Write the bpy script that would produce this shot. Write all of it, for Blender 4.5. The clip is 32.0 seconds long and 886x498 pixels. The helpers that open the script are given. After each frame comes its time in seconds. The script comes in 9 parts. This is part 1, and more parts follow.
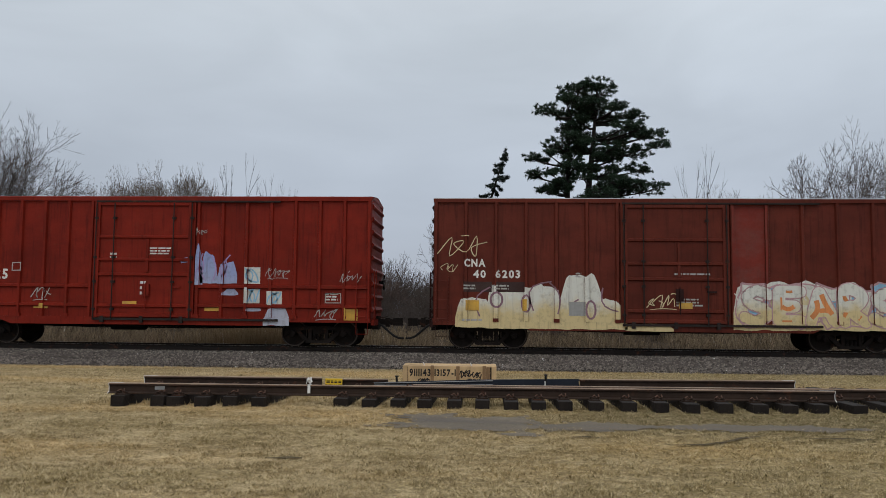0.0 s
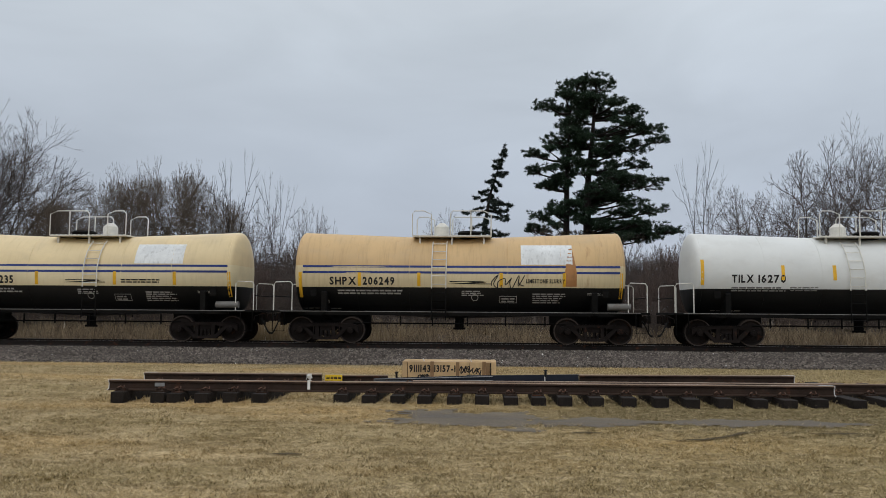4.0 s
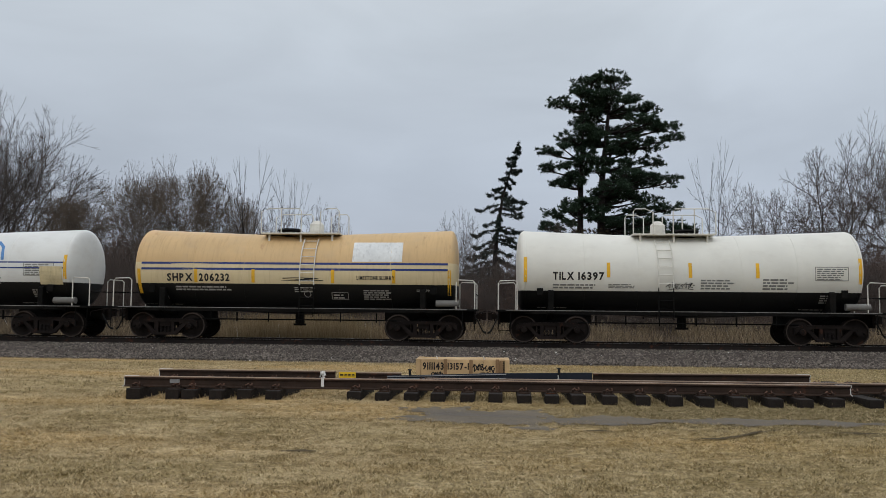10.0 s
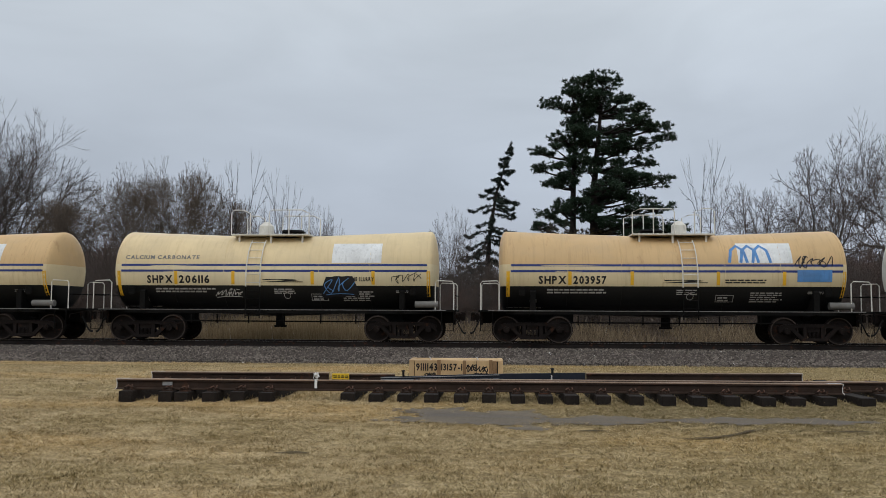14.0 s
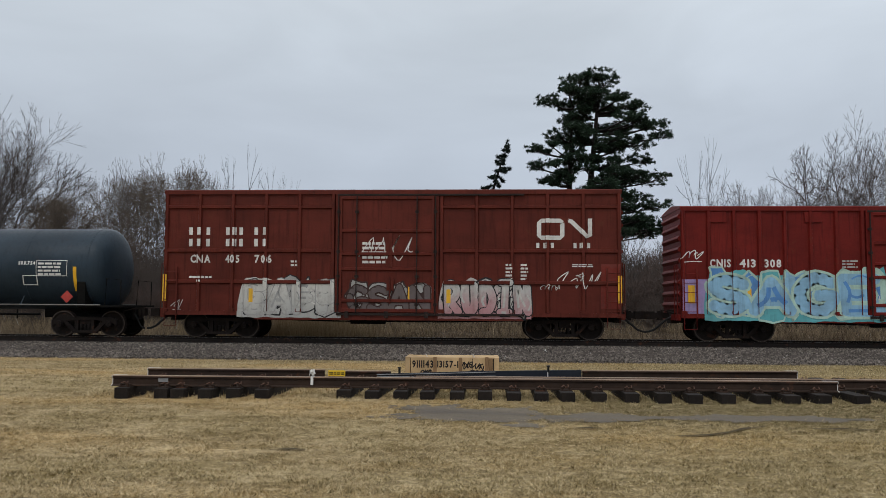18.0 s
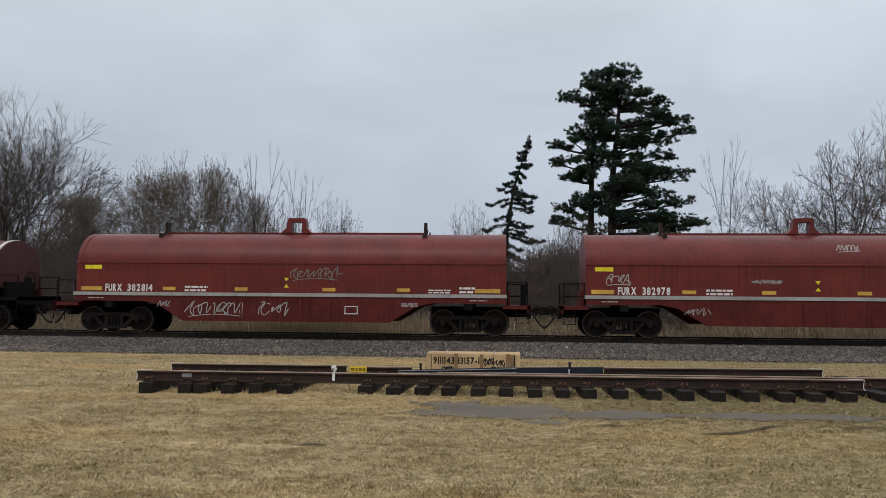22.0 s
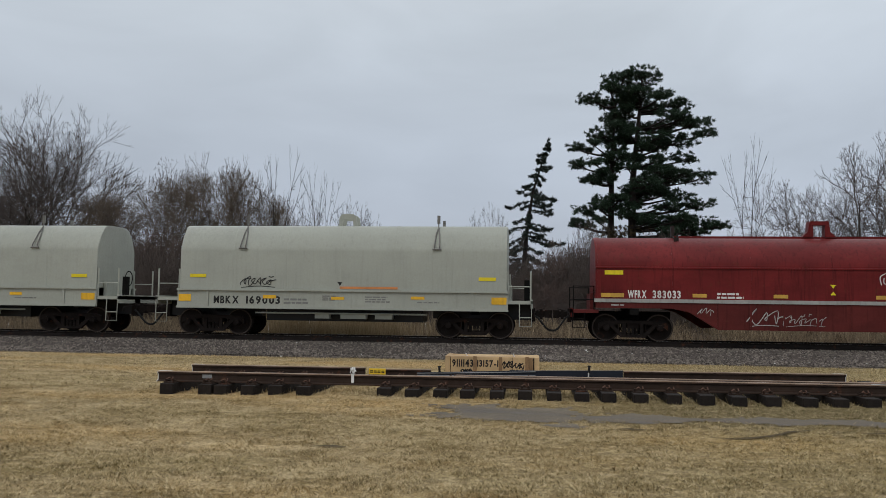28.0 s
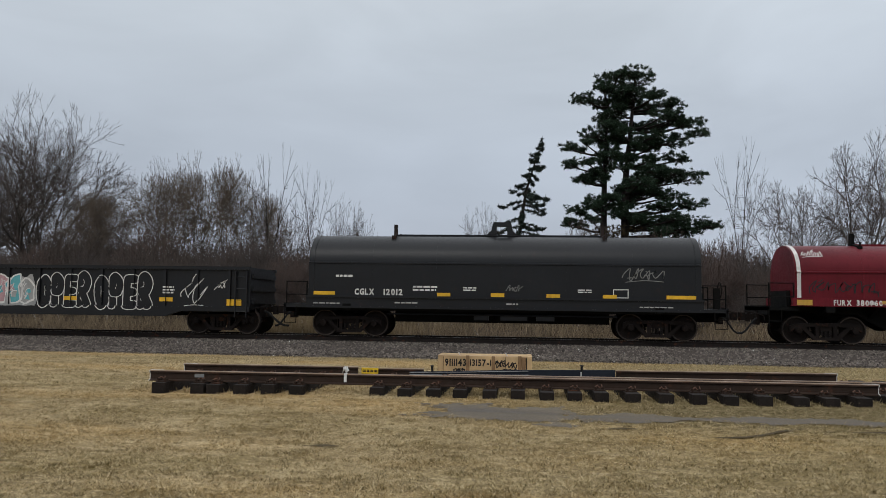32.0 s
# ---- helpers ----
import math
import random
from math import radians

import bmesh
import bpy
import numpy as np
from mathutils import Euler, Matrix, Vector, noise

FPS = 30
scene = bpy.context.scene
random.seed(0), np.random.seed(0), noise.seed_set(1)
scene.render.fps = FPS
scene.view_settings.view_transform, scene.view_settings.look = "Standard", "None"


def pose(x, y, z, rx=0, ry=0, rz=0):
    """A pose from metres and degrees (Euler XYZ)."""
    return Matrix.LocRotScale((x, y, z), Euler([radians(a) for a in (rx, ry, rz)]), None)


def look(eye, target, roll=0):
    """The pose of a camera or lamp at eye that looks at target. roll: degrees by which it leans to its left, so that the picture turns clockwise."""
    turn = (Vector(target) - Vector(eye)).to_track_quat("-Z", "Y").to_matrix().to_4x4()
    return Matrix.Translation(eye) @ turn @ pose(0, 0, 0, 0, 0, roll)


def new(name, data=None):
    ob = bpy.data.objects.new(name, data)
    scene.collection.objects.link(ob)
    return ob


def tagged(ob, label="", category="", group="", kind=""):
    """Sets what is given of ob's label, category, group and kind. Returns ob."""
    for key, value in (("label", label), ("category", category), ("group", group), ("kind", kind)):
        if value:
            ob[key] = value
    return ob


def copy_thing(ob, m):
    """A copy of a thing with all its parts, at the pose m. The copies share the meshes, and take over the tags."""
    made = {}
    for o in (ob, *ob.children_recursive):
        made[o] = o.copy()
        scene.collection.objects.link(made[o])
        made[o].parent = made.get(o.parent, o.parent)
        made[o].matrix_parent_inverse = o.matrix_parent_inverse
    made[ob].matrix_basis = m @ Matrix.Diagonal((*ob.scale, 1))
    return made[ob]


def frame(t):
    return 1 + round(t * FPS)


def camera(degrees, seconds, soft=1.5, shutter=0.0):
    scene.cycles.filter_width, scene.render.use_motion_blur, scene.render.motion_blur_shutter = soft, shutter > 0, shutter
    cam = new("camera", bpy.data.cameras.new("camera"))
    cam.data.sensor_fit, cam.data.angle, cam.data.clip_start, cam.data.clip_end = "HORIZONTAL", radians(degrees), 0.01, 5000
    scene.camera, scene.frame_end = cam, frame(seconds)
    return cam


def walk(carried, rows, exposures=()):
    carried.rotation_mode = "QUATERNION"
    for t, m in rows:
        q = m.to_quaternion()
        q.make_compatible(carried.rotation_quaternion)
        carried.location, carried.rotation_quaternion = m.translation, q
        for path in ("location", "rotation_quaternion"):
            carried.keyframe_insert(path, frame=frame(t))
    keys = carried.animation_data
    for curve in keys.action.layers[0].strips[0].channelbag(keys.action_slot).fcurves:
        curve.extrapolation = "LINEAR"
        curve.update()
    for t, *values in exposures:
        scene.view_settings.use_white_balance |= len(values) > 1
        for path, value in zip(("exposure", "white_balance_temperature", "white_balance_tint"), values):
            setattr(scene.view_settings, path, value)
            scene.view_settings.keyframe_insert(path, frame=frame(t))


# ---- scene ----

# The camera: held in the hand at eye height, turning slightly to follow the train.
def aim(yaw, pitch, roll):
    """The pose of the standing camera: degrees left of the track's normal, up, and lean."""
    y, p = radians(yaw), radians(pitch)
    way = Vector((-math.sin(y) * math.cos(p), math.cos(y) * math.cos(p), math.sin(p)))
    eye = Vector((0, 0, 1.46))
    return look(eye, eye + way, roll)


cam = camera(56.8, 32.0, soft=0.7)
walk(cam, [
    (0.0, aim(3.139, 4.549, 0.536)),
    (0.5, aim(3.095, 4.520, 0.418)),
    (1.0, aim(3.061, 4.401, 0.267)),
    (1.5, aim(3.037, 4.381, 0.292)),
    (2.0, aim(3.020, 4.383, 0.165)),
    (2.5, aim(2.970, 4.351, 0.193)),
    (3.0, aim(2.929, 4.262, 0.203)),
    (3.5, aim(2.871, 4.274, 0.341)),
    (5.5, aim(4.120, 4.246, 0.157)),
    (6.0, aim(4.040, 4.248, 0.006)),
    (6.5, aim(4.062, 4.206, 0.080)),
    (7.0, aim(4.119, 4.155, 0.104)),
    (7.5, aim(4.181, 4.138, 0.185)),
    (8.0, aim(4.166, 4.107, 0.139)),
    (8.5, aim(4.185, 4.088, 0.131)),
    (9.0, aim(4.181, 4.087, 0.200)),
    (9.5, aim(4.096, 4.079, 0.454)),
    (10.0, aim(4.043, 4.104, 0.537)),
    (10.5, aim(4.040, 4.081, 0.476)),
    (11.0, aim(3.947, 4.074, 0.500)),
    (11.5, aim(3.852, 4.118, 0.500)),
    (12.0, aim(3.731, 4.130, 0.423)),
    (12.5, aim(3.763, 4.095, 0.259)),
    (13.0, aim(3.757, 4.156, 0.178)),
    (13.5, aim(3.679, 4.148, 0.081)),
    (14.0, aim(3.550, 4.164, 0.244)),
    (14.5, aim(3.452, 4.158, 0.193)),
    (16.5, aim(3.411, 3.999, 0.096)),
    (17.0, aim(3.377, 3.948, 0.046)),
    (17.5, aim(3.315, 3.962, 0.213)),
    (18.0, aim(3.293, 3.964, 0.350)),
    (18.5, aim(3.510, 4.006, 0.423)),
    (19.0, aim(4.155, 3.998, 0.401)),
    (19.5, aim(4.784, 3.862, 0.477)),
    (20.0, aim(4.881, 3.750, 0.275)),
    (20.5, aim(4.934, 3.688, 0.209)),
    (21.0, aim(4.916, 3.688, 0.305)),
    (21.5, aim(4.862, 3.763, 0.466)),
    (22.0, aim(4.775, 3.706, 0.491)),
    (22.5, aim(4.915, 3.733, 0.482)),
    (23.0, aim(5.907, 3.696, 0.329)),
    (23.5, aim(6.173, 3.797, 0.240)),
    (24.0, aim(6.082, 3.790, 0.000)),
    (24.5, aim(6.217, 3.825, -0.216)),
    (25.0, aim(6.357, 3.845, -0.217)),
    (25.5, aim(6.375, 3.968, -0.272)),
    (27.5, aim(6.109, 3.896, 0.758)),
    (28.0, aim(6.116, 3.871, 0.722)),
    (28.5, aim(5.997, 3.867, 0.649)),
    (29.0, aim(5.909, 3.795, 0.674)),
    (29.5, aim(5.840, 3.785, 0.597)),
    (30.0, aim(5.790, 3.802, 0.592)),
    (30.5, aim(5.823, 3.809, 0.576)),
    (31.0, aim(5.730, 3.798, 0.636)),
    (31.5, aim(5.660, 3.818, 0.784)),
    (32.0, aim(5.625, 3.830, 0.787)),
], exposures=[(0.0, 0.0), (16.5, 0.0), (19.0, 0.09), (25.5, 0.09), (27.5, 0.0), (32.0, 0.0)])

# ---- overcast daylight ----
world = bpy.data.worlds.new("overcast_sky")
world.use_nodes = True
scene.world = world
wt = world.node_tree
wt.nodes.clear()


def wnode(kind, **props):
    n = wt.nodes.new(kind)
    for key, value in props.items():
        setattr(n, key, value)
    return n


w_out = wnode("ShaderNodeOutputWorld")
w_bg = wnode("ShaderNodeBackground")
w_sky = wnode("ShaderNodeTexSky", sky_type="NISHITA", sun_disc=False, sun_elevation=radians(42), sun_rotation=radians(200))
w_tc = wnode("ShaderNodeTexCoord")
w_sep = wnode("ShaderNodeSeparateXYZ")
wt.links.new(w_tc.outputs["Generated"], w_sep.inputs[0])
# cloud cover: paler towards the zenith, soft banks of stratus
w_ramp = wnode("ShaderNodeValToRGB")
w_ramp.color_ramp.elements[0].position = 0.0
w_ramp.color_ramp.elements[0].color = (0.42, 0.46, 0.55, 1)
w_ramp.color_ramp.elements[1].position = 1.0
w_ramp.color_ramp.elements[1].color = (1.02, 1.05, 1.09, 1)
for at, col in ((0.16, (0.45, 0.50, 0.575)), (0.33, (0.555, 0.61, 0.67)), (0.6, (0.80, 0.84, 0.88))):
    e = w_ramp.color_ramp.elements.new(at)
    e.color = (*col, 1)
wt.links.new(w_sep.outputs["Z"], w_ramp.inputs[0])
w_map = wnode("ShaderNodeMapping")
w_map.inputs["Scale"].default_value = (1.0, 1.0, 3.0)
wt.links.new(w_tc.outputs["Generated"], w_map.inputs[0])
w_noise = wnode("ShaderNodeTexNoise")
w_noise.inputs["Scale"].default_value = 2.8
w_noise.inputs["Detail"].default_value = 5.0
w_noise.inputs["Roughness"].default_value = 0.5
w_noise.inputs["Distortion"].default_value = 0.4
wt.links.new(w_map.outputs[0], w_noise.inputs["Vector"])
w_range = wnode("ShaderNodeMapRange")
w_range.inputs[1].default_value, w_range.inputs[2].default_value = 0.3, 0.7
w_range.inputs[3].default_value, w_range.inputs[4].default_value = 0.93, 1.12
wt.links.new(w_noise.outputs[0], w_range.inputs[0])
w_mul = wnode("ShaderNodeMix", data_type="RGBA", blend_type="MULTIPLY")
w_mul.inputs[0].default_value = 1.0
wt.links.new(w_ramp.outputs[0], w_mul.inputs[6])
wt.links.new(w_range.outputs[0], w_mul.inputs[7])
# a brighter bank towards the right of the track
w_side = wnode("ShaderNodeMapRange")
w_side.inputs[1].default_value, w_side.inputs[2].default_value = -0.45, 0.25
w_side.inputs[3].default_value, w_side.inputs[4].default_value = 0.98, 1.07
wt.links.new(w_sep.outputs["X"], w_side.inputs[0])
w_mul2 = wnode("ShaderNodeMix", data_type="RGBA", blend_type="MULTIPLY")
w_mul2.inputs[0].default_value = 1.0
wt.links.new(w_mul.outputs[2], w_mul2.inputs[6])
wt.links.new(w_side.outputs[0], w_mul2.inputs[7])
w_dim = wnode("ShaderNodeMix", data_type="RGBA", blend_type="MULTIPLY")
w_dim.inputs[0].default_value = 1.0
w_dim.inputs[7].default_value = (0.1, 0.1, 0.1, 1)
wt.links.new(w_sky.outputs[0], w_dim.inputs[6])
w_mix = wnode("ShaderNodeMix", data_type="RGBA")
w_mix.inputs[0].default_value = 0.94
wt.links.new(w_dim.outputs[2], w_mix.inputs[6])
wt.links.new(w_mul2.outputs[2], w_mix.inputs[7])
wt.links.new(w_mix.outputs[2], w_bg.inputs[0])
w_bg.inputs[1].default_value = 1.0
wt.links.new(w_bg.outputs[0], w_out.inputs[0])

sun = new("sun", bpy.data.lights.new("sun", "SUN"))
sun.data.energy, sun.data.angle, sun.data.color = 0.55, radians(25), (1.0, 0.97, 0.93)
sun.matrix_world = look((0, 0, 40), (10, 30, 0))

# ---- mesh helpers ----
def smooth(bm, angle=35):
    for f in bm.faces:
        f.smooth = True
    lim = radians(angle)
    for e in bm.edges:
        if len(e.link_faces) != 2 or e.calc_face_angle(0) > lim:
            e.smooth = False


def mesh_of(name, bm, material, shade=True):
    me = bpy.data.meshes.new(name)
    bmesh.ops.recalc_face_normals(bm, faces=bm.faces)
    if shade:
        smooth(bm)
    bm.to_mesh(me)
    bm.free()
    if material:
        me.materials.append(material)
    return me


def part(name, bm, material, parent, label="", shade=True):
    """One mesh object under a thing or a part, in its parent's space."""
    ob = new(name, mesh_of(name, bm, material, shade))
    ob.parent = parent
    if label:
        ob["label"] = label
    return ob


def again(ob, parent, m):
    """Another part with the same mesh, and its own parts with it."""
    o = ob.copy()
    scene.collection.objects.link(o)
    o.parent = parent
    o.matrix_basis = m
    for child in ob.children:
        again(child, o, child.matrix_basis.copy())
    return o


def thing(name, label, category, group="", kind=""):
    return tagged(new(name), label, category, group, kind)


def box(bm, x0, x1, y0, y1, z0, z1):
    v = [bm.verts.new(p) for p in ((x0, y0, z0), (x1, y0, z0), (x1, y1, z0), (x0, y1, z0), (x0, y0, z1), (x1, y0, z1), (x1, y1, z1), (x0, y1, z1))]
    for f in ((3, 2, 1, 0), (4, 5, 6, 7), (0, 1, 5, 4), (1, 2, 6, 5), (2, 3, 7, 6), (3, 0, 4, 7)):
        bm.faces.new([v[i] for i in f])
    return bm


def ring_frame(d):
    d = d.normalized()
    a = d.orthogonal().normalized() if abs(d.z) > 0.95 else d.cross(Vector((0, 0, 1))).normalized()
    return a, d.cross(a)


def cyl(bm, p0, p1, r, n=12, r2=None):
    p0, p1 = Vector(p0), Vector(p1)
    a, b = ring_frame(p1 - p0)
    r2 = r if r2 is None else r2
    rings = [[bm.verts.new(p + (a * math.cos(k * math.tau / n) + b * math.sin(k * math.tau / n)) * q) for k in range(n)] for p, q in ((p0, r), (p1, r2))]
    for k in range(n):
        bm.faces.new((rings[0][k], rings[0][(k + 1) % n], rings[1][(k + 1) % n], rings[1][k]))
    bm.faces.new(rings[0][::-1])
    bm.faces.new(rings[1])
    return bm


def tube(bm, pts, r, n=6):
    pts = [Vector(p) for p in pts]
    rings = []
    for i, p in enumerate(pts):
        d = (pts[min(i + 1, len(pts) - 1)] - pts[max(i - 1, 0)])
        a, b = ring_frame(d)
        q = r[i] if isinstance(r, (list, tuple)) else r
        rings.append([bm.verts.new(p + (a * math.cos(k * math.tau / n) + b * math.sin(k * math.tau / n)) * q) for k in range(n)])
    for r0, r1 in zip(rings, rings[1:]):
        for k in range(n):
            bm.faces.new((r0[k], r0[(k + 1) % n], r1[(k + 1) % n], r1[k]))
    bm.faces.new(rings[0][::-1])
    bm.faces.new(rings[-1])
    return bm


def prism_y(bm, poly, y0, y1):
    """A polygon of (x, z) drawn out along y."""
    a = [bm.verts.new((x, y0, z)) for x, z in poly]
    b = [bm.verts.new((x, y1, z)) for x, z in poly]
    n = len(poly)
    for k in range(n):
        bm.faces.new((a[k], a[(k + 1) % n], b[(k + 1) % n], b[k]))
    bm.faces.new(a[::-1])
    bm.faces.new(b)
    return bm


def prism_x(bm, poly, x0, x1):
    """A polygon of (y, z) drawn out along x."""
    a = [bm.verts.new((x0, y, z)) for y, z in poly]
    b = [bm.verts.new((x1, y, z)) for y, z in poly]
    n = len(poly)
    for k in range(n):
        bm.faces.new((a[k], a[(k + 1) % n], b[(k + 1) % n], b[k]))
    bm.faces.new(a[::-1])
    bm.faces.new(b)
    return bm


def BM():
    return bmesh.new()


# ---- materials ----
def node_mat(name):
    m = bpy.data.materials.new(name)
    m.use_nodes = True
    nt = m.node_tree
    nt.nodes.clear()
    out = nt.nodes.new("ShaderNodeOutputMaterial")
    bsdf = nt.nodes.new("ShaderNodeBsdfPrincipled")
    nt.links.new(bsdf.outputs[0], out.inputs[0])
    return m, nt, bsdf


class Nodes:
    """Short ways to make and link nodes."""

    def __init__(self, nt):
        self.nt = nt

    def n(self, kind, **props):
        node = self.nt.nodes.new(kind)
        for key, value in props.items():
            setattr(node, key, value)
        return node

    def link(self, a, b):
        self.nt.links.new(a, b)

    def coords(self, spread=True):
        tc = self.n("ShaderNodeTexCoord")
        if not spread:
            return tc.outputs["Object"]
        info = self.n("ShaderNodeObjectInfo")
        mul = self.n("ShaderNodeMath", operation="MULTIPLY")
        mul.inputs[1].default_value = 57.0
        self.link(info.outputs["Random"], mul.inputs[0])
        add = self.n("ShaderNodeVectorMath", operation="ADD")
        self.link(tc.outputs["Object"], add.inputs[0])
        self.link(mul.outputs[0], add.inputs[1])
        return add.outputs[0]

    def noise(self, vec, scale, detail=4, rough=0.55, stretch=None):
        if stretch:
            mp = self.n("ShaderNodeMapping")
            mp.inputs["Scale"].default_value = stretch
            self.link(vec, mp.inputs[0])
            vec = mp.outputs[0]
        t = self.n("ShaderNodeTexNoise")
        t.inputs["Scale"].default_value, t.inputs["Detail"].default_value, t.inputs["Roughness"].default_value = scale, detail, rough
        self.link(vec, t.inputs["Vector"])
        return t.outputs[0]

    def span(self, value, a, b, c=0.0, d=1.0):
        r = self.n("ShaderNodeMapRange")
        for i, x in enumerate((a, b, c, d)):
            r.inputs[i + 1].default_value = x
        self.link(value, r.inputs[0])
        return r.outputs[0]

    def math(self, op, a, b):
        m = self.n("ShaderNodeMath", operation=op)
        for i, x in enumerate((a, b)):
            if isinstance(x, (int, float)):
                m.inputs[i].default_value = x
            else:
                self.link(x, m.inputs[i])
        return m.outputs[0]

    def mix(self, fac, a, b, blend="MIX"):
        m = self.n("ShaderNodeMix", data_type="RGBA", blend_type=blend)
        for i, x in ((0, fac), (6, a), (7, b)):
            if isinstance(x, (int, float)):
                m.inputs[i].default_value = x
            elif isinstance(x, (tuple, list)):
                m.inputs[i].default_value = (*x, 1) if len(x) == 3 else x
            else:
                self.link(x, m.inputs[i])
        return m.outputs[2]

    def bump(self, height, strength, dist, bsdf):
        b = self.n("ShaderNodeBump")
        b.inputs["Strength"].default_value, b.inputs["Distance"].default_value = strength, dist
        self.link(height, b.inputs["Height"])
        self.link(b.outputs[0], bsdf.inputs["Normal"])


def shade(col, k):
    return tuple(min(1.0, c * k) for c in col)


def surface(name, col, rough=0.6, metal=0.0, var=0.18, scale=1.2, grain=14.0, streak=0.0, streak_col=(0.03, 0.02, 0.015), rust=0.0, bump=0.15, dist=0.01, dirt=0.0, dirt_col=(0.10, 0.085, 0.07), spec=0.3):
    """A painted, metal or plain surface: two scales of variation, streaks that run down, rust and road dirt."""
    m, nt, bsdf = node_mat(name)
    g = Nodes(nt)
    v = g.coords()
    big, fine = g.noise(v, scale, 5), g.noise(v, grain, 6, 0.65)
    c = g.mix(g.span(big, 0.3, 0.7), shade(col, 1 - var), shade(col, 1 + var))
    c = g.mix(g.math("MULTIPLY", g.span(fine, 0.35, 0.75), 0.35), c, shade(col, 0.75))
    if streak:
        s = g.noise(v, 2.0, 6, 0.6, (5.0, 5.0, 0.35))
        c = g.mix(g.math("MULTIPLY", g.span(s, 0.52, 0.72), streak), c, streak_col)
    if rust:
        r = g.noise(v, 3.1, 8, 0.7)
        c = g.mix(g.math("MULTIPLY", g.span(r, 0.58, 0.66), rust), c, (0.11, 0.04, 0.018))
    if dirt:
        d = g.noise(v, 0.9, 6, 0.65, (1, 1, 2.2))
        c = g.mix(g.math("MULTIPLY", g.span(d, 0.45, 0.75), dirt), c, dirt_col)
    g.link(c, bsdf.inputs["Base Color"])
    bsdf.inputs["Metallic"].default_value = metal
    bsdf.inputs["Specular IOR Level"].default_value = spec
    g.link(g.span(fine, 0.3, 0.7, max(0.05, rough - 0.1), min(1.0, rough + 0.12)), bsdf.inputs["Roughness"])
    if bump:
        g.bump(fine, bump, dist, bsdf)
    return m

# ---- the ground: lawn, track bed and rough ground behind, one sheet to the horizon ----
RAIL = 0.296      # top of the running rails
TRACK = 29.35     # centre line of the main track


def ground_z(x, y):
    if y < 16:
        z = 0.0
    elif y < 26.2:
        z = -0.29 * (y - 16) / 10.2
    elif y < 33:
        z = -0.29
    elif y < 40:
        z = -0.29 + 0.75 * (y - 33) / 7
    else:
        z = 0.46
    wob = noise.noise((x * 0.25, y * 0.3, 1.7)) * 0.035 + noise.noise((x * 0.05, y * 0.06, 4.1)) * 0.04
    return z + (wob if y < 25 else wob * 0.3 if y < 33 else wob * 3)


def lawn_tones(g, v):
    """Straw, gold, olive and thatch in bands and patches, shared by soil and blades."""
    band = g.noise(v, 0.26, 3, 0.5, (0.5, 1.2, 1))
    patch = g.noise(v, 1.1, 5, 0.6, (0.8, 1.25, 1))
    spot = g.noise(v, 4.6, 5, 0.65, (0.95, 1.1, 1))
    c = g.mix(g.span(patch, 0.35, 0.65), (0.245, 0.171, 0.068), (0.627, 0.489, 0.281))
    c = g.mix(g.math("MULTIPLY", g.span(band, 0.48, 0.62), 0.66), c, (0.58, 0.375, 0.145))
    c = g.mix(g.math("MULTIPLY", g.span(band, 0.47, 0.34), 0.55), c, (0.326, 0.254, 0.111))
    sep = g.n("ShaderNodeSeparateXYZ")
    g.link(v, sep.inputs[0])
    c = g.mix(g.span(g.math("ADD", sep.outputs["X"], g.span(patch, 0.3, 0.7, -2.0, 2.0)), -2.0, 4.0, 0.0, 0.55), c, (0.254, 0.200, 0.085))
    wet = g.math("SUBTRACT", 1.75, g.math("ABSOLUTE", g.math("SUBTRACT", sep.outputs["Y"], 11.9), 0.0))
    wet = g.math("ADD", wet, g.span(spot, 0.3, 0.7, -0.9, 0.9))
    wet = g.math("MULTIPLY", g.span(wet, -0.2, 0.9, 0.0, 0.75), g.span(sep.outputs["X"], -1.5, 2.0))
    c = g.mix(wet, c, (0.127, 0.099, 0.041))
    c = g.mix(g.math("MULTIPLY", g.span(spot, 0.50, 0.68), 0.45), c, (0.118, 0.083, 0.031))
    clump = g.noise(v, 8.5, 4, 0.6, (0.8, 1.15, 1))
    c = g.mix(g.math("MULTIPLY", g.span(clump, 0.50, 0.64), 0.42), c, (0.135, 0.098, 0.046))
    c = g.mix(g.math("MULTIPLY", g.span(clump, 0.47, 0.36), 0.50), c, (0.66, 0.52, 0.31))
    fleck = g.noise(v, 23.0, 3, 0.6)
    return g.mix(g.math("MULTIPLY", g.span(fleck, 0.54, 0.66), 0.36), c, (0.085, 0.062, 0.030))


def lawn_material():
    m, nt, bsdf = node_mat("dry_lawn")
    g = Nodes(nt)
    v = g.coords(False)
    fine = g.noise(v, 42, 5, 0.7)
    sep = g.n("ShaderNodeSeparateXYZ")
    g.link(v, sep.inputs[0])
    far = g.math("ADD", sep.outputs["Y"], g.span(g.noise(v, 1.3, 5, 0.6, (0.4, 1, 1)), 0.3, 0.7, -0.6, 0.6))
    tones = g.mix(g.span(far, 25.45, 25.9), lawn_tones(g, v), (0.075, 0.056, 0.042))
    c = g.mix(g.math("MULTIPLY", g.span(fine, 0.44, 0.62), 0.8), tones, (0.050, 0.036, 0.020))
    g.link(c, bsdf.inputs["Base Color"])
    bsdf.inputs["Roughness"].default_value = 0.95
    bsdf.inputs["Specular IOR Level"].default_value = 0.1
    g.bump(fine, 0.6, 0.02, bsdf)
    return m


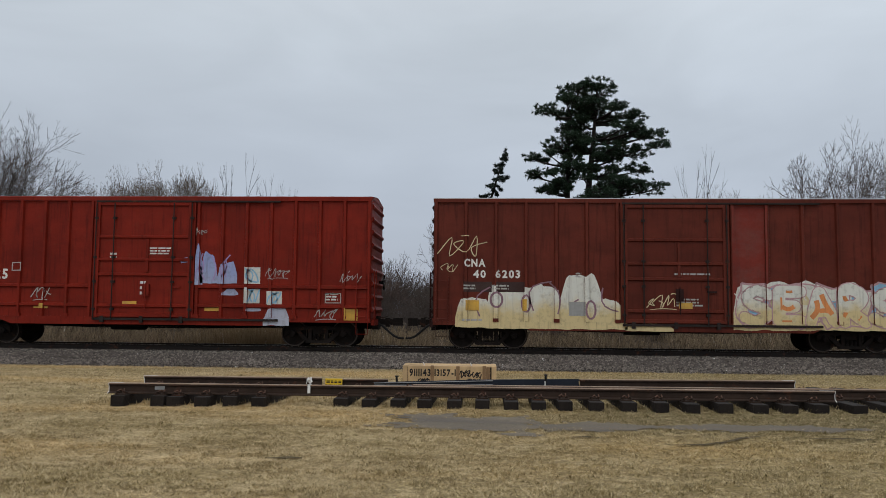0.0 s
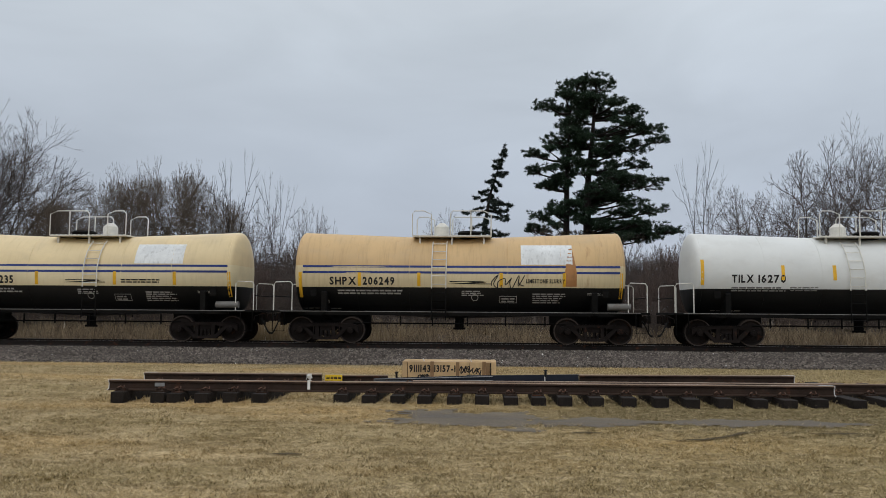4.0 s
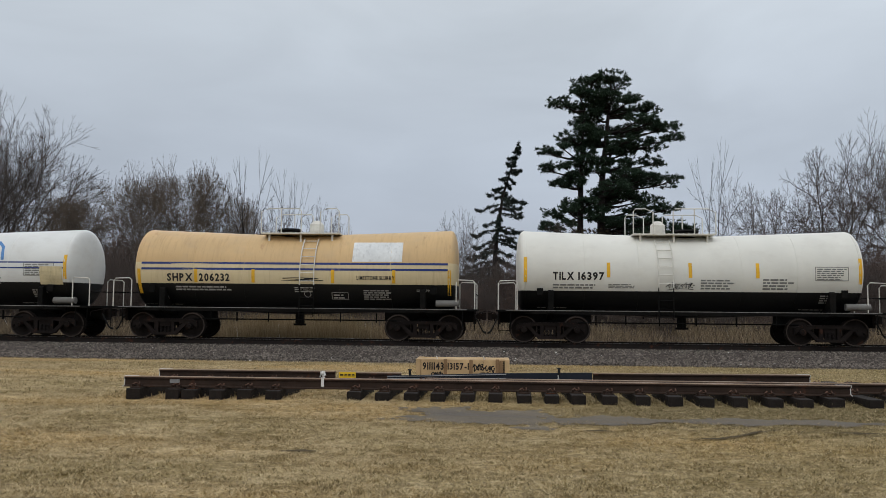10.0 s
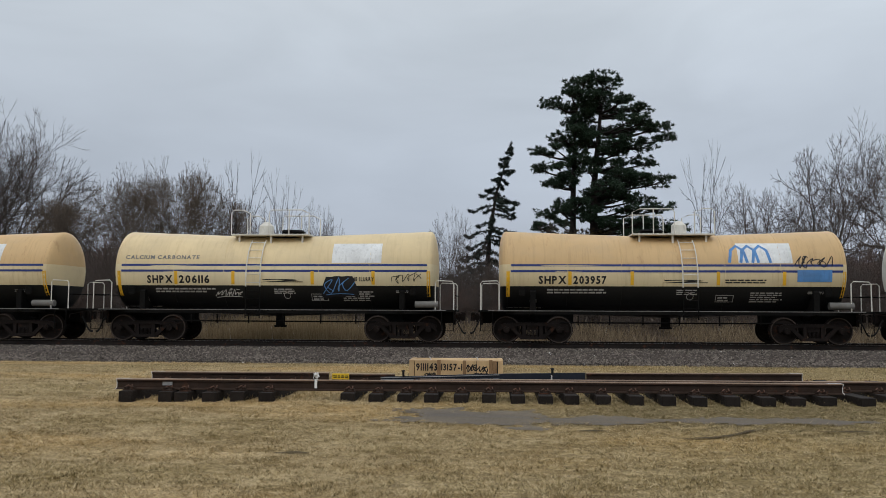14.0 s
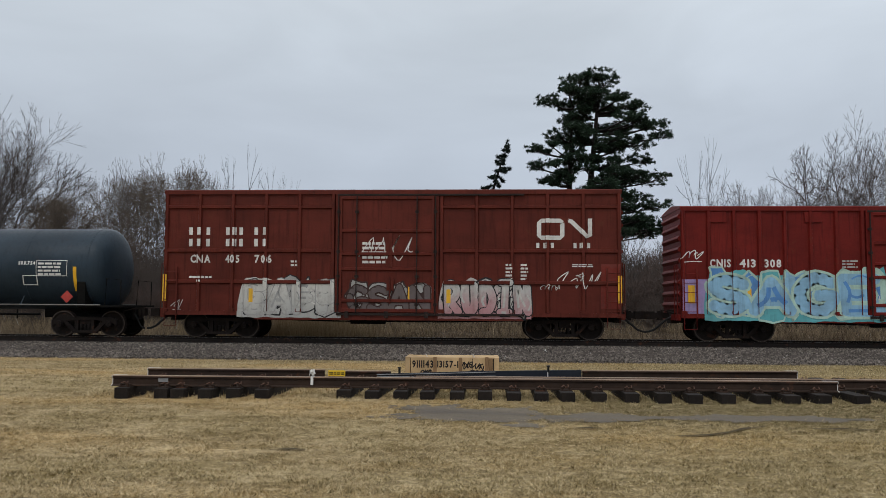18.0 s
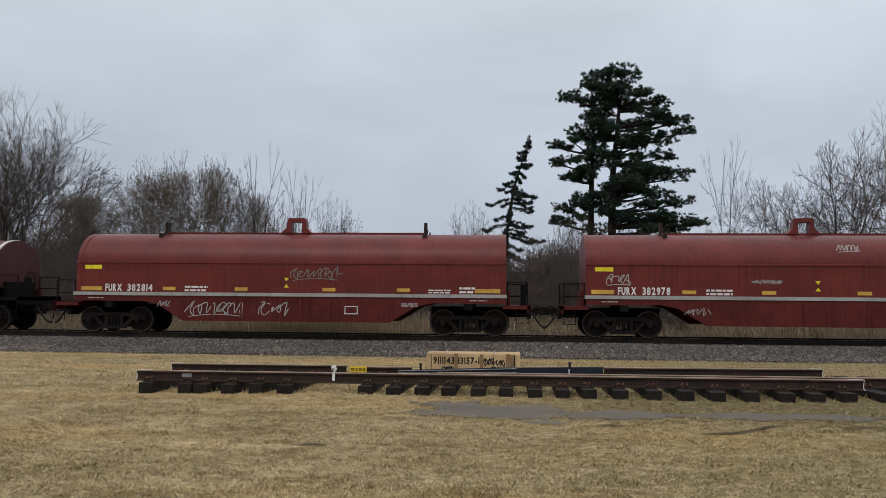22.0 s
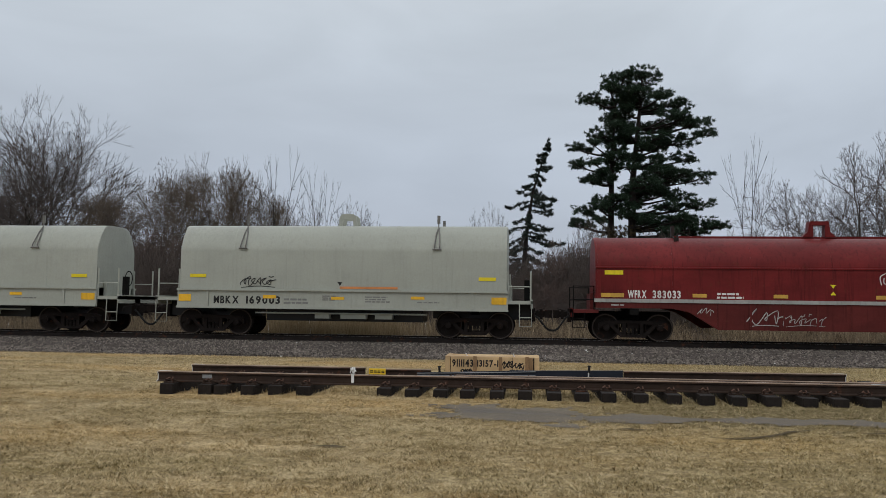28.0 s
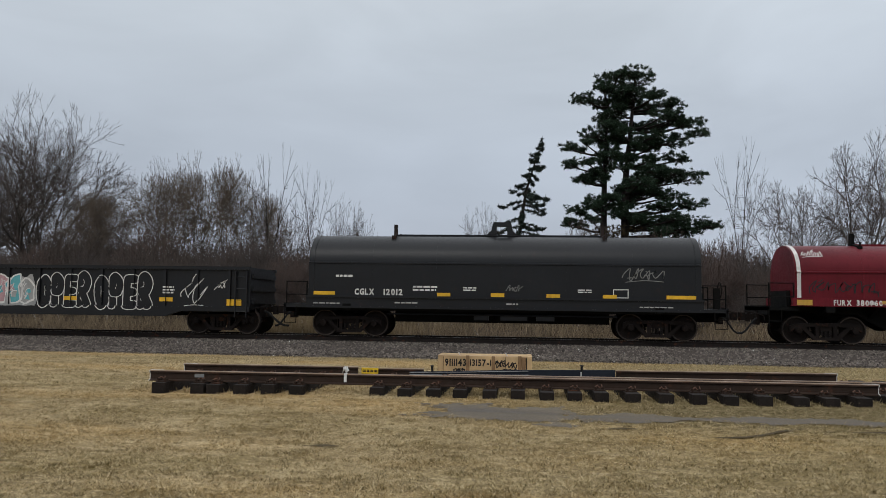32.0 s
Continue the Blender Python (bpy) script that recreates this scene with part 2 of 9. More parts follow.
def grass_material():
    m, nt, bsdf = node_mat("lawn_blades")
    g = Nodes(nt)
    v = g.coords(False)
    geo = g.n("ShaderNodeNewGeometry")
    r = geo.outputs["Random Per Island"]
    tone = lawn_tones(g, v)
    c = g.mix(g.span(r, 0.55, 1.0, 0.0, 0.7), tone, (0.74, 0.61, 0.385))
    c = g.mix(g.span(r, 0.30, 0.0, 0.0, 0.9), c, (0.060, 0.052, 0.018))
    g.link(c, bsdf.inputs["Base Color"])
    bsdf.inputs["Roughness"].default_value = 0.85
    bsdf.inputs["Specular IOR Level"].default_value = 0.15
    return m


M_LAWN = lawn_material()


def steps(spans):
    out = []
    for a, b, d in spans:
        n = max(1, round((b - a) / d))
        out += [a + (b - a) * k / n for k in range(n)]
    return out + [spans[-1][1]]


gx = steps([(-2500, -300, 550), (-300, -40, 52), (-40, -16, 1.5), (-16, 16, 0.5), (16, 40, 1.5), (40, 300, 52), (300, 2500, 550)])
gy = steps([(-800, -60, 150), (-60, 4, 8), (4, 17, 0.35), (17, 27, 0.5), (27, 33, 1.5), (33, 60, 1.5), (60, 160, 20), (160, 3200, 600)])
bm = BM()
grid = [[bm.verts.new((x, y, ground_z(x, y))) for x in gx] for y in gy]
for r0, r1 in zip(grid, grid[1:]):
    for k in range(len(gx) - 1):
        bm.faces.new((r0[k], r0[k + 1], r1[k + 1], r1[k]))
ground = new("ground", mesh_of("ground", bm, M_LAWN))
tagged(ground, "dry winter lawn of tan and dull green grass", "ground", kind="structure")


def in_mud(x, y):
    """How far a spot lies inside the worn muddy strip: above 0 is bare."""
    wob = noise.noise((x * 1.1, y * 1.3, 9.0)) * 0.6 + noise.noise((x * 3.1, y * 3.4, 2.0)) * 0.35 + noise.noise((x * 8, y * 9, 3.0)) * 0.25
    pool = 1 - math.hypot((x + 0.25) / 1.25, (y - 11.15) / 0.85)
    lane = 0.55 - abs(y - (10.98 + 0.02 * x)) / 0.55 if x > 0.2 else -1
    return max(pool, lane) + wob


def mud_material():
    m, nt, bsdf = node_mat("wet_mud")
    g = Nodes(nt)
    v = g.coords(False)
    a, b = g.noise(v, 1.4, 6, 0.6, (0.6, 1.5, 1)), g.noise(v, 30, 5, 0.7)
    c = g.mix(g.span(a, 0.35, 0.65), (0.085, 0.068, 0.050), (0.175, 0.146, 0.110))
    c = g.mix(g.math("MULTIPLY", g.span(b, 0.5, 0.7), 0.6), c, (0.045, 0.036, 0.026))
    g.link(c, bsdf.inputs["Base Color"])
    g.link(g.span(a, 0.35, 0.6, 0.50, 0.9), bsdf.inputs["Roughness"])
    bsdf.inputs["Specular IOR Level"].default_value = 0.18
    g.bump(b, 0.5, 0.012, bsdf)
    return m


bm = BM()
cell = 0.06
cells = {}
for i in range(-40, 220):
    for j in range(-24, 28):
        x, y = i * cell, 11.1 + j * cell
        if in_mud(x + cell / 2, y + cell / 2) > 0.08:
            quad = []
            for dx, dy in ((0, 0), (1, 0), (1, 1), (0, 1)):
                at = (i + dx, j + dy)
                if at not in cells:
                    px, py = at[0] * cell, 11.1 + at[1] * cell
                    jx, jy = noise.noise((px * 9, py * 9, 0)) * 0.03, noise.noise((px * 9, py * 9, 7)) * 0.03
                    cells[at] = bm.verts.new((px + jx, py + jy, ground_z(px, py) + 0.008))
                quad.append(cells[at])
            bm.faces.new(quad)
mud = new("mud_patch", mesh_of("mud_patch", bm, mud_material()))
tagged(mud, "damp grey strip of worn mud across the lawn", "mud", kind="structure")


# a short torn rut and scuffs of bare soil: flat strips, the rut's shadow in their dark colour
M_SHADED_SOIL = surface("shaded_soil", (0.085, 0.064, 0.036), 0.95, var=0.3, scale=6, bump=0.6, spec=0.1)
for pts in (((2.1, 9.42), (2.45, 9.50), (2.75, 9.72), (3.0, 10.02), (3.35, 10.25)), ((1.0, 10.0), (1.2, 10.03), (1.38, 10.0)), ((3.8, 10.05), (4.2, 10.1), (4.6, 10.06)), ((-2.2, 8.25), (-2.0, 8.3), (-1.85, 8.26))):
    bm = BM()
    lo, hi = [], []
    for k, (x, y) in enumerate(pts):
        w = 0.05 if 0 < k < len(pts) - 1 else 0.012
        lo.append(bm.verts.new((x, y - w, ground_z(x, y) + 0.016)))
        hi.append(bm.verts.new((x, y + w, ground_z(x, y) + 0.016)))
    for k in range(len(pts) - 1):
        bm.faces.new((lo[k], lo[k + 1], hi[k + 1], hi[k]))
    tagged(new("soil_rut", mesh_of("soil_rut", bm, M_SHADED_SOIL)), "short flat strip of bare soil, darkened for the shadow in a rut", "rut", kind="structure")


def blades(name, spots, height, width, lean, seed, material, parent=None, tufted=False):
    """Loose blades of grass, one thin triangle or kite each, from arrays of roots."""
    rng = np.random.default_rng(seed)
    n = len(spots)
    h = height * rng.uniform(0.45, 1.25, n)
    if tufted:
        h *= np.array([0.95 + 1.0 * max(-0.4, noise.noise((x * 3.2, y * 3.6, 1.0)) + 0.6 * noise.noise((x * 8.5, y * 9.0, 4.0))) for x, y, z in spots])
    a = rng.uniform(0, math.tau, n)
    side = np.stack([np.cos(a), np.sin(a), np.zeros(n)], 1) * (width * rng.uniform(0.6, 1.3, n) / 2)[:, None]
    b = rng.uniform(0, math.tau, n)
    tip = np.stack([np.cos(b), np.sin(b), np.zeros(n)], 1) * (h * rng.uniform(0.1, lean, n))[:, None] + np.array([0, 0, 1]) * h[:, None]
    co = np.stack([spots - side, spots + side, spots + tip], 1).reshape(-1, 3)
    me = bpy.data.meshes.new(name)
    me.vertices.add(3 * n)
    me.vertices.foreach_set("co", co.ravel())
    me.loops.add(3 * n)
    me.loops.foreach_set("vertex_index", np.arange(3 * n, dtype=np.int32))
    me.polygons.add(n)
    me.polygons.foreach_set("loop_start", np.arange(0, 3 * n, 3, dtype=np.int32))
    me.update(calc_edges=True)
    me.materials.append(material)
    ob = new(name, me)
    ob.parent = parent
    return ob


def blade_material(name, cols, rough=0.8):
    m, nt, bsdf = node_mat(name)
    g = Nodes(nt)
    geo = g.n("ShaderNodeNewGeometry")
    ramp = g.n("ShaderNodeValToRGB")
    ramp.color_ramp.interpolation = "LINEAR"
    for k, c in enumerate(cols):
        at = k / (len(cols) - 1)
        e = ramp.color_ramp.elements[0] if k == 0 else ramp.color_ramp.elements[1] if k == len(cols) - 1 else ramp.color_ramp.elements.new(at)
        e.position, e.color = at, (*c, 1)
    g.link(geo.outputs["Random Per Island"], ramp.inputs[0])
    patch = g.noise(g.coords(False), 0.9, 4, 0.6, (0.5, 1.2, 1))
    c = g.mix(g.math("MULTIPLY", g.span(patch, 0.42, 0.68), 0.4), ramp.outputs[0], shade(cols[0], 0.8))
    bsdf.inputs["Specular IOR Level"].default_value = 0.2
    g.link(c, bsdf.inputs["Base Color"])
    bsdf.inputs["Roughness"].default_value = rough
    return m


M_BLADE = grass_material()
M_WEED = blade_material("dry_weeds", [(0.055, 0.036, 0.024), (0.19, 0.128, 0.074), (0.36, 0.265, 0.155), (0.11, 0.068, 0.044), (0.43, 0.335, 0.215)])
rng = np.random.default_rng(5)


def lawn_spots(n, y0, y1, spread):
    """Roots thrown over the lawn, fewer where it is far, none on the mud, in tufts."""
    u = rng.uniform(0, 1, n)
    y = y0 + (y1 - y0) * u
    x = rng.uniform(-1, 1, n) * (spread * y + 1.2) - 0.075 * y
    out = []
    for px, py in zip(x, y):
        if in_mud(px, py) < 0.05 + 0.5 * abs(noise.noise((px * 31, py * 37, 5))) and noise.noise((px * 2.2, py * 2.6, 3)) + noise.noise((px * 9, py * 9, 6)) * 0.5 > -0.42:
            out.append((px, py, ground_z(px, py) - 0.004))
    return np.array(out)


near = blades("lawn_grass", lawn_spots(300000, 5.6, 13.5, 0.60), 0.026, 0.010, 2.2, 11, M_BLADE, tufted=True)
tagged(near, "short dry tan grass with greener patches", "grass", kind="stuff")
far = blades("lawn_grass", lawn_spots(80000, 13.5, 25.7, 0.60), 0.036, 0.016, 1.7, 12, M_BLADE, tufted=True)
tagged(far, "short dry tan grass with greener patches", "grass", kind="stuff")

# long grass under the stacked ties
ru = [(rng.uniform(-6.6, 10), rng.uniform(12.75, 15.9)) for k in range(7000)]
tall = blades("long_grass", np.array([(x, y, ground_z(x, y)) for x, y in ru]), 0.08, 0.012, 0.9, 13, M_BLADE)
tagged(tall, "longer olive-tan grass among the ties", "grass", kind="stuff")

# tall dry weeds behind the track: thin in places, reeds on one stretch
sp = []
while len(sp) < 52000:
    x, y = rng.uniform(-30, 34), rng.uniform(32.4, 39.5)
    d = noise.noise((x * 0.35, y * 0.5, 8)) + noise.noise((x * 1.4, y * 1.4, 5)) * 0.5
    if d > -0.25:
        sp.append((x, y, ground_z(x, y) - 0.02))
weeds = blades("dry_weeds", np.array(sp), 0.62, 0.024, 0.9, 14, M_WEED, tufted=True)
tagged(weeds, "tall dry brown weeds behind the track", "weeds", kind="stuff")
sp = []
for k in range(9000):
    x, y = rng.normal(-8.6, 1.7), rng.uniform(32.8, 35.5)
    sp.append((x, y, ground_z(x, y) - 0.02))
reeds = blades("dry_reeds", np.array(sp), 1.15, 0.03, 0.28, 15, blade_material("straw", [(0.19, 0.135, 0.07), (0.30, 0.23, 0.135), (0.37, 0.29, 0.18)]))
tagged(reeds, "dense upright straw-coloured reeds", "reeds", kind="stuff")

# ---- the main track ----
M_BALLAST = surface("ballast_bed", (0.085, 0.070, 0.060), 0.95, var=0.3, scale=2.0, grain=24, bump=1.0, dist=0.05)
M_RAILSIDE = surface("rail_steel", (0.016, 0.011, 0.009), 0.7, 0.2, var=0.25, scale=3, rust=0.6, bump=0.2)
M_RAILTOP = surface("rail_top", (0.40, 0.38, 0.36), 0.28, 0.9, var=0.1, scale=2, bump=0.03)
M_TIE = surface("creosote_wood", (0.030, 0.022, 0.017), 0.85, var=0.3, scale=2, grain=20, streak=0.4, streak_col=(0.05, 0.038, 0.03), bump=0.6, dist=0.02)
bm = BM()
prism_x(bm, [(26.25, -0.33), (27.0, -0.17), (27.75, 0.06), (28.0, 0.095), (30.7, 0.095), (31.1, 0.03), (32.4, -0.32)], -620, 620)
ballast = new("ballast", mesh_of("ballast", bm, M_BALLAST))
tagged(ballast, "bank of grey-brown crushed stone under the track", "ballast", kind="structure")

# crushed stone in real pieces along the stretch that is passed nearest
STONE = np.array([(1, 0, 0), (-1, 0, 0), (0, 1, 0), (0, -1, 0), (0, 0, 1), (0, 0, -1)], float)
STONE_F = np.array([(0, 2, 4), (2, 1, 4), (1, 3, 4), (3, 0, 4), (2, 0, 5), (1, 2, 5), (3, 1, 5), (0, 3, 5)])


def stones(name, n, seed, x0, x1, y0, y1, z_of, size, material):
    r = np.random.default_rng(seed)
    x, y = r.uniform(x0, x1, n), r.uniform(y0, y1, n)
    z = np.array([z_of(a, b) for a, b in zip(x, y)])
    co = STONE[None] * r.uniform(0.55, 1.2, (n, 6, 1)) + r.uniform(-0.35, 0.35, (n, 6, 3))
    co = co * (size * r.uniform(0.6, 1.4, (n, 1, 1))) * np.array([1, 1, 0.8]) + np.stack([x, y, z], 1)[:, None]
    f = (STONE_F[None] + 6 * np.arange(n)[:, None, None]).reshape(-1)
    me = bpy.data.meshes.new(name)
    me.vertices.add(6 * n)
    me.vertices.foreach_set("co", co.ravel())
    me.loops.add(len(f))
    me.loops.foreach_set("vertex_index", f.astype(np.int32))
    me.polygons.add(8 * n)
    me.polygons.foreach_set("loop_start", np.arange(0, len(f), 3, dtype=np.int32))
    me.update(calc_edges=True)
    me.materials.append(material)
    return new(name, me)


def bank_z(x, y):
    pts = ((26.0, -0.29), (27.0, -0.17), (27.75, 0.06), (28.0, 0.095), (30.7, 0.095))
    for (a, za), (b, zb) in zip(pts, pts[1:]):
        if y <= b:
            return za + (zb - za) * (y - a) / (b - a)
    return 0.095


M_STONE = blade_material("crushed_stone", [(0.046, 0.039, 0.034), (0.23, 0.192, 0.160), (0.34, 0.295, 0.25), (0.185, 0.130, 0.10), (0.32, 0.275, 0.238)], 0.9)
s = stones("ballast_stones", 42000, 21, -24, 26, 26.15, 29.0, bank_z, 0.034, M_STONE)
tagged(s, "loose crushed grey and brown ballast stones", "stones", kind="stuff")
s = stones("ballast_stones", 3000, 22, -24, 26, 25.5, 26.4, lambda x, y: ground_z(x, y), 0.028, M_STONE)
tagged(s, "stray ballast stones in the grass edge", "stones", kind="stuff")


def rail_profile(h=0.18):
    half = [(0.070, 0.0), (0.070, 0.010), (0.014, 0.030), (0.010, h - 0.048), (0.036, h - 0.036), (0.037, h - 0.006), (0.028, h)]
    return half + [(-y, z) for y, z in half[::-1]]


track = thing("main_track", "straight main line of two worn steel rails on ties", "railway track", kind="structure")
for y in (TRACK - 0.754, TRACK + 0.754):
    bm = BM()
    prism_x(bm, [(y + a, RAIL - 0.18 + b) for a, b in rail_profile()], -620, 620)
    r = part("rail", bm, M_RAILSIDE, track)
    bm = BM()
    box(bm, -620, 620, y - 0.026, y + 0.026, RAIL - 0.001, RAIL + 0.002)
    part("running_surface", bm, M_RAILTOP, r, "polished steel rail head")
bm = BM()
box(bm, -0.115, 0.115, TRACK - 1.3, TRACK + 1.3, -0.07, 0.112)
me = mesh_of("tie", bm, M_TIE)
bm = BM()
for y in (TRACK - 0.754, TRACK + 0.754):
    box(bm, -0.1, 0.1, y - 0.18, y + 0.18, 0.112, 0.118)
    for sx in (-0.06, 0.06):
        for sy in (-0.1, 0.1):
            box(bm, sx - 0.012, sx + 0.012, y + sy - 0.02, y + sy + 0.02, 0.118, 0.14)
me2 = mesh_of("tie_plate", bm, M_RAILSIDE)
for k in range(-44, 46):
    t = new("tie", me)
    t.parent, t.location = track, (k * 0.55 + random.uniform(-0.02, 0.02), random.uniform(-0.04, 0.04), random.uniform(-0.006, 0.004))
    p = new("tie_plate", me2)
    p.parent = t
bm = BM()
for k in list(range(-1100, -44)) + list(range(46, 1100)):
    box(bm, k * 0.55 - 0.115, k * 0.55 + 0.115, TRACK - 1.3, TRACK + 1.3, -0.07, 0.112)
tagged(part("far_ties", bm, M_TIE, track, shade=False), kind="stuff")

# ---- the spare switch panel lying on the lawn ----
M_OLDRAIL = surface("rusty_rail", (0.034, 0.019, 0.012), 0.75, 0.1, var=0.35, scale=4, rust=0.6, bump=0.3)
# worn head, its colour lightened to carry the highlight along the top
M_OLDTOP = surface("worn_rail_top_highlight", (0.34, 0.235, 0.17), 0.5, 0.2, var=0.25, scale=3, rust=0.3, bump=0.05)
M_BLUESTEEL = surface("dark_blue_steel", (0.022, 0.026, 0.036), 0.5, 0.4, var=0.2, scale=3, bump=0.1)
M_CUT = surface("cut_steel", (0.62, 0.60, 0.58), 0.45, 0.3, var=0.1)
M_CUTDULL = surface("dull_bare_steel", (0.26, 0.26, 0.26), 0.5, 0.3, var=0.2)
M_WHITE_TAG = surface("white_plastic", (0.78, 0.78, 0.76), 0.5, var=0.06)
M_YELLOW_TAG = surface("yellow_tape", (0.80, 0.52, 0.03), 0.5, var=0.1)
M_BLACK = surface("black_print", (0.012, 0.012, 0.012), 0.7, var=0.1)


def panel_rail(parent, a, b, h, side, top, ends=(False, False), z=0.152):
    """A length of rail from a to b (x, y), its head worn and painted with its top highlight, its sawn ends bright."""
    d = Vector((b[0] - a[0], b[1] - a[1], 0))
    L = d.length
    ang = math.atan2(d.y, d.x)
    bm = BM()
    prism_x(bm, rail_profile(h), 0, L)
    r = part("rail", bm, side, parent)
    r.location, r.rotation_euler = (a[0], a[1], z), (0, 0, ang)
    bm = BM()
    box(bm, 0.0, L, -0.039, 0.036, h - 0.012, h + 0.003)
    part("rail_head", bm, top, r)
    for at, on in zip((0, L), ends):
        if on:
            bm = BM()
            s = -1 if at == 0 else 1
            prism_x(bm, rail_profile(h + 0.002), at - 0.002 * s, at + 0.012 * s)
            part("sawn_end", bm, M_CUT, r, "bright sawn rail end")
            bm = BM()
            box(bm, at - (0 if s < 0 else 0.22), at + (0.22 if s < 0 else 0), -0.034, 0.034, h + 0.002, h + 0.006)
            part("paint_mark", bm, M_CUT, r)
    return r


panel = thing("track_panel", "spare switch panel of rusty rails on dark wooden ties", "track panel")
panel_rail(panel, (-6.04, 12.96), (5.41, 13.24), 0.165, M_OLDRAIL, M_OLDTOP, (True, True))
panel_rail(panel, (-6.1, 14.46), (-2.93, 14.56), 0.165, M_OLDRAIL, M_OLDTOP, (True, False))
panel_rail(panel, (-2.86, 14.53), (-1.75, 14.58), 0.150, M_OLDRAIL, M_OLDTOP)
panel_rail(panel, (1.66, 14.98), (5.55, 15.3), 0.165, M_OLDRAIL, M_OLDTOP, (False, True))
panel_rail(panel, (-1.2, 13.45), (9.8, 13.86), 0.160, M_OLDRAIL, M_OLDTOP)
# the planed switch point: a blade that widens along its length
bm = BM()
ends_at = [Vector((-1.98, 14.42, 0.13)), Vector((-0.2, 14.57, 0.13)), Vector((1.62, 14.72, 0.13))]
prof = [[(0.0, 0.09), (0.02, 0.09), (0.02, 0.13), (0.0, 0.13)], [(0.0, 0.0), (0.05, 0.0), (0.05, 0.185), (0.0, 0.185)], [(0.0, 0.0), (0.075, 0.0), (0.075, 0.21), (0.0, 0.21)]]
rings = [[bm.verts.new(p + Vector((0, y, z))) for y, z in q] for p, q in zip(ends_at, prof)]
for i in (0, 1):
    for k in range(4):
        bm.faces.new((rings[i][k], rings[i][(k + 1) % 4], rings[i + 1][(k + 1) % 4], rings[i + 1][k]))
bm.faces.new(rings[0])
bm.faces.new(rings[2][::-1])
point = part("switch_point", bm, M_BLUESTEEL, panel, "planed dark blue steel switch point")
for dz in (0.035, 0.0):
    bm = BM()
    tube(bm, [(-1.98, 14.405, 0.245 - dz), (-0.9, 14.49, 0.27 - dz * 1.6), (0.1, 14.58, 0.30 - dz * 2)], 0.008, 4)
    part("worn_edge", bm, M_CUTDULL, point, "bright worn steel edge")
bm = BM()
box(bm, -2.85, -2.55, 14.50 - 0.03, 14.50 - 0.012, 0.205, 0.31)
tag = part("paper_label", bm, M_YELLOW_TAG, panel, "yellow label with black marks")
bm = BM()
for x, w in ((-2.83, 0.06), (-2.75, 0.04), (-2.69, 0.05), (-2.62, 0.05)):
    for z in (0.245, 0.268):
        box(bm, x, x + w, 14.464, 14.469, z - 0.008, z + 0.006)
part("print_bars", bm, M_BLACK, tag)

bm = BM()
box(bm, -5.30, -5.14, 12.955, 12.965, 0.215, 0.275)
part("grey_tag", bm, M_CUTDULL, panel, "small grey metal tag")

M_PANELTIE = surface("wet_creosote_wood", (0.016, 0.012, 0.010), 0.8, var=0.35, scale=3, grain=24, streak=0.4, streak_col=(0.035, 0.024, 0.018), bump=0.6, dist=0.015, spec=0.2)
M_CLIP = surface("rusty_clip", (0.11, 0.055, 0.035), 0.7, var=0.3, scale=8)
# ties of the panel, each with its plates, spikes and clips
tie_mesh = {}


def panel_tie(x, y0, length, turn, wet):
    key = round(length, 1)
    if key not in tie_mesh:
        bm = BM()
        box(bm, -0.108, 0.108, 0, key, -0.05, 0.148)
        bmesh.ops.bevel(bm, geom=bm.edges[:], offset=0.006, segments=1, affect="EDGES")
        tie_mesh[key] = mesh_of("tie", bm, M_PANELTIE)
    t = new("tie", tie_mesh[key])
    t.parent, t.location, t.rotation_euler = panel, (x, y0, random.uniform(-0.012, 0.006)), (0, 0, turn)
    return t


bm = BM()
box(bm, -0.085, 0.085, -0.20, 0.17, 0.146, 0.166)
for x in (-0.05, 0.05):
    box(bm, x - 0.02, x + 0.02, -0.15, -0.08, 0.166, 0.192)
me_plate = mesh_of("tie_plate", bm, M_OLDRAIL)
bm = BM()
cyl(bm, (0, 0, 0.15), (0, 0, 0.205), 0.014, 6, 0.022)
me_spike = mesh_of("spikes", bm, M_OLDRAIL)
bm = BM()
tube(bm, [(-0.05, -0.13, 0.17), (-0.045, -0.15, 0.205), (-0.01, -0.12, 0.225), (0.01, -0.08, 0.20), (0.03, -0.12, 0.19), (0.055, -0.15, 0.21), (0.05, -0.12, 0.235)], 0.011, 6)
me_clip = mesh_of("rail_clip", bm, M_CLIP)
TIES = [-5.78, -5.15, -4.88, -4.43, -4.0, -3.54, -2.26, -1.82, -1.37, -0.96, -0.5, -0.07, 0.37, 0.79, 1.19, 1.67, 2.16, 2.64, 3.1, 3.6, 4.13, 4.57, 5.03, 5.59, 6.1, 6.6, 7.1, 7.6, 8.1, 8.6]
for k, x in enumerate(TIES):
    L = 2.5 if x < -3 else 2.8 if x < 2 else 3.3
    y0 = 12.66 + 0.012 * max(0, x) + random.uniform(-0.03, 0.03)
    t = panel_tie(x, y0, L, random.uniform(-0.02, 0.02), k)
    near = 12.96 + 0.0245 * (x + 6.04) - y0 if x < 5.4 else 0.95
    for y in (near, near + 1.5):
        p = new("tie_plate", me_plate)
        p.parent, p.location = t, (0, y, 0)
        for sx, sy in ((-0.055, -0.175), (0.06, -0.165)):
            q = new("spike", me_spike)
            q.parent, q.location = t, (sx, y + sy, 0)
        q = new("rail_clip", me_clip)
        q.parent, q.location = t, (random.uniform(-0.02, 0.02), y, 0)
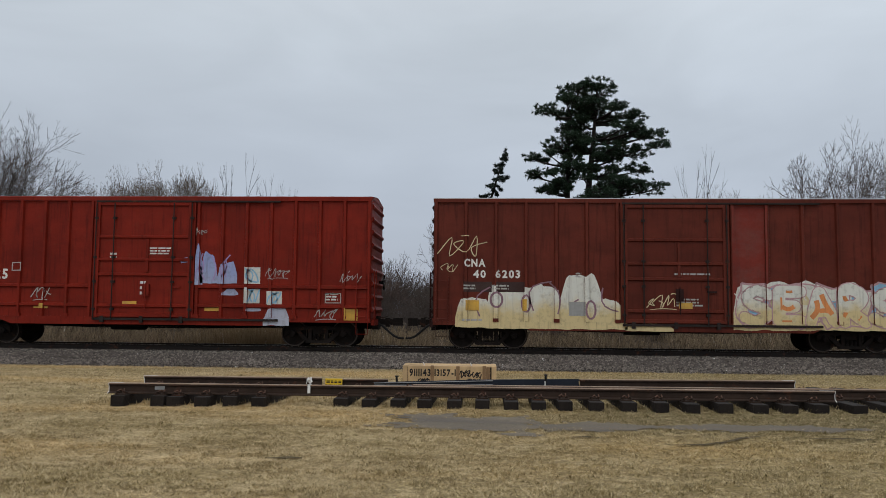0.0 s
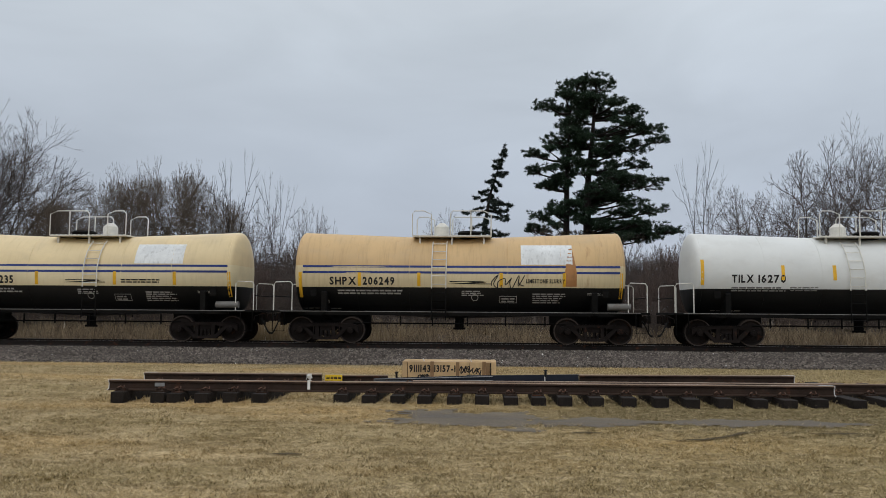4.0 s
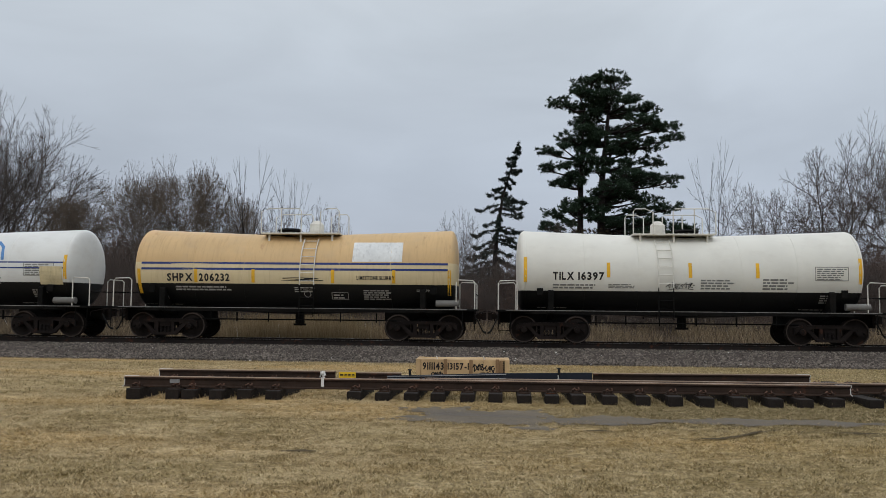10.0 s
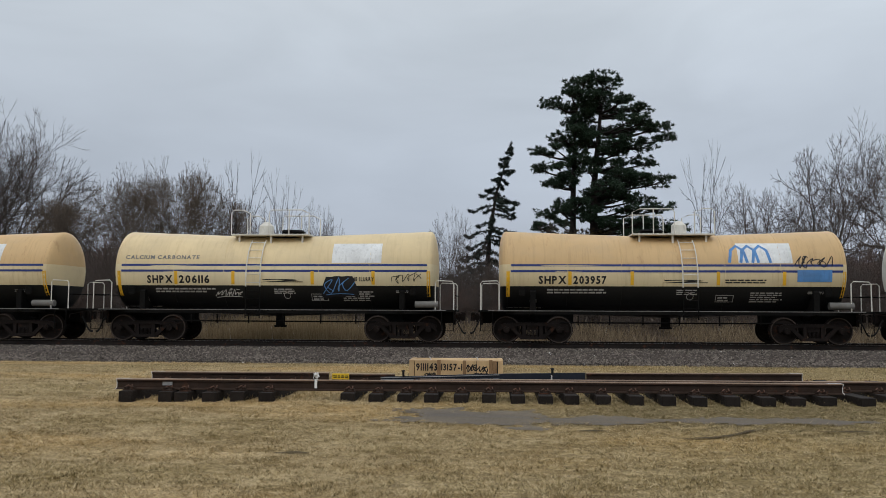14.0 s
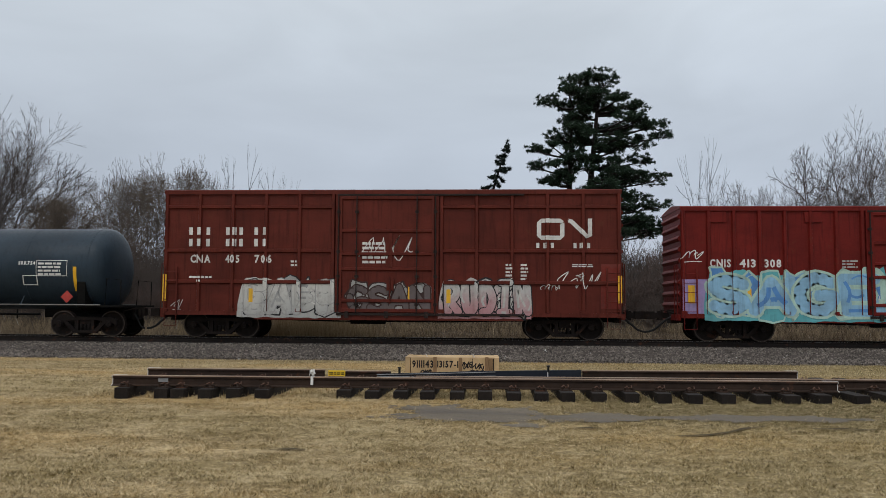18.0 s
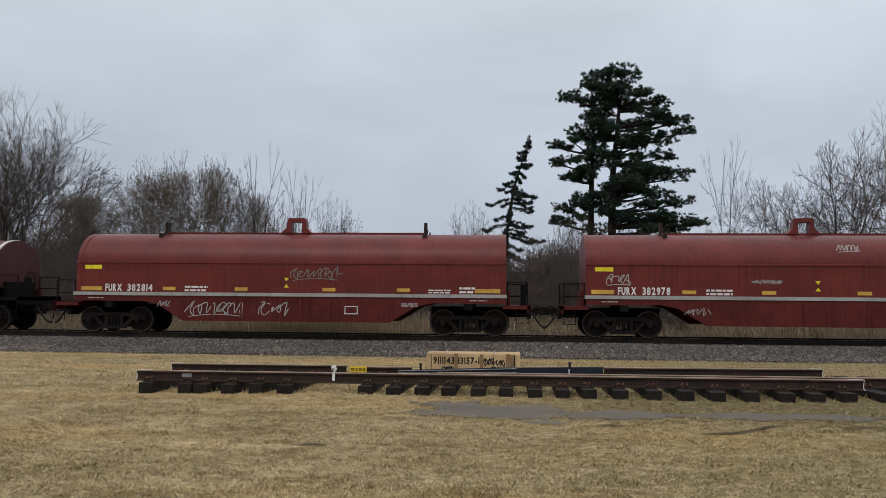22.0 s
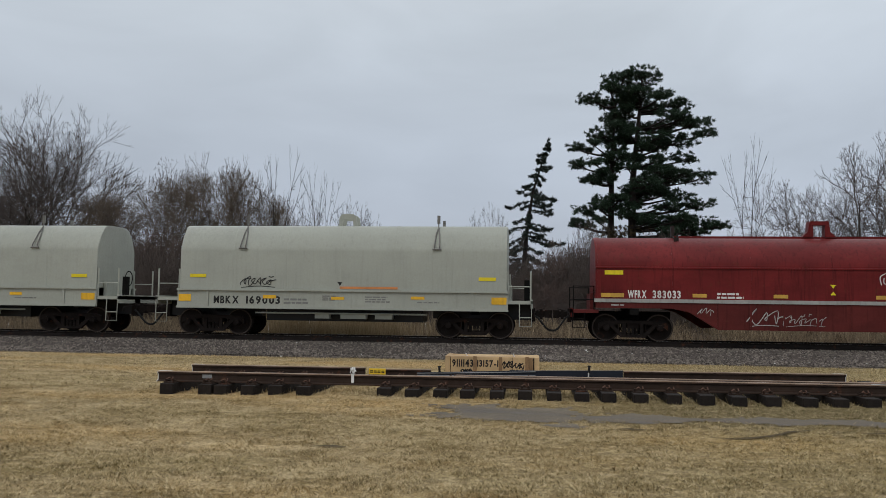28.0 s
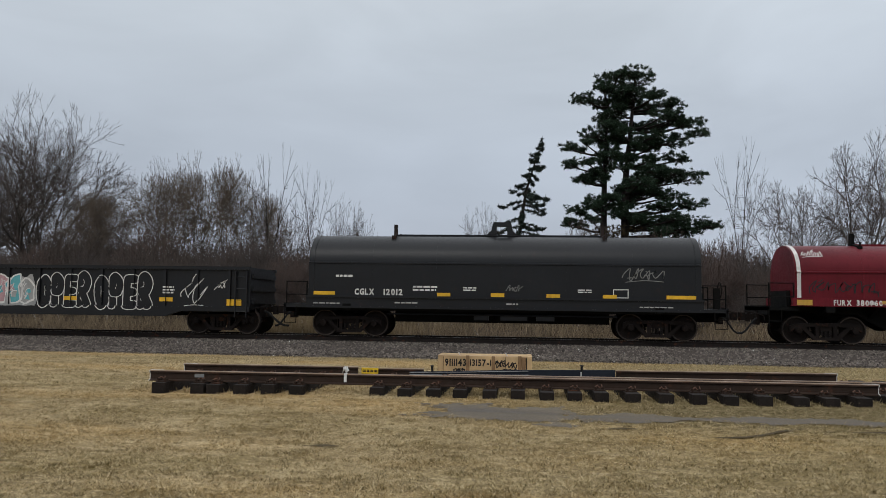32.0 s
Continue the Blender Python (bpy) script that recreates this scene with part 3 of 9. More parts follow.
for x, y, h in ((1.02, 14.5, 0.11), (-1.58, 14.42, 0.06)):
    bm = BM()
    cyl(bm, (x, y, 0.28), (x, y - 0.02, 0.30 + h), 0.02, 8)
    box(bm, x - 0.03, x + 0.03, y - 0.03, y + 0.03, 0.30 + h, 0.32 + h)
    part("bolt", bm, M_BLACK, panel)
bm = BM()
box(bm, 0.99, 1.01, 14.36, 14.38, 0.15, 0.32)
part("chalk_mark", bm, M_CUT, panel)

# a strip of white plastic knotted round the near rail
strip = thing("plastic_strip", "strip of white plastic knotted round the rusty rail", "strip")
strip.location = (-2.82, 12.99, 0.0)
bm = BM()
box(bm, -0.022, 0.022, -0.006, 0.004, 0.19, 0.335)
bmesh.ops.bevel(bm, geom=bm.edges[:], offset=0.002, segments=1, affect="EDGES")
part("tail", bm, M_WHITE_TAG, strip)
bm = BM()
box(bm, -0.022, 0.022, -0.006, 0.10, 0.322, 0.33)
part("band", bm, M_WHITE_TAG, strip)
bm = BM()
for k in range(7):
    a = k * 0.9
    tube(bm, [(0, 0.03, 0.345 + 0.008 * k), (0.03 * math.cos(a), 0.03 + 0.03 * math.sin(a), 0.39 + 0.006 * k), (0.05 * math.cos(a), 0.03 + 0.045 * math.sin(a), 0.37 + 0.03 * math.sin(3 * a))], [0.018, 0.024, 0.008], 5)
part("knot", bm, M_WHITE_TAG, strip, "crumpled white plastic knot")

# ---- the wooden crate ----
M_PINE = surface("raw_pine", (0.50, 0.345, 0.185), 0.75, var=0.35, scale=1.6, grain=18, streak=0.25, streak_col=(0.25, 0.17, 0.09), bump=0.3)
M_DARKPINE = surface("weathered_pine", (0.24, 0.145, 0.075), 0.8, var=0.35, scale=3, grain=18, bump=0.3)
M_GAP_SHADE = surface("crate_gap_shade", (0.06, 0.045, 0.03), 0.9, var=0.2)
M_INK = surface("marker_ink", (0.015, 0.014, 0.014), 0.8, var=0.1)
crate = thing("wooden_crate", "long low pale pine crate with black handwriting, standing on the lawn", "crate")
crate.location, crate.rotation_euler = (-0.78, 17.1, ground_z(-0.9, 17.1)), (0, 0, radians(0.8))
# added filler block, coloured dark for the shade in the gaps between planks
bm = BM()
box(bm, -0.94, 0.94, 0.02, 0.78, 0.09, 0.42)
part("core", bm, M_GAP_SHADE, crate)
for k, (x0, x1) in enumerate(((-0.86, -0.375), (-0.335, 0.155), (0.20, 0.42), (0.43, 0.70), (0.74, 0.84))):
    bm = BM()
    box(bm, x0, x1, -0.005, 0.02, 0.07, 0.435 + random.uniform(-0.01, 0.012))
    bmesh.ops.bevel(bm, geom=bm.edges[:], offset=0.005, segments=1, affect="EDGES")
    part("plank", bm, M_PINE, crate)
for x, hh in ((-0.355, 0.45), (0.175, 0.44), (0.72, 0.455), (0.80, 0.43)):
    bm = BM()
    box(bm, x - 0.035, x + 0.035, -0.028, 0.01, 0.02, hh)
    bmesh.ops.bevel(bm, geom=bm.edges[:], offset=0.004, segments=1, affect="EDGES")
    part("batten", bm, M_DARKPINE, crate, "darker brown batten")
for x in (-0.92, 0.92):
    bm = BM()
    box(bm, x - 0.05, x + 0.05, -0.02, 0.8, 0.0, 0.45)
    bmesh.ops.bevel(bm, geom=bm.edges[:], offset=0.008, segments=1, affect="EDGES")
    part("end_post", bm, M_PINE, crate)
for k in range(5):
    bm = BM()
    y = 0.0 + 0.165 * k
    box(bm, -0.97 + random.uniform(-0.02, 0.03), 0.98 + random.uniform(-0.03, 0.02), y, y + 0.15, 0.425, 0.445)
    bmesh.ops.bevel(bm, geom=bm.edges[:], offset=0.005, segments=1, affect="EDGES")
    p = part("top_board", bm, M_PINE, crate)
    p.rotation_euler = (0, random.uniform(-0.016, 0.016), random.uniform(-0.02, 0.02))
for x in (-0.6, 0.0, 0.6):
    bm = BM()
    box(bm, x - 0.06, x + 0.06, -0.01, 0.8, 0.0, 0.08)
    part("skid", bm, M_PINE, crate)
for x in (-0.52, 0.46):
    bm = BM()
    tube(bm, [(x, 0.1, 0.44), (x - 0.02, 0.08, 0.48), (x - 0.03, 0.06, 0.505)], 0.012, 5)
    part("loose_strap", bm, M_CUT, crate)

# ---- trees ----
def bark(name, col, moss=0.0):
    return surface(name, col, 0.9, var=0.3, scale=1.5, grain=20, streak=0.3, streak_col=shade(col, 0.5), bump=0.5, dist=0.03)


M_BARK = bark("grey_bark", (0.088, 0.077, 0.068))
M_TWIG = bark("brown_twigs", (0.092, 0.075, 0.067))
M_TWIG_RED = bark("reddish_twigs", (0.112, 0.080, 0.068))
M_BUDTWIG = bark("budding_brown_twigs", (0.125, 0.098, 0.076))
M_THICKET = bark("thicket_stems", (0.085, 0.066, 0.056))
M_PALE = bark("pale_birch_bark", (0.11, 0.093, 0.083))
M_DARKTWIG = bark("dark_grey_twigs", (0.040, 0.033, 0.031))
M_PINEBARK = bark("pine_bark", (0.036, 0.029, 0.026))
M_DARKBARK = bark("dark_bark", (0.028, 0.022, 0.019))


class Sticks:
    """Gathers tapered sticks as plain arrays, for one mesh."""

    def __init__(self):
        self.v, self.f = [], []

    def stick(self, pts, radii, sides=3):
        base = len(self.v)
        for i, p in enumerate(pts):
            d = pts[min(i + 1, len(pts) - 1)] - pts[max(i - 1, 0)]
            a, b = ring_frame(d)
            for k in range(sides):
                ang = k * math.tau / sides
                self.v.append(tuple(p + (a * math.cos(ang) + b * math.sin(ang)) * radii[i]))
        for i in range(len(pts) - 1):
            for k in range(sides):
                o, q = base + i * sides, base + (i + 1) * sides
                self.f.append((o + k, o + (k + 1) % sides, q + (k + 1) % sides, q + k))

    def mesh(self, name, material, smooth_it=True):
        me = bpy.data.meshes.new(name)
        me.from_pydata(self.v, [], self.f)
        me.materials.append(material)
        if smooth_it:
            me.polygons.foreach_set("use_smooth", [True] * len(me.polygons))
        return me


def fork(rnd, trunk, twigs, p, d, length, r, depth, last, open_deg, shrink, thin):
    """A limb that bends a little, sheds side shoots and forks; fine shoots end the crown."""
    n = 3 if depth < last - 1 else 2
    pts, radii = [p.copy()], [r]
    way, q = d.normalized(), p.copy()
    length *= 0.6 if depth >= last else 1.0
    for k in range(n):
        way = (way + Vector((rnd.gauss(0, 0.09), rnd.gauss(0, 0.09), rnd.gauss(0.0, 0.09)))).normalized()
        q = q + way * (length / n)
        pts.append(q.copy())
        radii.append(max(thin, r * (1 - 0.3 * (k + 1) / n)))
    if depth >= last:
        radii[-1] = thin * 0.5
    (trunk if depth < 4 else twigs).stick(pts, radii, 7 if depth == 0 else 5 if depth < 3 else 3)
    if depth >= last:
        return
    a, b = ring_frame(way)
    turn = rnd.uniform(0, math.tau)
    count = 3 if depth == 0 or rnd.random() < 0.3 else 2
    for k in range(count):
        ang = turn + math.tau * k / count + rnd.gauss(0, 0.35)
        tilt = radians(rnd.uniform(*open_deg)) * (0.55 if k == 0 and depth > 0 else 1.0)
        nd = way * math.cos(tilt) + (a * math.cos(ang) + b * math.sin(ang)) * math.sin(tilt) + Vector((0, 0, 0.015))
        fork(rnd, trunk, twigs, q, nd, length * rnd.uniform(*shrink), r * (0.68 if k == 0 else 0.55), depth + 1, last, open_deg, shrink, thin)
    for k in range(1 if 0 < depth < 3 else 2 if depth >= 3 else 0):
        i = rnd.randrange(n)
        at = pts[i].lerp(pts[i + 1], rnd.random())
        ang = rnd.uniform(0, math.tau)
        tilt = radians(rnd.uniform(30, 58))
        nd = way * math.cos(tilt) + (a * math.cos(ang) + b * math.sin(ang)) * math.sin(tilt) + Vector((0, 0, 0.03))
        fork(rnd, trunk, twigs, at, nd, length * rnd.uniform(0.45, 0.75), r * 0.4, min(last, depth + 2), last, open_deg, shrink, thin)


def bare_tree(name, label, seed, height, width, last=7, open_deg=(16, 36), shrink=(0.72, 0.9), stems=1, fan=0.3, bole=0.2, r=0.2, thin=0.008, m_bark=M_BARK, m_twig=M_TWIG, category="tree", group=""):
    """A leafless tree or shrub of a given height and spread."""
    rnd = random.Random(seed)
    tr, tw = Sticks(), Sticks()
    for s in range(stems):
        ang = math.tau * s / stems + rnd.gauss(0, 0.4)
        lean = fan * rnd.uniform(0.5, 1.1) if stems > 1 else 0.04
        d = Vector((math.cos(ang) * lean, math.sin(ang) * lean, 1))
        start = Vector((math.cos(ang), math.sin(ang), 0)) * (0.25 * fan * (stems > 1)) + Vector((0, 0, -0.3))
        fork(rnd, tr, tw, start, d, height * bole * rnd.uniform(0.85, 1.15), r * rnd.uniform(0.7, 1), 0, last, open_deg, shrink, thin)
    pts = np.array(tw.v)
    kz = height / np.percentile(pts[:, 2], 99.6)
    kx = width / 2 / np.percentile(np.abs(pts[:, 0]), 97)
    for st in (tr, tw):
        st.v = [(x * kx, y * kx, z * kz if z > 0 else z) for x, y, z in st.v]
    t = thing(name, label, category, group)
    o = new("trunk", tr.mesh("trunk", m_bark))
    o.parent = t
    o = new("crown", tw.mesh("crown", m_twig, False))
    o.parent = t
    return t


def put(t, x, y, turn=0.0, s=1.0):
    t.matrix_basis = Matrix.LocRotScale((x, y, ground_z(x, y)), Euler((0, 0, turn)), (s, s, s))
    return t


def more(t, x, y, turn, s):
    c = copy_thing(t, pose(x, y, ground_z(x, y), 0, 0, math.degrees(turn)))
    c.scale = (s, s, s)
    return c


G_WOOD = "bare trees behind the track"
big = put(bare_tree("bare_tree", "large bare spreading tree with fine grey twigs", 21, 13.8, 13.0, 8, (17, 40), (0.76, 0.90), 3, 0.36, 0.17, 0.26, 0.007, m_twig=M_TWIG, group=G_WOOD), -34.8, 55, 0.4)
more(big, -45.0, 60, 2.0, 0.9)
right = put(bare_tree("bare_tree", "bare tree with a rounded crown of fine dark twigs", 8, 11.2, 9.4, 8, (22, 46), (0.75, 0.90), 1, 0.3, 0.20, 0.22, 0.007, m_bark=M_BARK, m_twig=M_TWIG, group=G_WOOD), 19.6, 50, 1.0)
more(right, 27.0, 52, 3.1, 1.10)
more(right, 16.9, 53, 5.0, 0.80)
more(right, 32.5, 51, 0.3, 0.95)
mid = put(bare_tree("bare_tree", "medium bare tree with a dense rounded crown of brown twigs", 14, 9.7, 6.8, 8, (22, 46), (0.72, 0.87), 2, 0.5, 0.18, 0.13, 0.008, m_twig=M_BUDTWIG, group=G_WOOD), -19.3, 50, 0.0)
for x, y, a, s in ((-23.4, 51, 1.3, 0.97), (-21.4, 52, 2.6, 1.0), (-26.6, 49, 4.4, 0.80), (-28.5, 53, 3.3, 0.84), (-17.2, 52, 0.7, 0.84)):
    more(mid, x, y, a, s)
thin = put(bare_tree("bare_sapling", "slender grey sapling of a few long upright branches", 57, 11.2, 4.8, 4, (16, 36), (0.74, 0.95), 1, 0.16, 0.30, 0.13, 0.013, m_bark=M_DARKTWIG, m_twig=M_DARKTWIG, group=G_WOOD), 12.7, 50, 0.2)
more(thin, -15.4, 49, 1.7, 0.97)
more(thin, -12.9, 49.5, 4.1, 0.86)
more(thin, -10.6, 50.5, 2.9, 0.66)
small = put(bare_tree("bare_sapling", "small bare sapling with fine grey twigs", 31, 7.4, 4.2, 6, (16, 38), (0.74, 0.92), 3, 0.3, 0.2, 0.06, 0.009, m_bark=M_PALE, m_twig=M_TWIG, group=G_WOOD), -11.2, 50, 0.5)
for x, y, a, s in ((-9.4, 51, 2.0, 0.84), (-7.6, 50, 0.9, 0.64), (-2.6, 50, 3.6, 0.92), (4.3, 48, 3.0, 0.80), (2.7, 51, 5.1, 0.86), (-13.8, 47.5, 4.4, 0.95), (-24.9, 48, 1.2, 0.9), (-1.2, 48, 2.5, 0.74)):
    more(small, x, y, a, s)

# the thicket: shrubs of many thin stems, closing the view under the crowns
G_BRUSH = "shrubs of the thicket"
shrubs = [bare_tree("bare_shrub", "dense bare reddish-brown shrub of many thin stems", 40 + k, 4.4, 3.6, 5, (15, 40), (0.72, 0.95), 12, 0.5, 0.20, 0.032, 0.008, m_bark=M_TWIG, m_twig=(M_TWIG_RED, M_TWIG, M_THICKET)[k], category="shrub", group=G_BRUSH) for k in range(3)]
rnd = random.Random(77)
first = [True, True, True]
for row, (y, dx) in enumerate(((38.4, 1.9), (41.0, 1.45), (43.5, 1.45), (46.5, 1.6), (50, 1.9), (55, 2.2), (62, 3.2))):
    x = -37.0 - 0.4 * row
    while x < 37:
        x += dx * rnd.uniform(0.7, 1.3)
        k = rnd.randrange(3)
        s = rnd.uniform(0.7, 1.1) * (0.42 if row == 0 else 0.66 if row == 1 else 0.86 if row == 2 else 1.0)
        s *= 1.12 if x < -10 else 0.86 if x < 1 else 1.08
        yy, a = y + rnd.uniform(-1, 1), rnd.uniform(0, 6.28)
        if first[k]:
            put(shrubs[k], x, yy, a, s)
            first[k] = False
        else:
            more(shrubs[k], x, yy, a, s)


# ---- the big pine ----
def needles(n_per, rnd_np, centres, size, width):
    """Tufts of needles: thin triangles round each centre."""
    n = len(centres) * n_per
    c = np.repeat(np.array(centres), n_per, 0)
    d = rnd_np.normal(0, 1, (n, 3)) * np.array([1, 1, 0.75]) + np.array([0, 0, 0.25])
    d /= np.linalg.norm(d, axis=1)[:, None]
    s = np.cross(d, rnd_np.normal(0, 1, (n, 3)))
    s /= np.linalg.norm(s, axis=1)[:, None]
    L = size * rnd_np.uniform(0.5, 1.25, n)[:, None]
    root = c + rnd_np.normal(0, 0.10 * size, (n, 3))
    return np.stack([root - s * width, root + s * width, root + d * L], 1).reshape(-1, 3)


def tri_mesh(name, co, material):
    n = len(co) // 3
    me = bpy.data.meshes.new(name)
    me.vertices.add(3 * n)
    me.vertices.foreach_set("co", co.ravel())
    me.loops.add(3 * n)
    me.loops.foreach_set("vertex_index", np.arange(3 * n, dtype=np.int32))
    me.polygons.add(n)
    me.polygons.foreach_set("loop_start", np.arange(0, 3 * n, 3, dtype=np.int32))
    me.update(calc_edges=True)
    me.materials.append(material)
    return me


M_NEEDLE = blade_material("pine_needles", [(0.019, 0.038, 0.021), (0.042, 0.072, 0.034), (0.084, 0.118, 0.054), (0.030, 0.054, 0.029)], 0.55)
M_DEADNEEDLE = blade_material("dead_needles", [(0.075, 0.046, 0.026), (0.13, 0.085, 0.045), (0.06, 0.06, 0.03)], 0.8)
M_SPRUCE = blade_material("spruce_needles", [(0.014, 0.024, 0.020), (0.024, 0.036, 0.028), (0.034, 0.046, 0.034)], 0.6)

pine = thing("pine_tree", "tall old dark green pine with two trunks and layered boughs", "tree")
pine.location = (7.2, 60, ground_z(7.3, 60) - 0.9)
# boughs end in flat pads of needles: (aside, height, half width)
PADS = [(0.8, 18.3, 1.5), (-1.0, 18.1, 1.1), (-2.7, 17.0, 1.1), (0.2, 17.0, 1.8), (2.4, 16.6, 1.2), (3.6, 16.5, 0.8), (4.8, 15.2, 1.0), (5.4, 14.5, 0.6),
        (3.2, 15.3, 1.3), (-2.1, 14.4, 1.0), (-3.9, 13.5, 0.5), (-3.7, 12.2, 0.7), (-2.9, 11.2, 0.7), (-1.5, 12.4, 1.0), (3.2, 13.8, 1.6), (3.8, 12.6, 1.1),
        (1.8, 13.3, 1.0), (2.4, 11.4, 1.6), (4.8, 11.2, 1.3), (1.0, 10.2, 1.8), (3.2, 9.9, 1.2), (4.7, 9.2, 1.1), (-1.7, 9.5, 1.2), (-3.1, 8.8, 1.0),
        (-3.9, 7.9, 0.7), (1.7, 8.0, 1.5), (4.3, 8.0, 1.7), (5.9, 7.7, 0.8), (4.4, 7.2, 1.2), (-0.3, 14.1, 0.7), (-0.8, 15.8, 1.0)]
rnd = random.Random(9)
trunks = [([Vector(p) for p in ((0.0, 0, -0.5), (0.05, 0, 4), (0.08, 0, 7.5), (0.13, 0.1, 10.8), (0.65, 0.1, 16.2), (1.15, 0, 18.3))], (0.36, 0.33, 0.29, 0.23, 0.12, 0.03)),
          ([Vector(p) for p in ((-1.5, 0.5, -0.5), (-1.45, 0.5, 4), (-1.4, 0.4, 7.5), (-1.35, 0.3, 10.8), (-1.2, 0.2, 15.5), (-0.9, 0.2, 17.7))], (0.29, 0.27, 0.24, 0.19, 0.10, 0.03))]
for pts, radii in trunks:
    st = Sticks()
    st.stick(pts, radii, 8)
    o = new("trunk", st.mesh("trunk", M_PINEBARK))
    o.parent = pine


def on_trunk(pts, z):
    for a, b in zip(pts, pts[1:]):
        if z <= b.z:
            return a.lerp(b, (z - a.z) / (b.z - a.z))
    return pts[-1]


tufts = []


def pine_bough(x, y, z, w):
    """A limb from the nearer trunk to a pad of twigs, every twig ending in tufts."""
    pts = trunks[0 if x > -0.6 else 1][0]
    boughs = Sticks()
    p0 = on_trunk(pts, max(5.6, min(17.4, z - 0.25 - 0.10 * abs(x))))
    c = Vector((x, y, z - 0.12))
    mid1 = p0.lerp(c, 0.4) + Vector((0, rnd.gauss(0, 0.2), -0.15))
    mid2 = p0.lerp(c, 0.75) + Vector((0, rnd.gauss(0, 0.15), -0.10))
    limb = [p0, mid1, mid2, c]
    boughs.stick(limb, [0.10, 0.075, 0.05, 0.03], 4)
    hh = 0.30 * w + 0.16
    for k in range(int(7 + 19 * w)):
        a, q = rnd.uniform(0, math.tau), rnd.random() ** 0.5
        end = Vector((x + w * 1.02 * q * math.cos(a), y + 1.15 * w * q * math.sin(a), z + hh * (rnd.uniform(-0.75, 1.0)) * (1 - 0.55 * q * q)))
        root = limb[2].lerp(c, rnd.random())
        boughs.stick([root, root.lerp(end, 0.6) + Vector((0, 0, -0.05)), end], [0.02, 0.014, 0.008], 3)
        for t in range(4):
            tufts.append(tuple(end + Vector((rnd.gauss(0, 0.14), rnd.gauss(0, 0.16), rnd.gauss(0.02, 0.07)))))
    o = new("bough", boughs.mesh("bough", M_DARKBARK))
    o.parent = pine


for x, z, w in PADS:
    pine_bough(x, rnd.uniform(-0.8, 0.8), z, w)
    for k in (-1, 1):
        pine_bough(x * rnd.uniform(0.45, 0.8) - 0.1, k * rnd.uniform(1.3, 2.6), z + rnd.uniform(-0.25, 0.3), w * rnd.uniform(0.5, 0.7))
for k in range(13):
    pine_bough(rnd.uniform(-1.9, 0.9), rnd.choice((-1, -1, 1)) * rnd.uniform(0.5, 1.6), 8.4 + 0.68 * k + rnd.uniform(-0.2, 0.2), rnd.uniform(0.55, 0.95))
o = new("crown", tri_mesh("crown", needles(26, np.random.default_rng(4), tufts, 0.22, 0.022), M_NEEDLE))
o.parent = pine
# dying growth round the foot of the crown
dead = [(rnd.gauss(-0.9, 0.85), rnd.gauss(-0.5, 0.6), rnd.uniform(5.2, 7.6)) for k in range(420)]
o = new("dead_growth", tri_mesh("dead_growth", needles(18, np.random.default_rng(7), dead, 0.2, 0.018), M_DEADNEEDLE))
o.parent = pine
o["label"] = "brown dying needles low on the trunks"

# ---- the leaning spruce ----
spruce = thing("spruce_tree", "thin dark spruce leaning aside with sparse drooping boughs", "tree")
spruce.location = (-0.9, 55, ground_z(-1, 55))
rnd = random.Random(12)
axis = [Vector(p) for p in ((0.25, 0, -0.4), (0.45, 0, 3.5), (0.65, 0, 6.0), (1.05, 0, 8.6), (1.65, 0, 10.6), (2.12, 0, 11.9))]
st = Sticks()
st.stick(axis, (0.2, 0.17, 0.13, 0.09, 0.05, 0.02), 6)
o = new("trunk", st.mesh("trunk", M_DARKBARK))
o.parent = spruce
tufts = []
z = 3.0
while z < 11.8:
    p0 = on_trunk(axis, z)
    for q in range(rnd.randint(2, 3)):
        a = rnd.uniform(0, math.tau)
        L = max(0.28, (12.3 - z) * 0.36) * rnd.uniform(0.45, 1.2)
        d = Vector((math.cos(a), math.sin(a), 0))
        boughs = Sticks()
        limb = [p0, p0 + d * L * 0.45 + Vector((0, 0, -0.08 * L)), p0 + d * L * 0.8 + Vector((0, 0, -0.26 * L)), p0 + d * L + Vector((0, 0, -0.20 * L))]
        boughs.stick(limb, [0.035, 0.025, 0.015, 0.008], 3)
        for k in range(int(8 + L * 20)):
            t = rnd.uniform(0.05, 1.0)
            i = min(int(t * 3), 2)
            at = limb[i].lerp(limb[i + 1], t * 3 - i)
            tufts.append(tuple(at + Vector((rnd.gauss(0, 0.05), rnd.gauss(0, 0.05), rnd.gauss(-0.03, 0.04)))))
        o = new("bough", boughs.mesh("bough", M_DARKBARK))
        o.parent = spruce
    z += rnd.uniform(0.2, 0.38)
for k in range(16):
    tufts.append(tuple(axis[-1] + Vector((rnd.gauss(0, 0.04), rnd.gauss(0, 0.04), -0.06 * k + 0.25))))
o = new("crown", tri_mesh("crown", needles(16, np.random.default_rng(6), tufts, 0.19, 0.021), M_SPRUCE))
o.parent = spruce

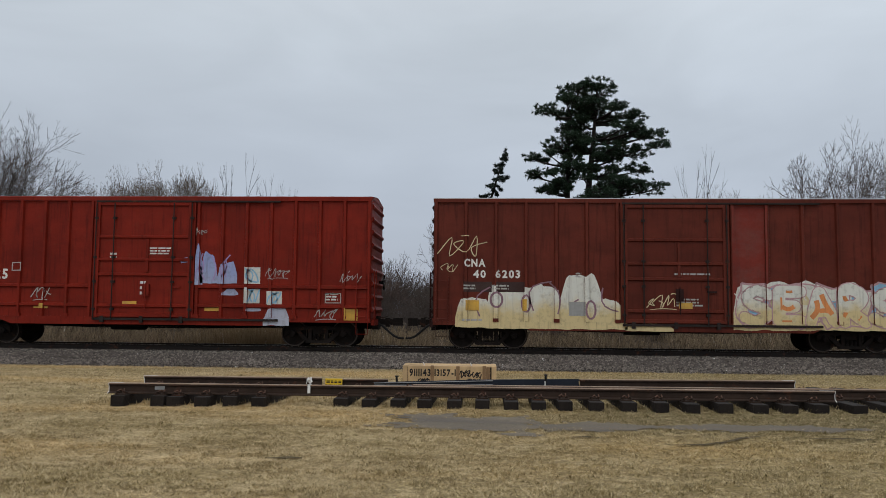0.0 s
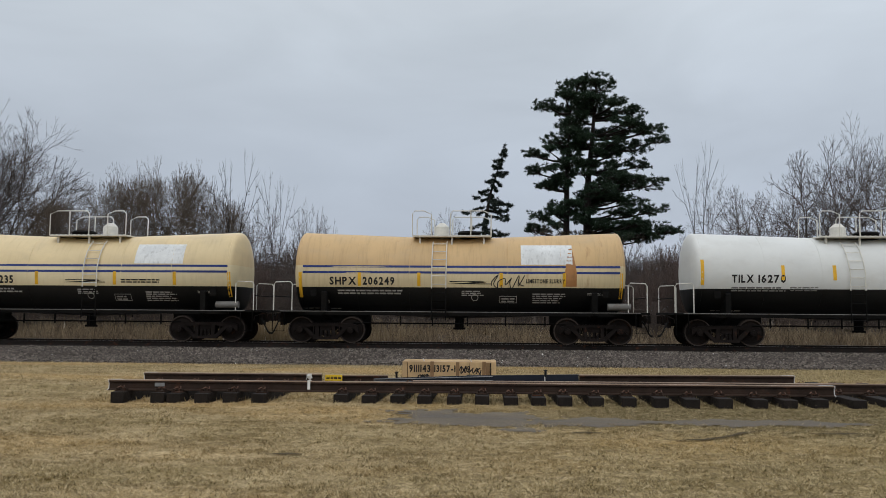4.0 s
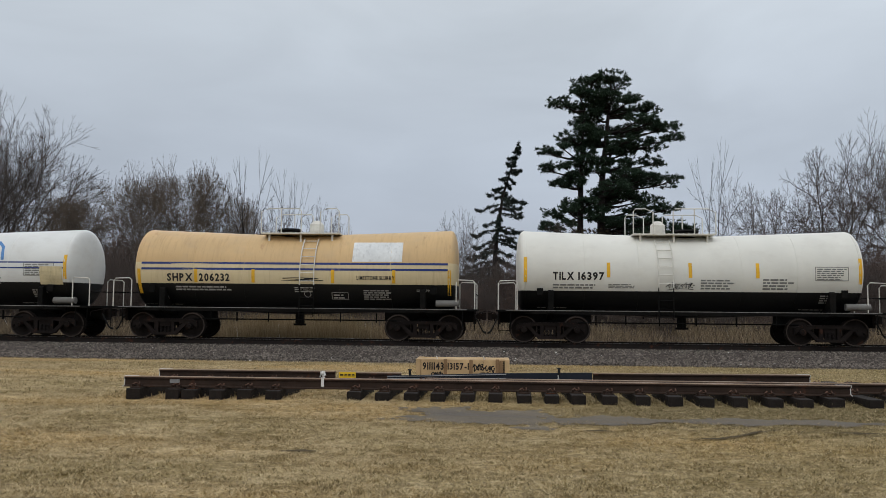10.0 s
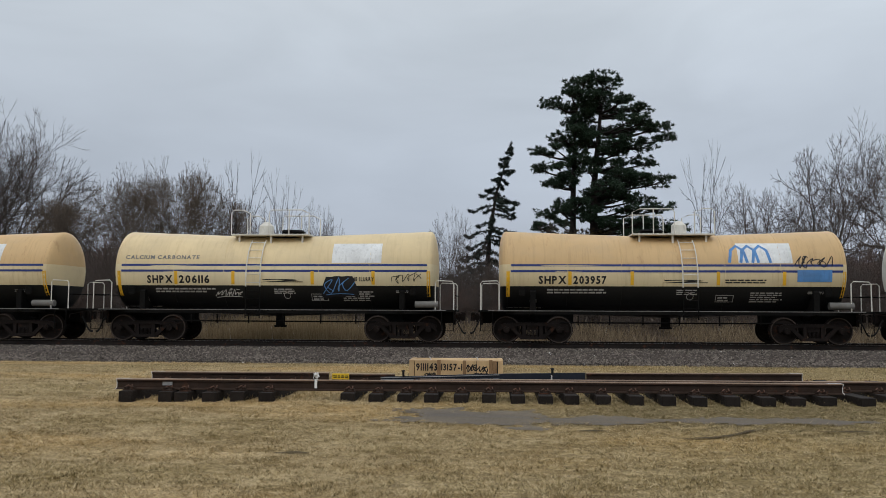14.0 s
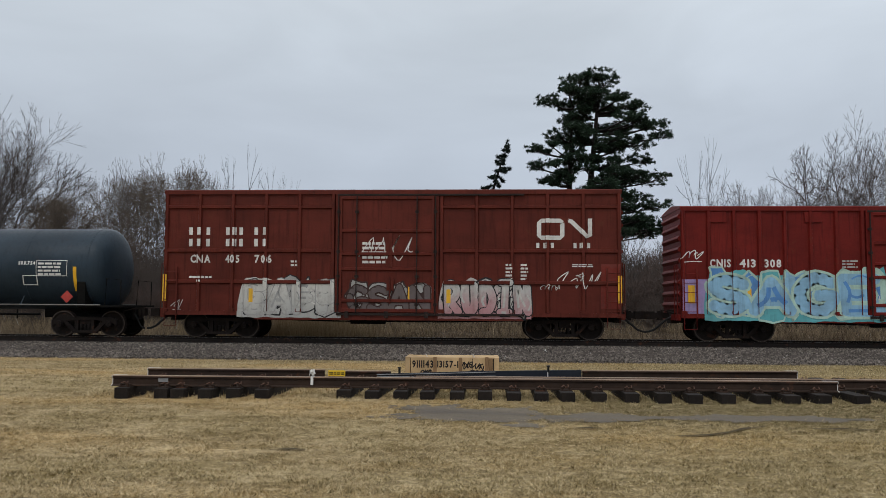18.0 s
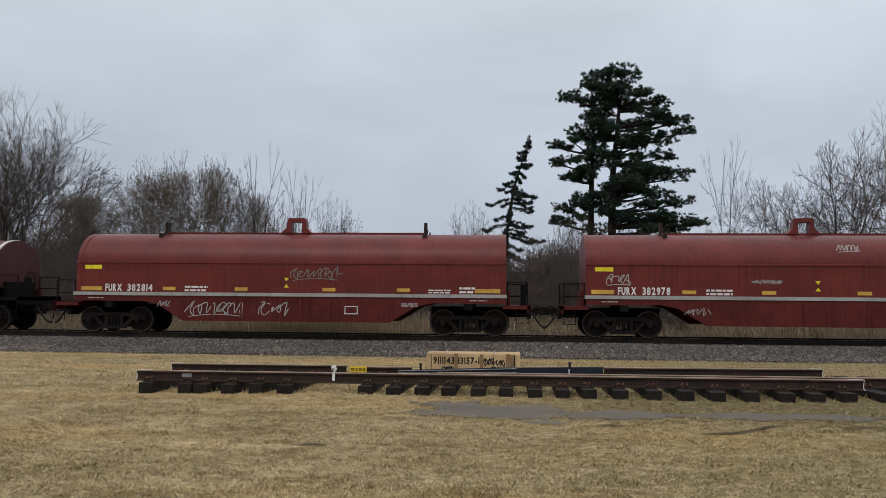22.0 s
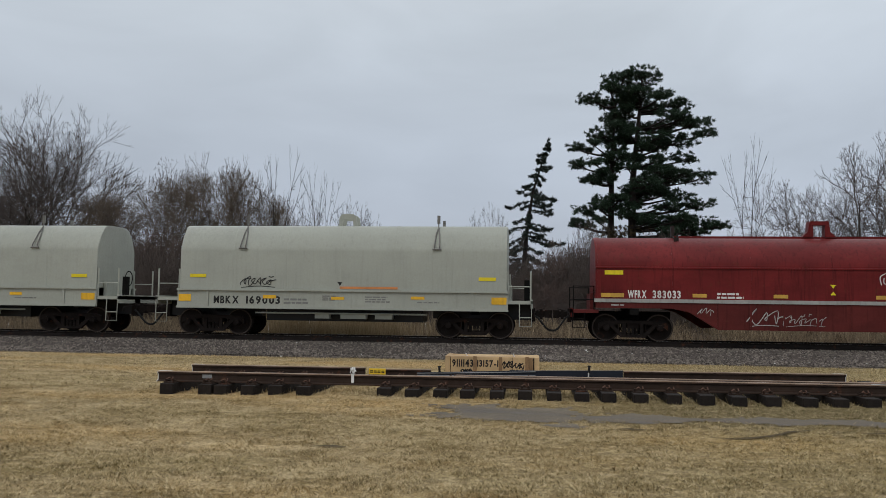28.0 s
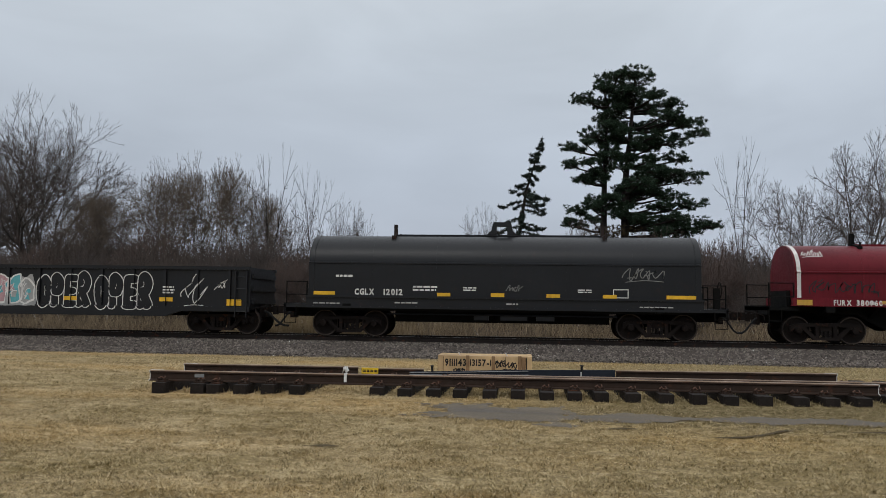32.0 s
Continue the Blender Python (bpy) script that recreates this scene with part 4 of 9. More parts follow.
# ---- lettering: glyphs of the built-in font, laid flat and then bent onto the cars ----
GLYPH_TEXT = "ABCDEFGHIJKLMNOPQRSTUVWXYZ0123456789-."
GLYPHS = {}
makers = []
for ch in GLYPH_TEXT:
    cu = bpy.data.curves.new("glyph", "FONT")
    cu.body, cu.size, cu.resolution_u, cu.offset = ch, 1.0, 2, 0.036
    makers.append((ch, new("glyph", cu)))
dg = bpy.context.evaluated_depsgraph_get()
dg.update()
for ch, ob in makers:
    me = ob.evaluated_get(dg).to_mesh()
    vs = [(v.co.x, v.co.y) for v in me.vertices]
    GLYPHS[ch] = (vs, [tuple(p.vertices) for p in me.polygons], min(v[0] for v in vs), max(v[0] for v in vs))
    ob.evaluated_get(dg).to_mesh_clear()
for ch, ob in makers:
    cu = ob.data
    bpy.data.objects.remove(ob)
    bpy.data.curves.remove(cu)


def text_bm(bm, words, h, x, z, width=None):
    """Adds the words with cap height h, their lower left corner at (x, z) of the side; width sets how far they run."""
    k = h / 0.70
    cursor, placed = 0.0, []
    for ch in words:
        if ch == " ":
            cursor += 0.32
            continue
        vs, fs, a, b = GLYPHS[ch]
        placed.append((cursor - a, vs, fs))
        cursor += b - a + 0.13
    sx = (width / (cursor - 0.13)) if width else k
    for at, vs, fs in placed:
        made = [bm.verts.new((x + (at + p) * sx, 0, z + q * k)) for p, q in vs]
        for f in fs:
            try:
                bm.faces.new([made[i] for i in f])
            except ValueError:
                pass
    return bm


def quad(bm, x0, x1, z0, z1):
    bm.faces.new([bm.verts.new((x, 0, z)) for x, z in ((x0, z0), (x1, z0), (x1, z1), (x0, z1))])
    return bm


def bars(bm, x, z, w, h, rows, rnd, gap=0.55):
    """Lines of print too small to read: short bars in rows."""
    lh = h / rows
    for r in range(rows):
        at = x
        zz = z + h - (r + 1) * lh
        end = x + w * rnd.uniform(0.75, 1.0)
        while at < end:
            ln = rnd.uniform(0.08, 0.26)
            quad(bm, at, min(at + ln, end), zz, zz + lh * gap)
            at += ln + 0.035
    return bm


def frame_lines(bm, x0, x1, z0, z1, t=0.018):
    quad(bm, x0, x1, z0, z0 + t), quad(bm, x0, x1, z1 - t, z1)
    quad(bm, x0, x0 + t, z0 + t, z1 - t), quad(bm, x1 - t, x1, z0 + t, z1 - t)
    return bm


def conform(bm, side, eps):
    """Bends a flat drawing onto a car's side. side = (cuts along x, cuts along z, depth of a face at x, z, bend or step)."""
    xs, zs, depth, step = side
    for f in bm.faces[:]:
        if len(f.verts) > 4:
            bmesh.ops.triangulate(bm, faces=[f])
    x0 = min(v.co.x for v in bm.verts) if bm.verts else 0
    x1 = max(v.co.x for v in bm.verts) if bm.verts else 0
    z0 = min(v.co.z for v in bm.verts) if bm.verts else 0
    z1 = max(v.co.z for v in bm.verts) if bm.verts else 0
    for x in xs:
        if x0 < x < x1:
            bmesh.ops.bisect_plane(bm, geom=bm.verts[:] + bm.edges[:] + bm.faces[:], plane_co=(x, 0, 0), plane_no=(1, 0, 0))
    for z in zs:
        if z0 < z < z1:
            bmesh.ops.bisect_plane(bm, geom=bm.verts[:] + bm.edges[:] + bm.faces[:], plane_co=(0, 0, z), plane_no=(0, 0, 1))
    if step:
        bmesh.ops.split_edges(bm, edges=bm.edges[:])
        for f in bm.faces:
            c = f.calc_center_median()
            y = depth(c.x, c.z) - eps
            for v in f.verts:
                v.co.y += y
    else:
        for v in bm.verts:
            v.co.y += depth(v.co.x, v.co.z) - eps
    return bm


def decal(name, bm, material, parent, side, eps=0.005, label=""):
    if not bm.verts:
        bm.free()
        return None
    conform(bm, side, eps)
    ob = part(name, bm, material, parent, label, shade=False)
    if name in ("stencil_print", "letter_fill", "highlight", "outline", "graffiti", "scrawl", "reflector_tape", "balance_mark"):
        ob["kind"] = "stuff"
    return ob


# ---- sprayed paint ----
def ribbon(bm, pts, w, lift=0.0):
    n = len(pts)
    left, right = [], []
    for i, (x, z) in enumerate(pts):
        a, b = pts[max(i - 1, 0)], pts[min(i + 1, n - 1)]
        dx, dz = b[0] - a[0], b[1] - a[1]
        d = math.hypot(dx, dz) or 1
        left.append(bm.verts.new((x - dz / d * w / 2, -lift, z + dx / d * w / 2)))
        right.append(bm.verts.new((x + dz / d * w / 2, -lift, z - dx / d * w / 2)))
    for i in range(n - 1):
        bm.faces.new((left[i], right[i], right[i + 1], left[i + 1]))


def glide_through(pts, n=4):
    """A smooth line through the points."""
    out = []
    q = [pts[0]] + list(pts) + [pts[-1]]
    for i in range(1, len(q) - 2):
        for k in range(n):
            t = k / n
            out.append(tuple(0.5 * (2 * q[i][c] + (q[i + 1][c] - q[i - 1][c]) * t + (2 * q[i - 1][c] - 5 * q[i][c] + 4 * q[i + 1][c] - q[i + 2][c]) * t * t + (3 * q[i][c] - q[i - 1][c] - 3 * q[i + 1][c] + q[i + 2][c]) * t ** 3) for c in (0, 1)))
    return out + [tuple(pts[-1])]


def tag_scrawl(bm, x0, x1, z0, z1, seed, w=0.03):
    """A quick unreadable scrawl: one looping line, a few crossing strokes and an underline."""
    rnd = random.Random(seed)
    h = z1 - z0
    n = max(5, int((x1 - x0) / (h * 0.22)))
    pts = []
    for i in range(n + 1):
        x = x0 + (x1 - x0) * i / n
        up = i % 2
        z = z0 + h * (rnd.uniform(0.62, 1.0) if up else rnd.uniform(0.0, 0.32))
        pts.append((x + rnd.gauss(0, 0.05) * h + (0.16 if up else -0.12) * h, z))
        if rnd.random() < 0.4:
            pts.append((x + rnd.uniform(-0.3, 0.05) * h, z0 + h * rnd.uniform(0.35, 0.6)))
    ribbon(bm, glide_through(pts), w)
    for k in range(max(1, n // 4)):
        x, z = rnd.uniform(x0, x1), rnd.uniform(z0 + 0.2 * h, z1)
        ribbon(bm, bow((x, z), (x + rnd.uniform(0.15, 0.5) * h, z + rnd.uniform(-0.5, 0.3) * h), rnd.uniform(-0.5, 0.5)), w, 0.0004)
    if rnd.random() < 0.5:
        ribbon(bm, bow((x0, z0 - 0.03), (x1, z0 - 0.01), 0.04), w * 0.8)


def blob(bm, x0, x1, z0, z1, rnd, bumps=None, foot=True, lift=0.0, dome=False):
    """A cloud-edged patch of paint with a nearly flat foot."""
    n = bumps or max(10, int((x1 - x0) / 0.09))
    seed = rnd.uniform(0, 90)
    tops, feet = [], []
    for i in range(n + 1):
        x = x0 + (x1 - x0) * i / n
        edge = min(x - x0, x1 - x)
        e = min(1.0, (4.0 * min(i, n - i) / n + 0.12) ** 0.5) if dome else min(1.0, 0.35 + edge / 0.22)
        w = noise.noise((x * 1.3, seed, 0)) * 0.22 + noise.noise((x * 4.5, seed, 3)) * 0.10
        tops.append(bm.verts.new((x, -lift, z0 + (z1 - z0) * e * (0.86 + w))))
        feet.append(bm.verts.new((x, -lift, z0 + (0.02 if foot else 0.1) * noise.noise((x * 3, seed, 7)) * 2)))
    for i in range(n):
        bm.faces.new((tops[i], feet[i], feet[i + 1], tops[i + 1]))


def bow(a, b, sag, n=5):
    """A curved stroke from a to b, bulging to one side by sag."""
    dx, dz = b[0] - a[0], b[1] - a[1]
    return [(a[0] + dx * t - dz * sag * math.sin(math.pi * t), a[1] + dz * t + dx * sag * math.sin(math.pi * t)) for t in [k / n for k in range(n + 1)]]


def shard(rnd):
    """The outline of one crowded, angular sprayed shape in a unit square; it stands for no letter."""
    n = rnd.randint(7, 11)
    turn = rnd.uniform(0, 1)
    out = []
    for k in range(n):
        a = math.tau * (k + turn + rnd.uniform(-0.25, 0.25)) / n
        c, s = math.cos(a), math.sin(a)
        r = rnd.choice((0.98, 1.0, 1.06, 0.72, 0.95)) / max(abs(c), abs(s))
        out.append((0.5 + 0.5 * r * c * rnd.uniform(0.9, 1.05), 0.5 + 0.5 * min(r * s, 1.1) * rnd.uniform(0.92, 1.04)))
    return out


def graffiti(parent, side, x0, x1, z0, z1, seed, n, ground_mat, fills, line_mat, thick=0.26, label="spray-painted graffiti piece"):
    """A painted piece: a cloudy ground, crowded block letters with outlines, inner panels and highlights."""
    rnd = random.Random(seed)
    g = None
    if ground_mat:
        bm = BM()
        blob(bm, x0 - 0.15, x1 + 0.15, z0 - 0.05, z1 + 0.12, rnd)
        g = decal("graffiti", bm, ground_mat, parent, side, 0.004, label)
    holder = g or parent
    cw, h = (x1 - x0) / n, z1 - z0
    line, shine = BM(), BM()
    fill = [BM() for f in fills]
    wide = 0.045 + 0.05 * min(thick, 0.35)
    for i in range(n):
        k = rnd.randrange(len(fills))
        lean, rise, fat = rnd.uniform(-0.15, 0.2), rnd.uniform(-0.04, 0.06) * h, rnd.uniform(1.1, 1.4)
        L = x0 + cw * (i + 0.5 - 0.5 * fat)
        at = lambda u, w: (L + cw * fat * (u + lean * (w - 0.5)), z0 + 0.03 + max(0, rise) + (h - 0.06 + min(0, rise)) * w)
        poly = [at(u + rnd.gauss(0, 0.045), w + rnd.gauss(0, 0.035)) for u, w in shard(rnd)]
        lift = 0.00012 * i
        fill[k].faces.new([fill[k].verts.new((x, -lift, z)) for x, z in poly])
        loop = poly + [poly[0]]
        for a, b in zip(loop, loop[1:]):
            ribbon(line, bow(a, b, rnd.gauss(0, 0.05), 3), wide * rnd.uniform(0.8, 1.3), lift)
        for q in range(rnd.randint(3, 6)):
            j = rnd.randrange(len(fills))
            u, w = rnd.uniform(0.12, 0.55), rnd.uniform(0.12, 0.6)
            p = [at(u + a, w + b) for a, b in ((0, 0), (rnd.uniform(0.18, 0.4), rnd.uniform(-0.06, 0.06)), (rnd.uniform(0.15, 0.35), rnd.uniform(0.16, 0.34)), (rnd.uniform(-0.06, 0.06), rnd.uniform(0.14, 0.3)))]
            if j != k:
                fill[j].faces.new([fill[j].verts.new((x, -0.0008 - 0.00005 * (6 * i + q), z)) for x, z in p])
            if rnd.random() < 0.7:
                ribbon(line, bow(p[0], p[2], rnd.uniform(-0.4, 0.4)), wide * 0.5, 0.0006 + lift)
        for q in range(rnd.randint(1, 3)):
            u, w = rnd.uniform(0.05, 0.9), rnd.uniform(0.1, 0.7)
            ribbon(shine, bow(at(u, w), at(u + rnd.uniform(-0.2, 0.2), w + rnd.uniform(0.08, 0.28)), rnd.uniform(-0.4, 0.4), 4), 0.026, lift)
    for f, m in zip(fill, fills):
        decal("letter_fill", f, m, holder, side, 0.0065)
    decal("outline", line, line_mat, holder, side, 0.0095)
    decal("highlight", shine, M_SPRAY_WHITE, holder, side, 0.0125)
    return g


STROKES = {
    "A": [[(0, 0), (0.5, 1), (1, 0)], [(0.25, 0.36), (0.75, 0.36)]],
    "B": [[(0.1, 0), (0.1, 1), (0.6, 0.98), (0.82, 0.76), (0.55, 0.53), (0.92, 0.28), (0.62, 0.02), (0.1, 0)], [(0.1, 0.53), (0.55, 0.53)]],
    "C": [[(0.95, 0.85), (0.55, 1), (0.1, 0.7), (0.1, 0.3), (0.55, 0), (0.95, 0.15)]],
    "D": [[(0.1, 0), (0.1, 1), (0.6, 0.95), (0.95, 0.5), (0.6, 0.05), (0.1, 0)]],
    "E": [[(0.95, 1), (0.1, 1), (0.1, 0), (0.95, 0)], [(0.1, 0.5), (0.75, 0.5)]],
    "F": [[(0.95, 1), (0.1, 1), (0.1, 0)], [(0.1, 0.52), (0.75, 0.52)]],
    "G": [[(0.95, 0.85), (0.5, 1), (0.08, 0.6), (0.2, 0.1), (0.7, 0), (0.95, 0.3), (0.95, 0.45), (0.6, 0.45)]],
    "I": [[(0.5, 0), (0.5, 1)], [(0.15, 1), (0.85, 1)], [(0.15, 0), (0.85, 0)]],
    "K": [[(0.1, 0), (0.1, 1)], [(0.9, 1), (0.2, 0.48), (0.95, 0)]],
    "L": [[(0.15, 1), (0.15, 0), (0.95, 0)]],
    "M": [[(0, 0), (0.1, 1), (0.5, 0.35), (0.9, 1), (1, 0)]],
    "N": [[(0.08, 0), (0.08, 1), (0.92, 0), (0.92, 1)]],
    "O": [[(0.5, 1), (0.12, 0.8), (0.05, 0.4), (0.3, 0.02), (0.7, 0.02), (0.95, 0.4), (0.88, 0.8), (0.5, 1)]],
    "P": [[(0.12, 0), (0.12, 1), (0.65, 0.98), (0.92, 0.74), (0.62, 0.46), (0.12, 0.46)]],
    "R": [[(0.1, 0), (0.1, 1), (0.65, 0.98), (0.88, 0.76), (0.6, 0.5), (0.2, 0.48), (0.95, 0)]],
    "S": [[(0.95, 0.86), (0.5, 1), (0.1, 0.8), (0.3, 0.56), (0.75, 0.44), (0.92, 0.2), (0.5, 0), (0.05, 0.14)]],
    "T": [[(0, 1), (1, 1)], [(0.5, 1), (0.45, 0)]],
    "U": [[(0.08, 1), (0.08, 0.3), (0.4, 0), (0.75, 0.1), (0.92, 0.4), (0.92, 1)]],
    "W": [[(0, 1), (0.25, 0), (0.5, 0.7), (0.75, 0), (1, 1)]],
    "Z": [[(0, 0.98), (0.95, 1), (0.08, 0.02), (1, 0)]],
}


def brush(bm, pts, w, lift):
    """A fat sprayed line with round ends and bends; each bit lies a hair above the last."""
    n = 0
    for (x0, z0), (x1, z1) in zip(pts, pts[1:]):
        d = math.hypot(x1 - x0, z1 - z0) or 1
        ox, oz = -(z1 - z0) / d * w / 2, (x1 - x0) / d * w / 2
        bm.faces.new([bm.verts.new((x, -lift - 0.00004 * n, z)) for x, z in ((x0 - ox, z0 - oz), (x1 - ox, z1 - oz), (x1 + ox, z1 + oz), (x0 + ox, z0 + oz))])
        n += 1
    for x, z in pts:
        bm.faces.new([bm.verts.new((x + w / 2 * math.cos(a * math.tau / 9), -lift - 0.00004 * n, z + w / 2 * math.sin(a * math.tau / 9))) for a in range(9)])
        n += 1


def throw_up(car, side, words, x0, x1, z0, z1, fill, edge, fat=0.3, rim=0.06, seed=0, eps=0.010, label="fat sprayed letters with an outline", shadow=None, core=None):
    """Crowded sprayed letters: each has a rim that overlaps its neighbour, and leans and swells on its own."""
    rnd = random.Random(seed)
    cw = (x1 - x0) / len(words)
    holder = None
    for i, ch in enumerate(words):
        lean, up, big = rnd.uniform(-0.14, 0.14), rnd.uniform(-0.05, 0.05), rnd.uniform(0.98, 1.12)
        f = fat * rnd.uniform(0.9, 1.1)
        a, b = x0 + cw * i + f / 2 - 0.06 * cw, x0 + cw * (i + 1) - f / 2 + 0.06 * cw
        lo, hi = z0 + f / 2 + rim, z1 - f / 2 - rim + up * (z1 - z0)
        lines = [[(a + (b - a) * (u + lean * (w - 0.5)), lo + (hi - lo) * w * big ** 0.5) for u, w in line] for line in STROKES[ch]]
        lift = 0.0012 * i
        outer, inner = BM(), BM()
        for q, line in enumerate(lines):
            soft = glide_through(line, 2) if ch in "BCDGOPRSU" else line
            brush(outer, soft, f + 2 * rim, lift + 0.0002 * q)
            brush(inner, soft, f, lift + 0.0006 + 0.0002 * q)
        if shadow and i == 0:
            bm = BM()
            blob(bm, x0 - 0.15, x1 + 0.12, z0 - 0.02, z1 + 0.06, rnd)
            decal("graffiti", bm, shadow, car, side, eps - 0.004, "sprayed ground behind the letters")
        o = decal("graffiti", outer, edge, car, side, eps, label)
        decal("letter_fill", inner, fill, o, side, eps)
        if core:
            bm = BM()
            for q, line in enumerate(lines):
                for (xa, za), (xb, zb) in zip(line, line[1:]):
                    a, b = rnd.uniform(0.05, 0.3), rnd.uniform(0.6, 0.95)
                    off = rnd.uniform(-0.22, 0.22) * f
                    ribbon(bm, bow((xa + (xb - xa) * a + off, za + (zb - za) * a), (xa + (xb - xa) * b + off, za + (zb - za) * b), rnd.uniform(-0.25, 0.25)), f * rnd.uniform(0.12, 0.42), lift + 0.0011 + 0.00006 * q)
            decal("highlight", bm, core, o, side, eps)


def paint_mat(name, col, rough=0.6, dirt=0.35):
    return surface(name, col, rough, var=0.14, scale=1.6, grain=12, streak=0.25, dirt=dirt, bump=0.05)


def fade_mat(name, low, high, z0, z1):
    """Sprayed paint that runs from one colour at the foot to another at the top."""
    m, nt, bsdf = node_mat(name)
    g = Nodes(nt)
    v = g.coords(False)
    sep = g.n("ShaderNodeSeparateXYZ")
    g.link(v, sep.inputs[0])
    wob = g.noise(v, 1.7, 5, 0.6)
    up = g.math("ADD", sep.outputs["Z"], g.span(wob, 0.3, 0.7, -0.25, 0.25))
    c = g.mix(g.span(up, z0, z1), low, high)
    c = g.mix(g.math("MULTIPLY", g.span(g.noise(v, 6.0, 7, 0.7), 0.52, 0.72), 0.45), c, (0.13, 0.10, 0.085))
    c = g.mix(g.math("MULTIPLY", g.span(g.noise(v, 2.2, 6, 0.6, (5, 5, 0.4)), 0.54, 0.74), 0.4), c, (0.10, 0.07, 0.06))
    g.link(c, bsdf.inputs["Base Color"])
    bsdf.inputs["Roughness"].default_value = 0.6
    bsdf.inputs["Specular IOR Level"].default_value = 0.3
    return m


M_LETTER = paint_mat("white_stencil", (0.72, 0.71, 0.68))
M_LETTER_DIM = paint_mat("worn_white_stencil", (0.42, 0.41, 0.39))
M_LETTER_BLACK = paint_mat("black_stencil", (0.016, 0.016, 0.016), dirt=0.1)
M_LETTER_GREY = paint_mat("grey_stencil", (0.20, 0.20, 0.19))
M_LETTER_YELLOW = paint_mat("yellow_stencil", (0.70, 0.47, 0.06))
M_REFLECT = paint_mat("yellow_reflector", (0.82, 0.46, 0.03), 0.35, 0.15)
M_REFLECT_OLD = paint_mat("faded_yellow_reflector", (0.62, 0.36, 0.06), 0.4, 0.5)
M_CAUTION = paint_mat("yellow_sticker", (0.78, 0.62, 0.02), 0.4, 0.1)
M_SPRAY_WHITE = paint_mat("white_spray", (0.72, 0.71, 0.68))
M_SPRAY_CREAM = paint_mat("cream_spray", (0.66, 0.56, 0.34))
M_SPRAY_GREY = paint_mat("grey_spray", (0.36, 0.36, 0.35))
M_SPRAY_BLACK = paint_mat("black_spray", (0.014, 0.015, 0.018), dirt=0.15)
M_SPRAY_BLUE = paint_mat("blue_spray", (0.10, 0.27, 0.58))
M_SPRAY_SKY = paint_mat("light_blue_spray", (0.26, 0.48, 0.66))
M_SPRAY_TEAL = paint_mat("teal_spray", (0.12, 0.42, 0.46))
M_SPRAY_MINT = paint_mat("mint_spray", (0.42, 0.60, 0.52))
M_SPRAY_ORANGE = paint_mat("orange_spray", (0.68, 0.25, 0.08))
M_SPRAY_YELLOW = paint_mat("yellow_spray", (0.66, 0.50, 0.16))
M_SPRAY_PINK = paint_mat("pink_spray", (0.50, 0.30, 0.32))
M_SPRAY_PURPLE = paint_mat("purple_spray", (0.27, 0.17, 0.42))
M_SPRAY_LILAC = paint_mat("lilac_spray", (0.36, 0.28, 0.52))
M_FADE_CREAM = fade_mat("cream_to_white_spray", (0.62, 0.50, 0.26), (0.66, 0.66, 0.60), 1.2, 1.75)
M_FADE_SKY = fade_mat("faded_blue_spray", (0.42, 0.44, 0.52), (0.27, 0.33, 0.58), 1.0, 3.0)
M_FADE_SILVER = fade_mat("silver_spray", (0.40, 0.40, 0.38), (0.62, 0.61, 0.57), 0.9, 2.0)
M_FADE_MINT = fade_mat("mint_to_orange_spray", (0.62, 0.20, 0.08), (0.10, 0.46, 0.26), 1.55, 1.85)
M_FADE_GREYGREEN = fade_mat("grey_green_spray", (0.36, 0.40, 0.37), (0.50, 0.54, 0.50), 0.9, 1.9)
M_FADE_PINK = fade_mat("pink_to_grey_spray", (0.45, 0.24, 0.25), (0.50, 0.49, 0.47), 1.0, 1.8)
M_SPRAY_MAUVE = paint_mat("mauve_spray", (0.27, 0.15, 0.19))
M_SPRAY_DUSK = paint_mat("grimy_grey_spray", (0.13, 0.105, 0.105))
M_SPRAY_OLIVE = paint_mat("olive_spray", (0.22, 0.24, 0.10))

# handwriting on the crate
bm = BM()
text_bm(bm, "9111143", 0.14, -0.83, 0.235, 0.44)
decal("handwriting", bm, M_INK, crate, ((), (), lambda x, z: -0.005, True), 0.003, "black marker handwriting")
bm = BM()
text_bm(bm, "13157-1", 0.13, -0.31, 0.24, 0.44)
decal("handwriting", bm, M_INK, crate, ((), (), lambda x, z: -0.005, True), 0.003, "black marker handwriting")
bm = BM()
tag_scrawl(bm, 0.21, 0.66, 0.20, 0.37, 5, 0.022)
tag_scrawl(bm, -0.62, -0.42, 0.10, 0.19, 6, 0.022)
tag_scrawl(bm, 0.36, 0.69, 0.09, 0.22, 7, 0.022)
decal("handwriting", bm, M_INK, crate, ((), (), lambda x, z: -0.005, True), 0.003)

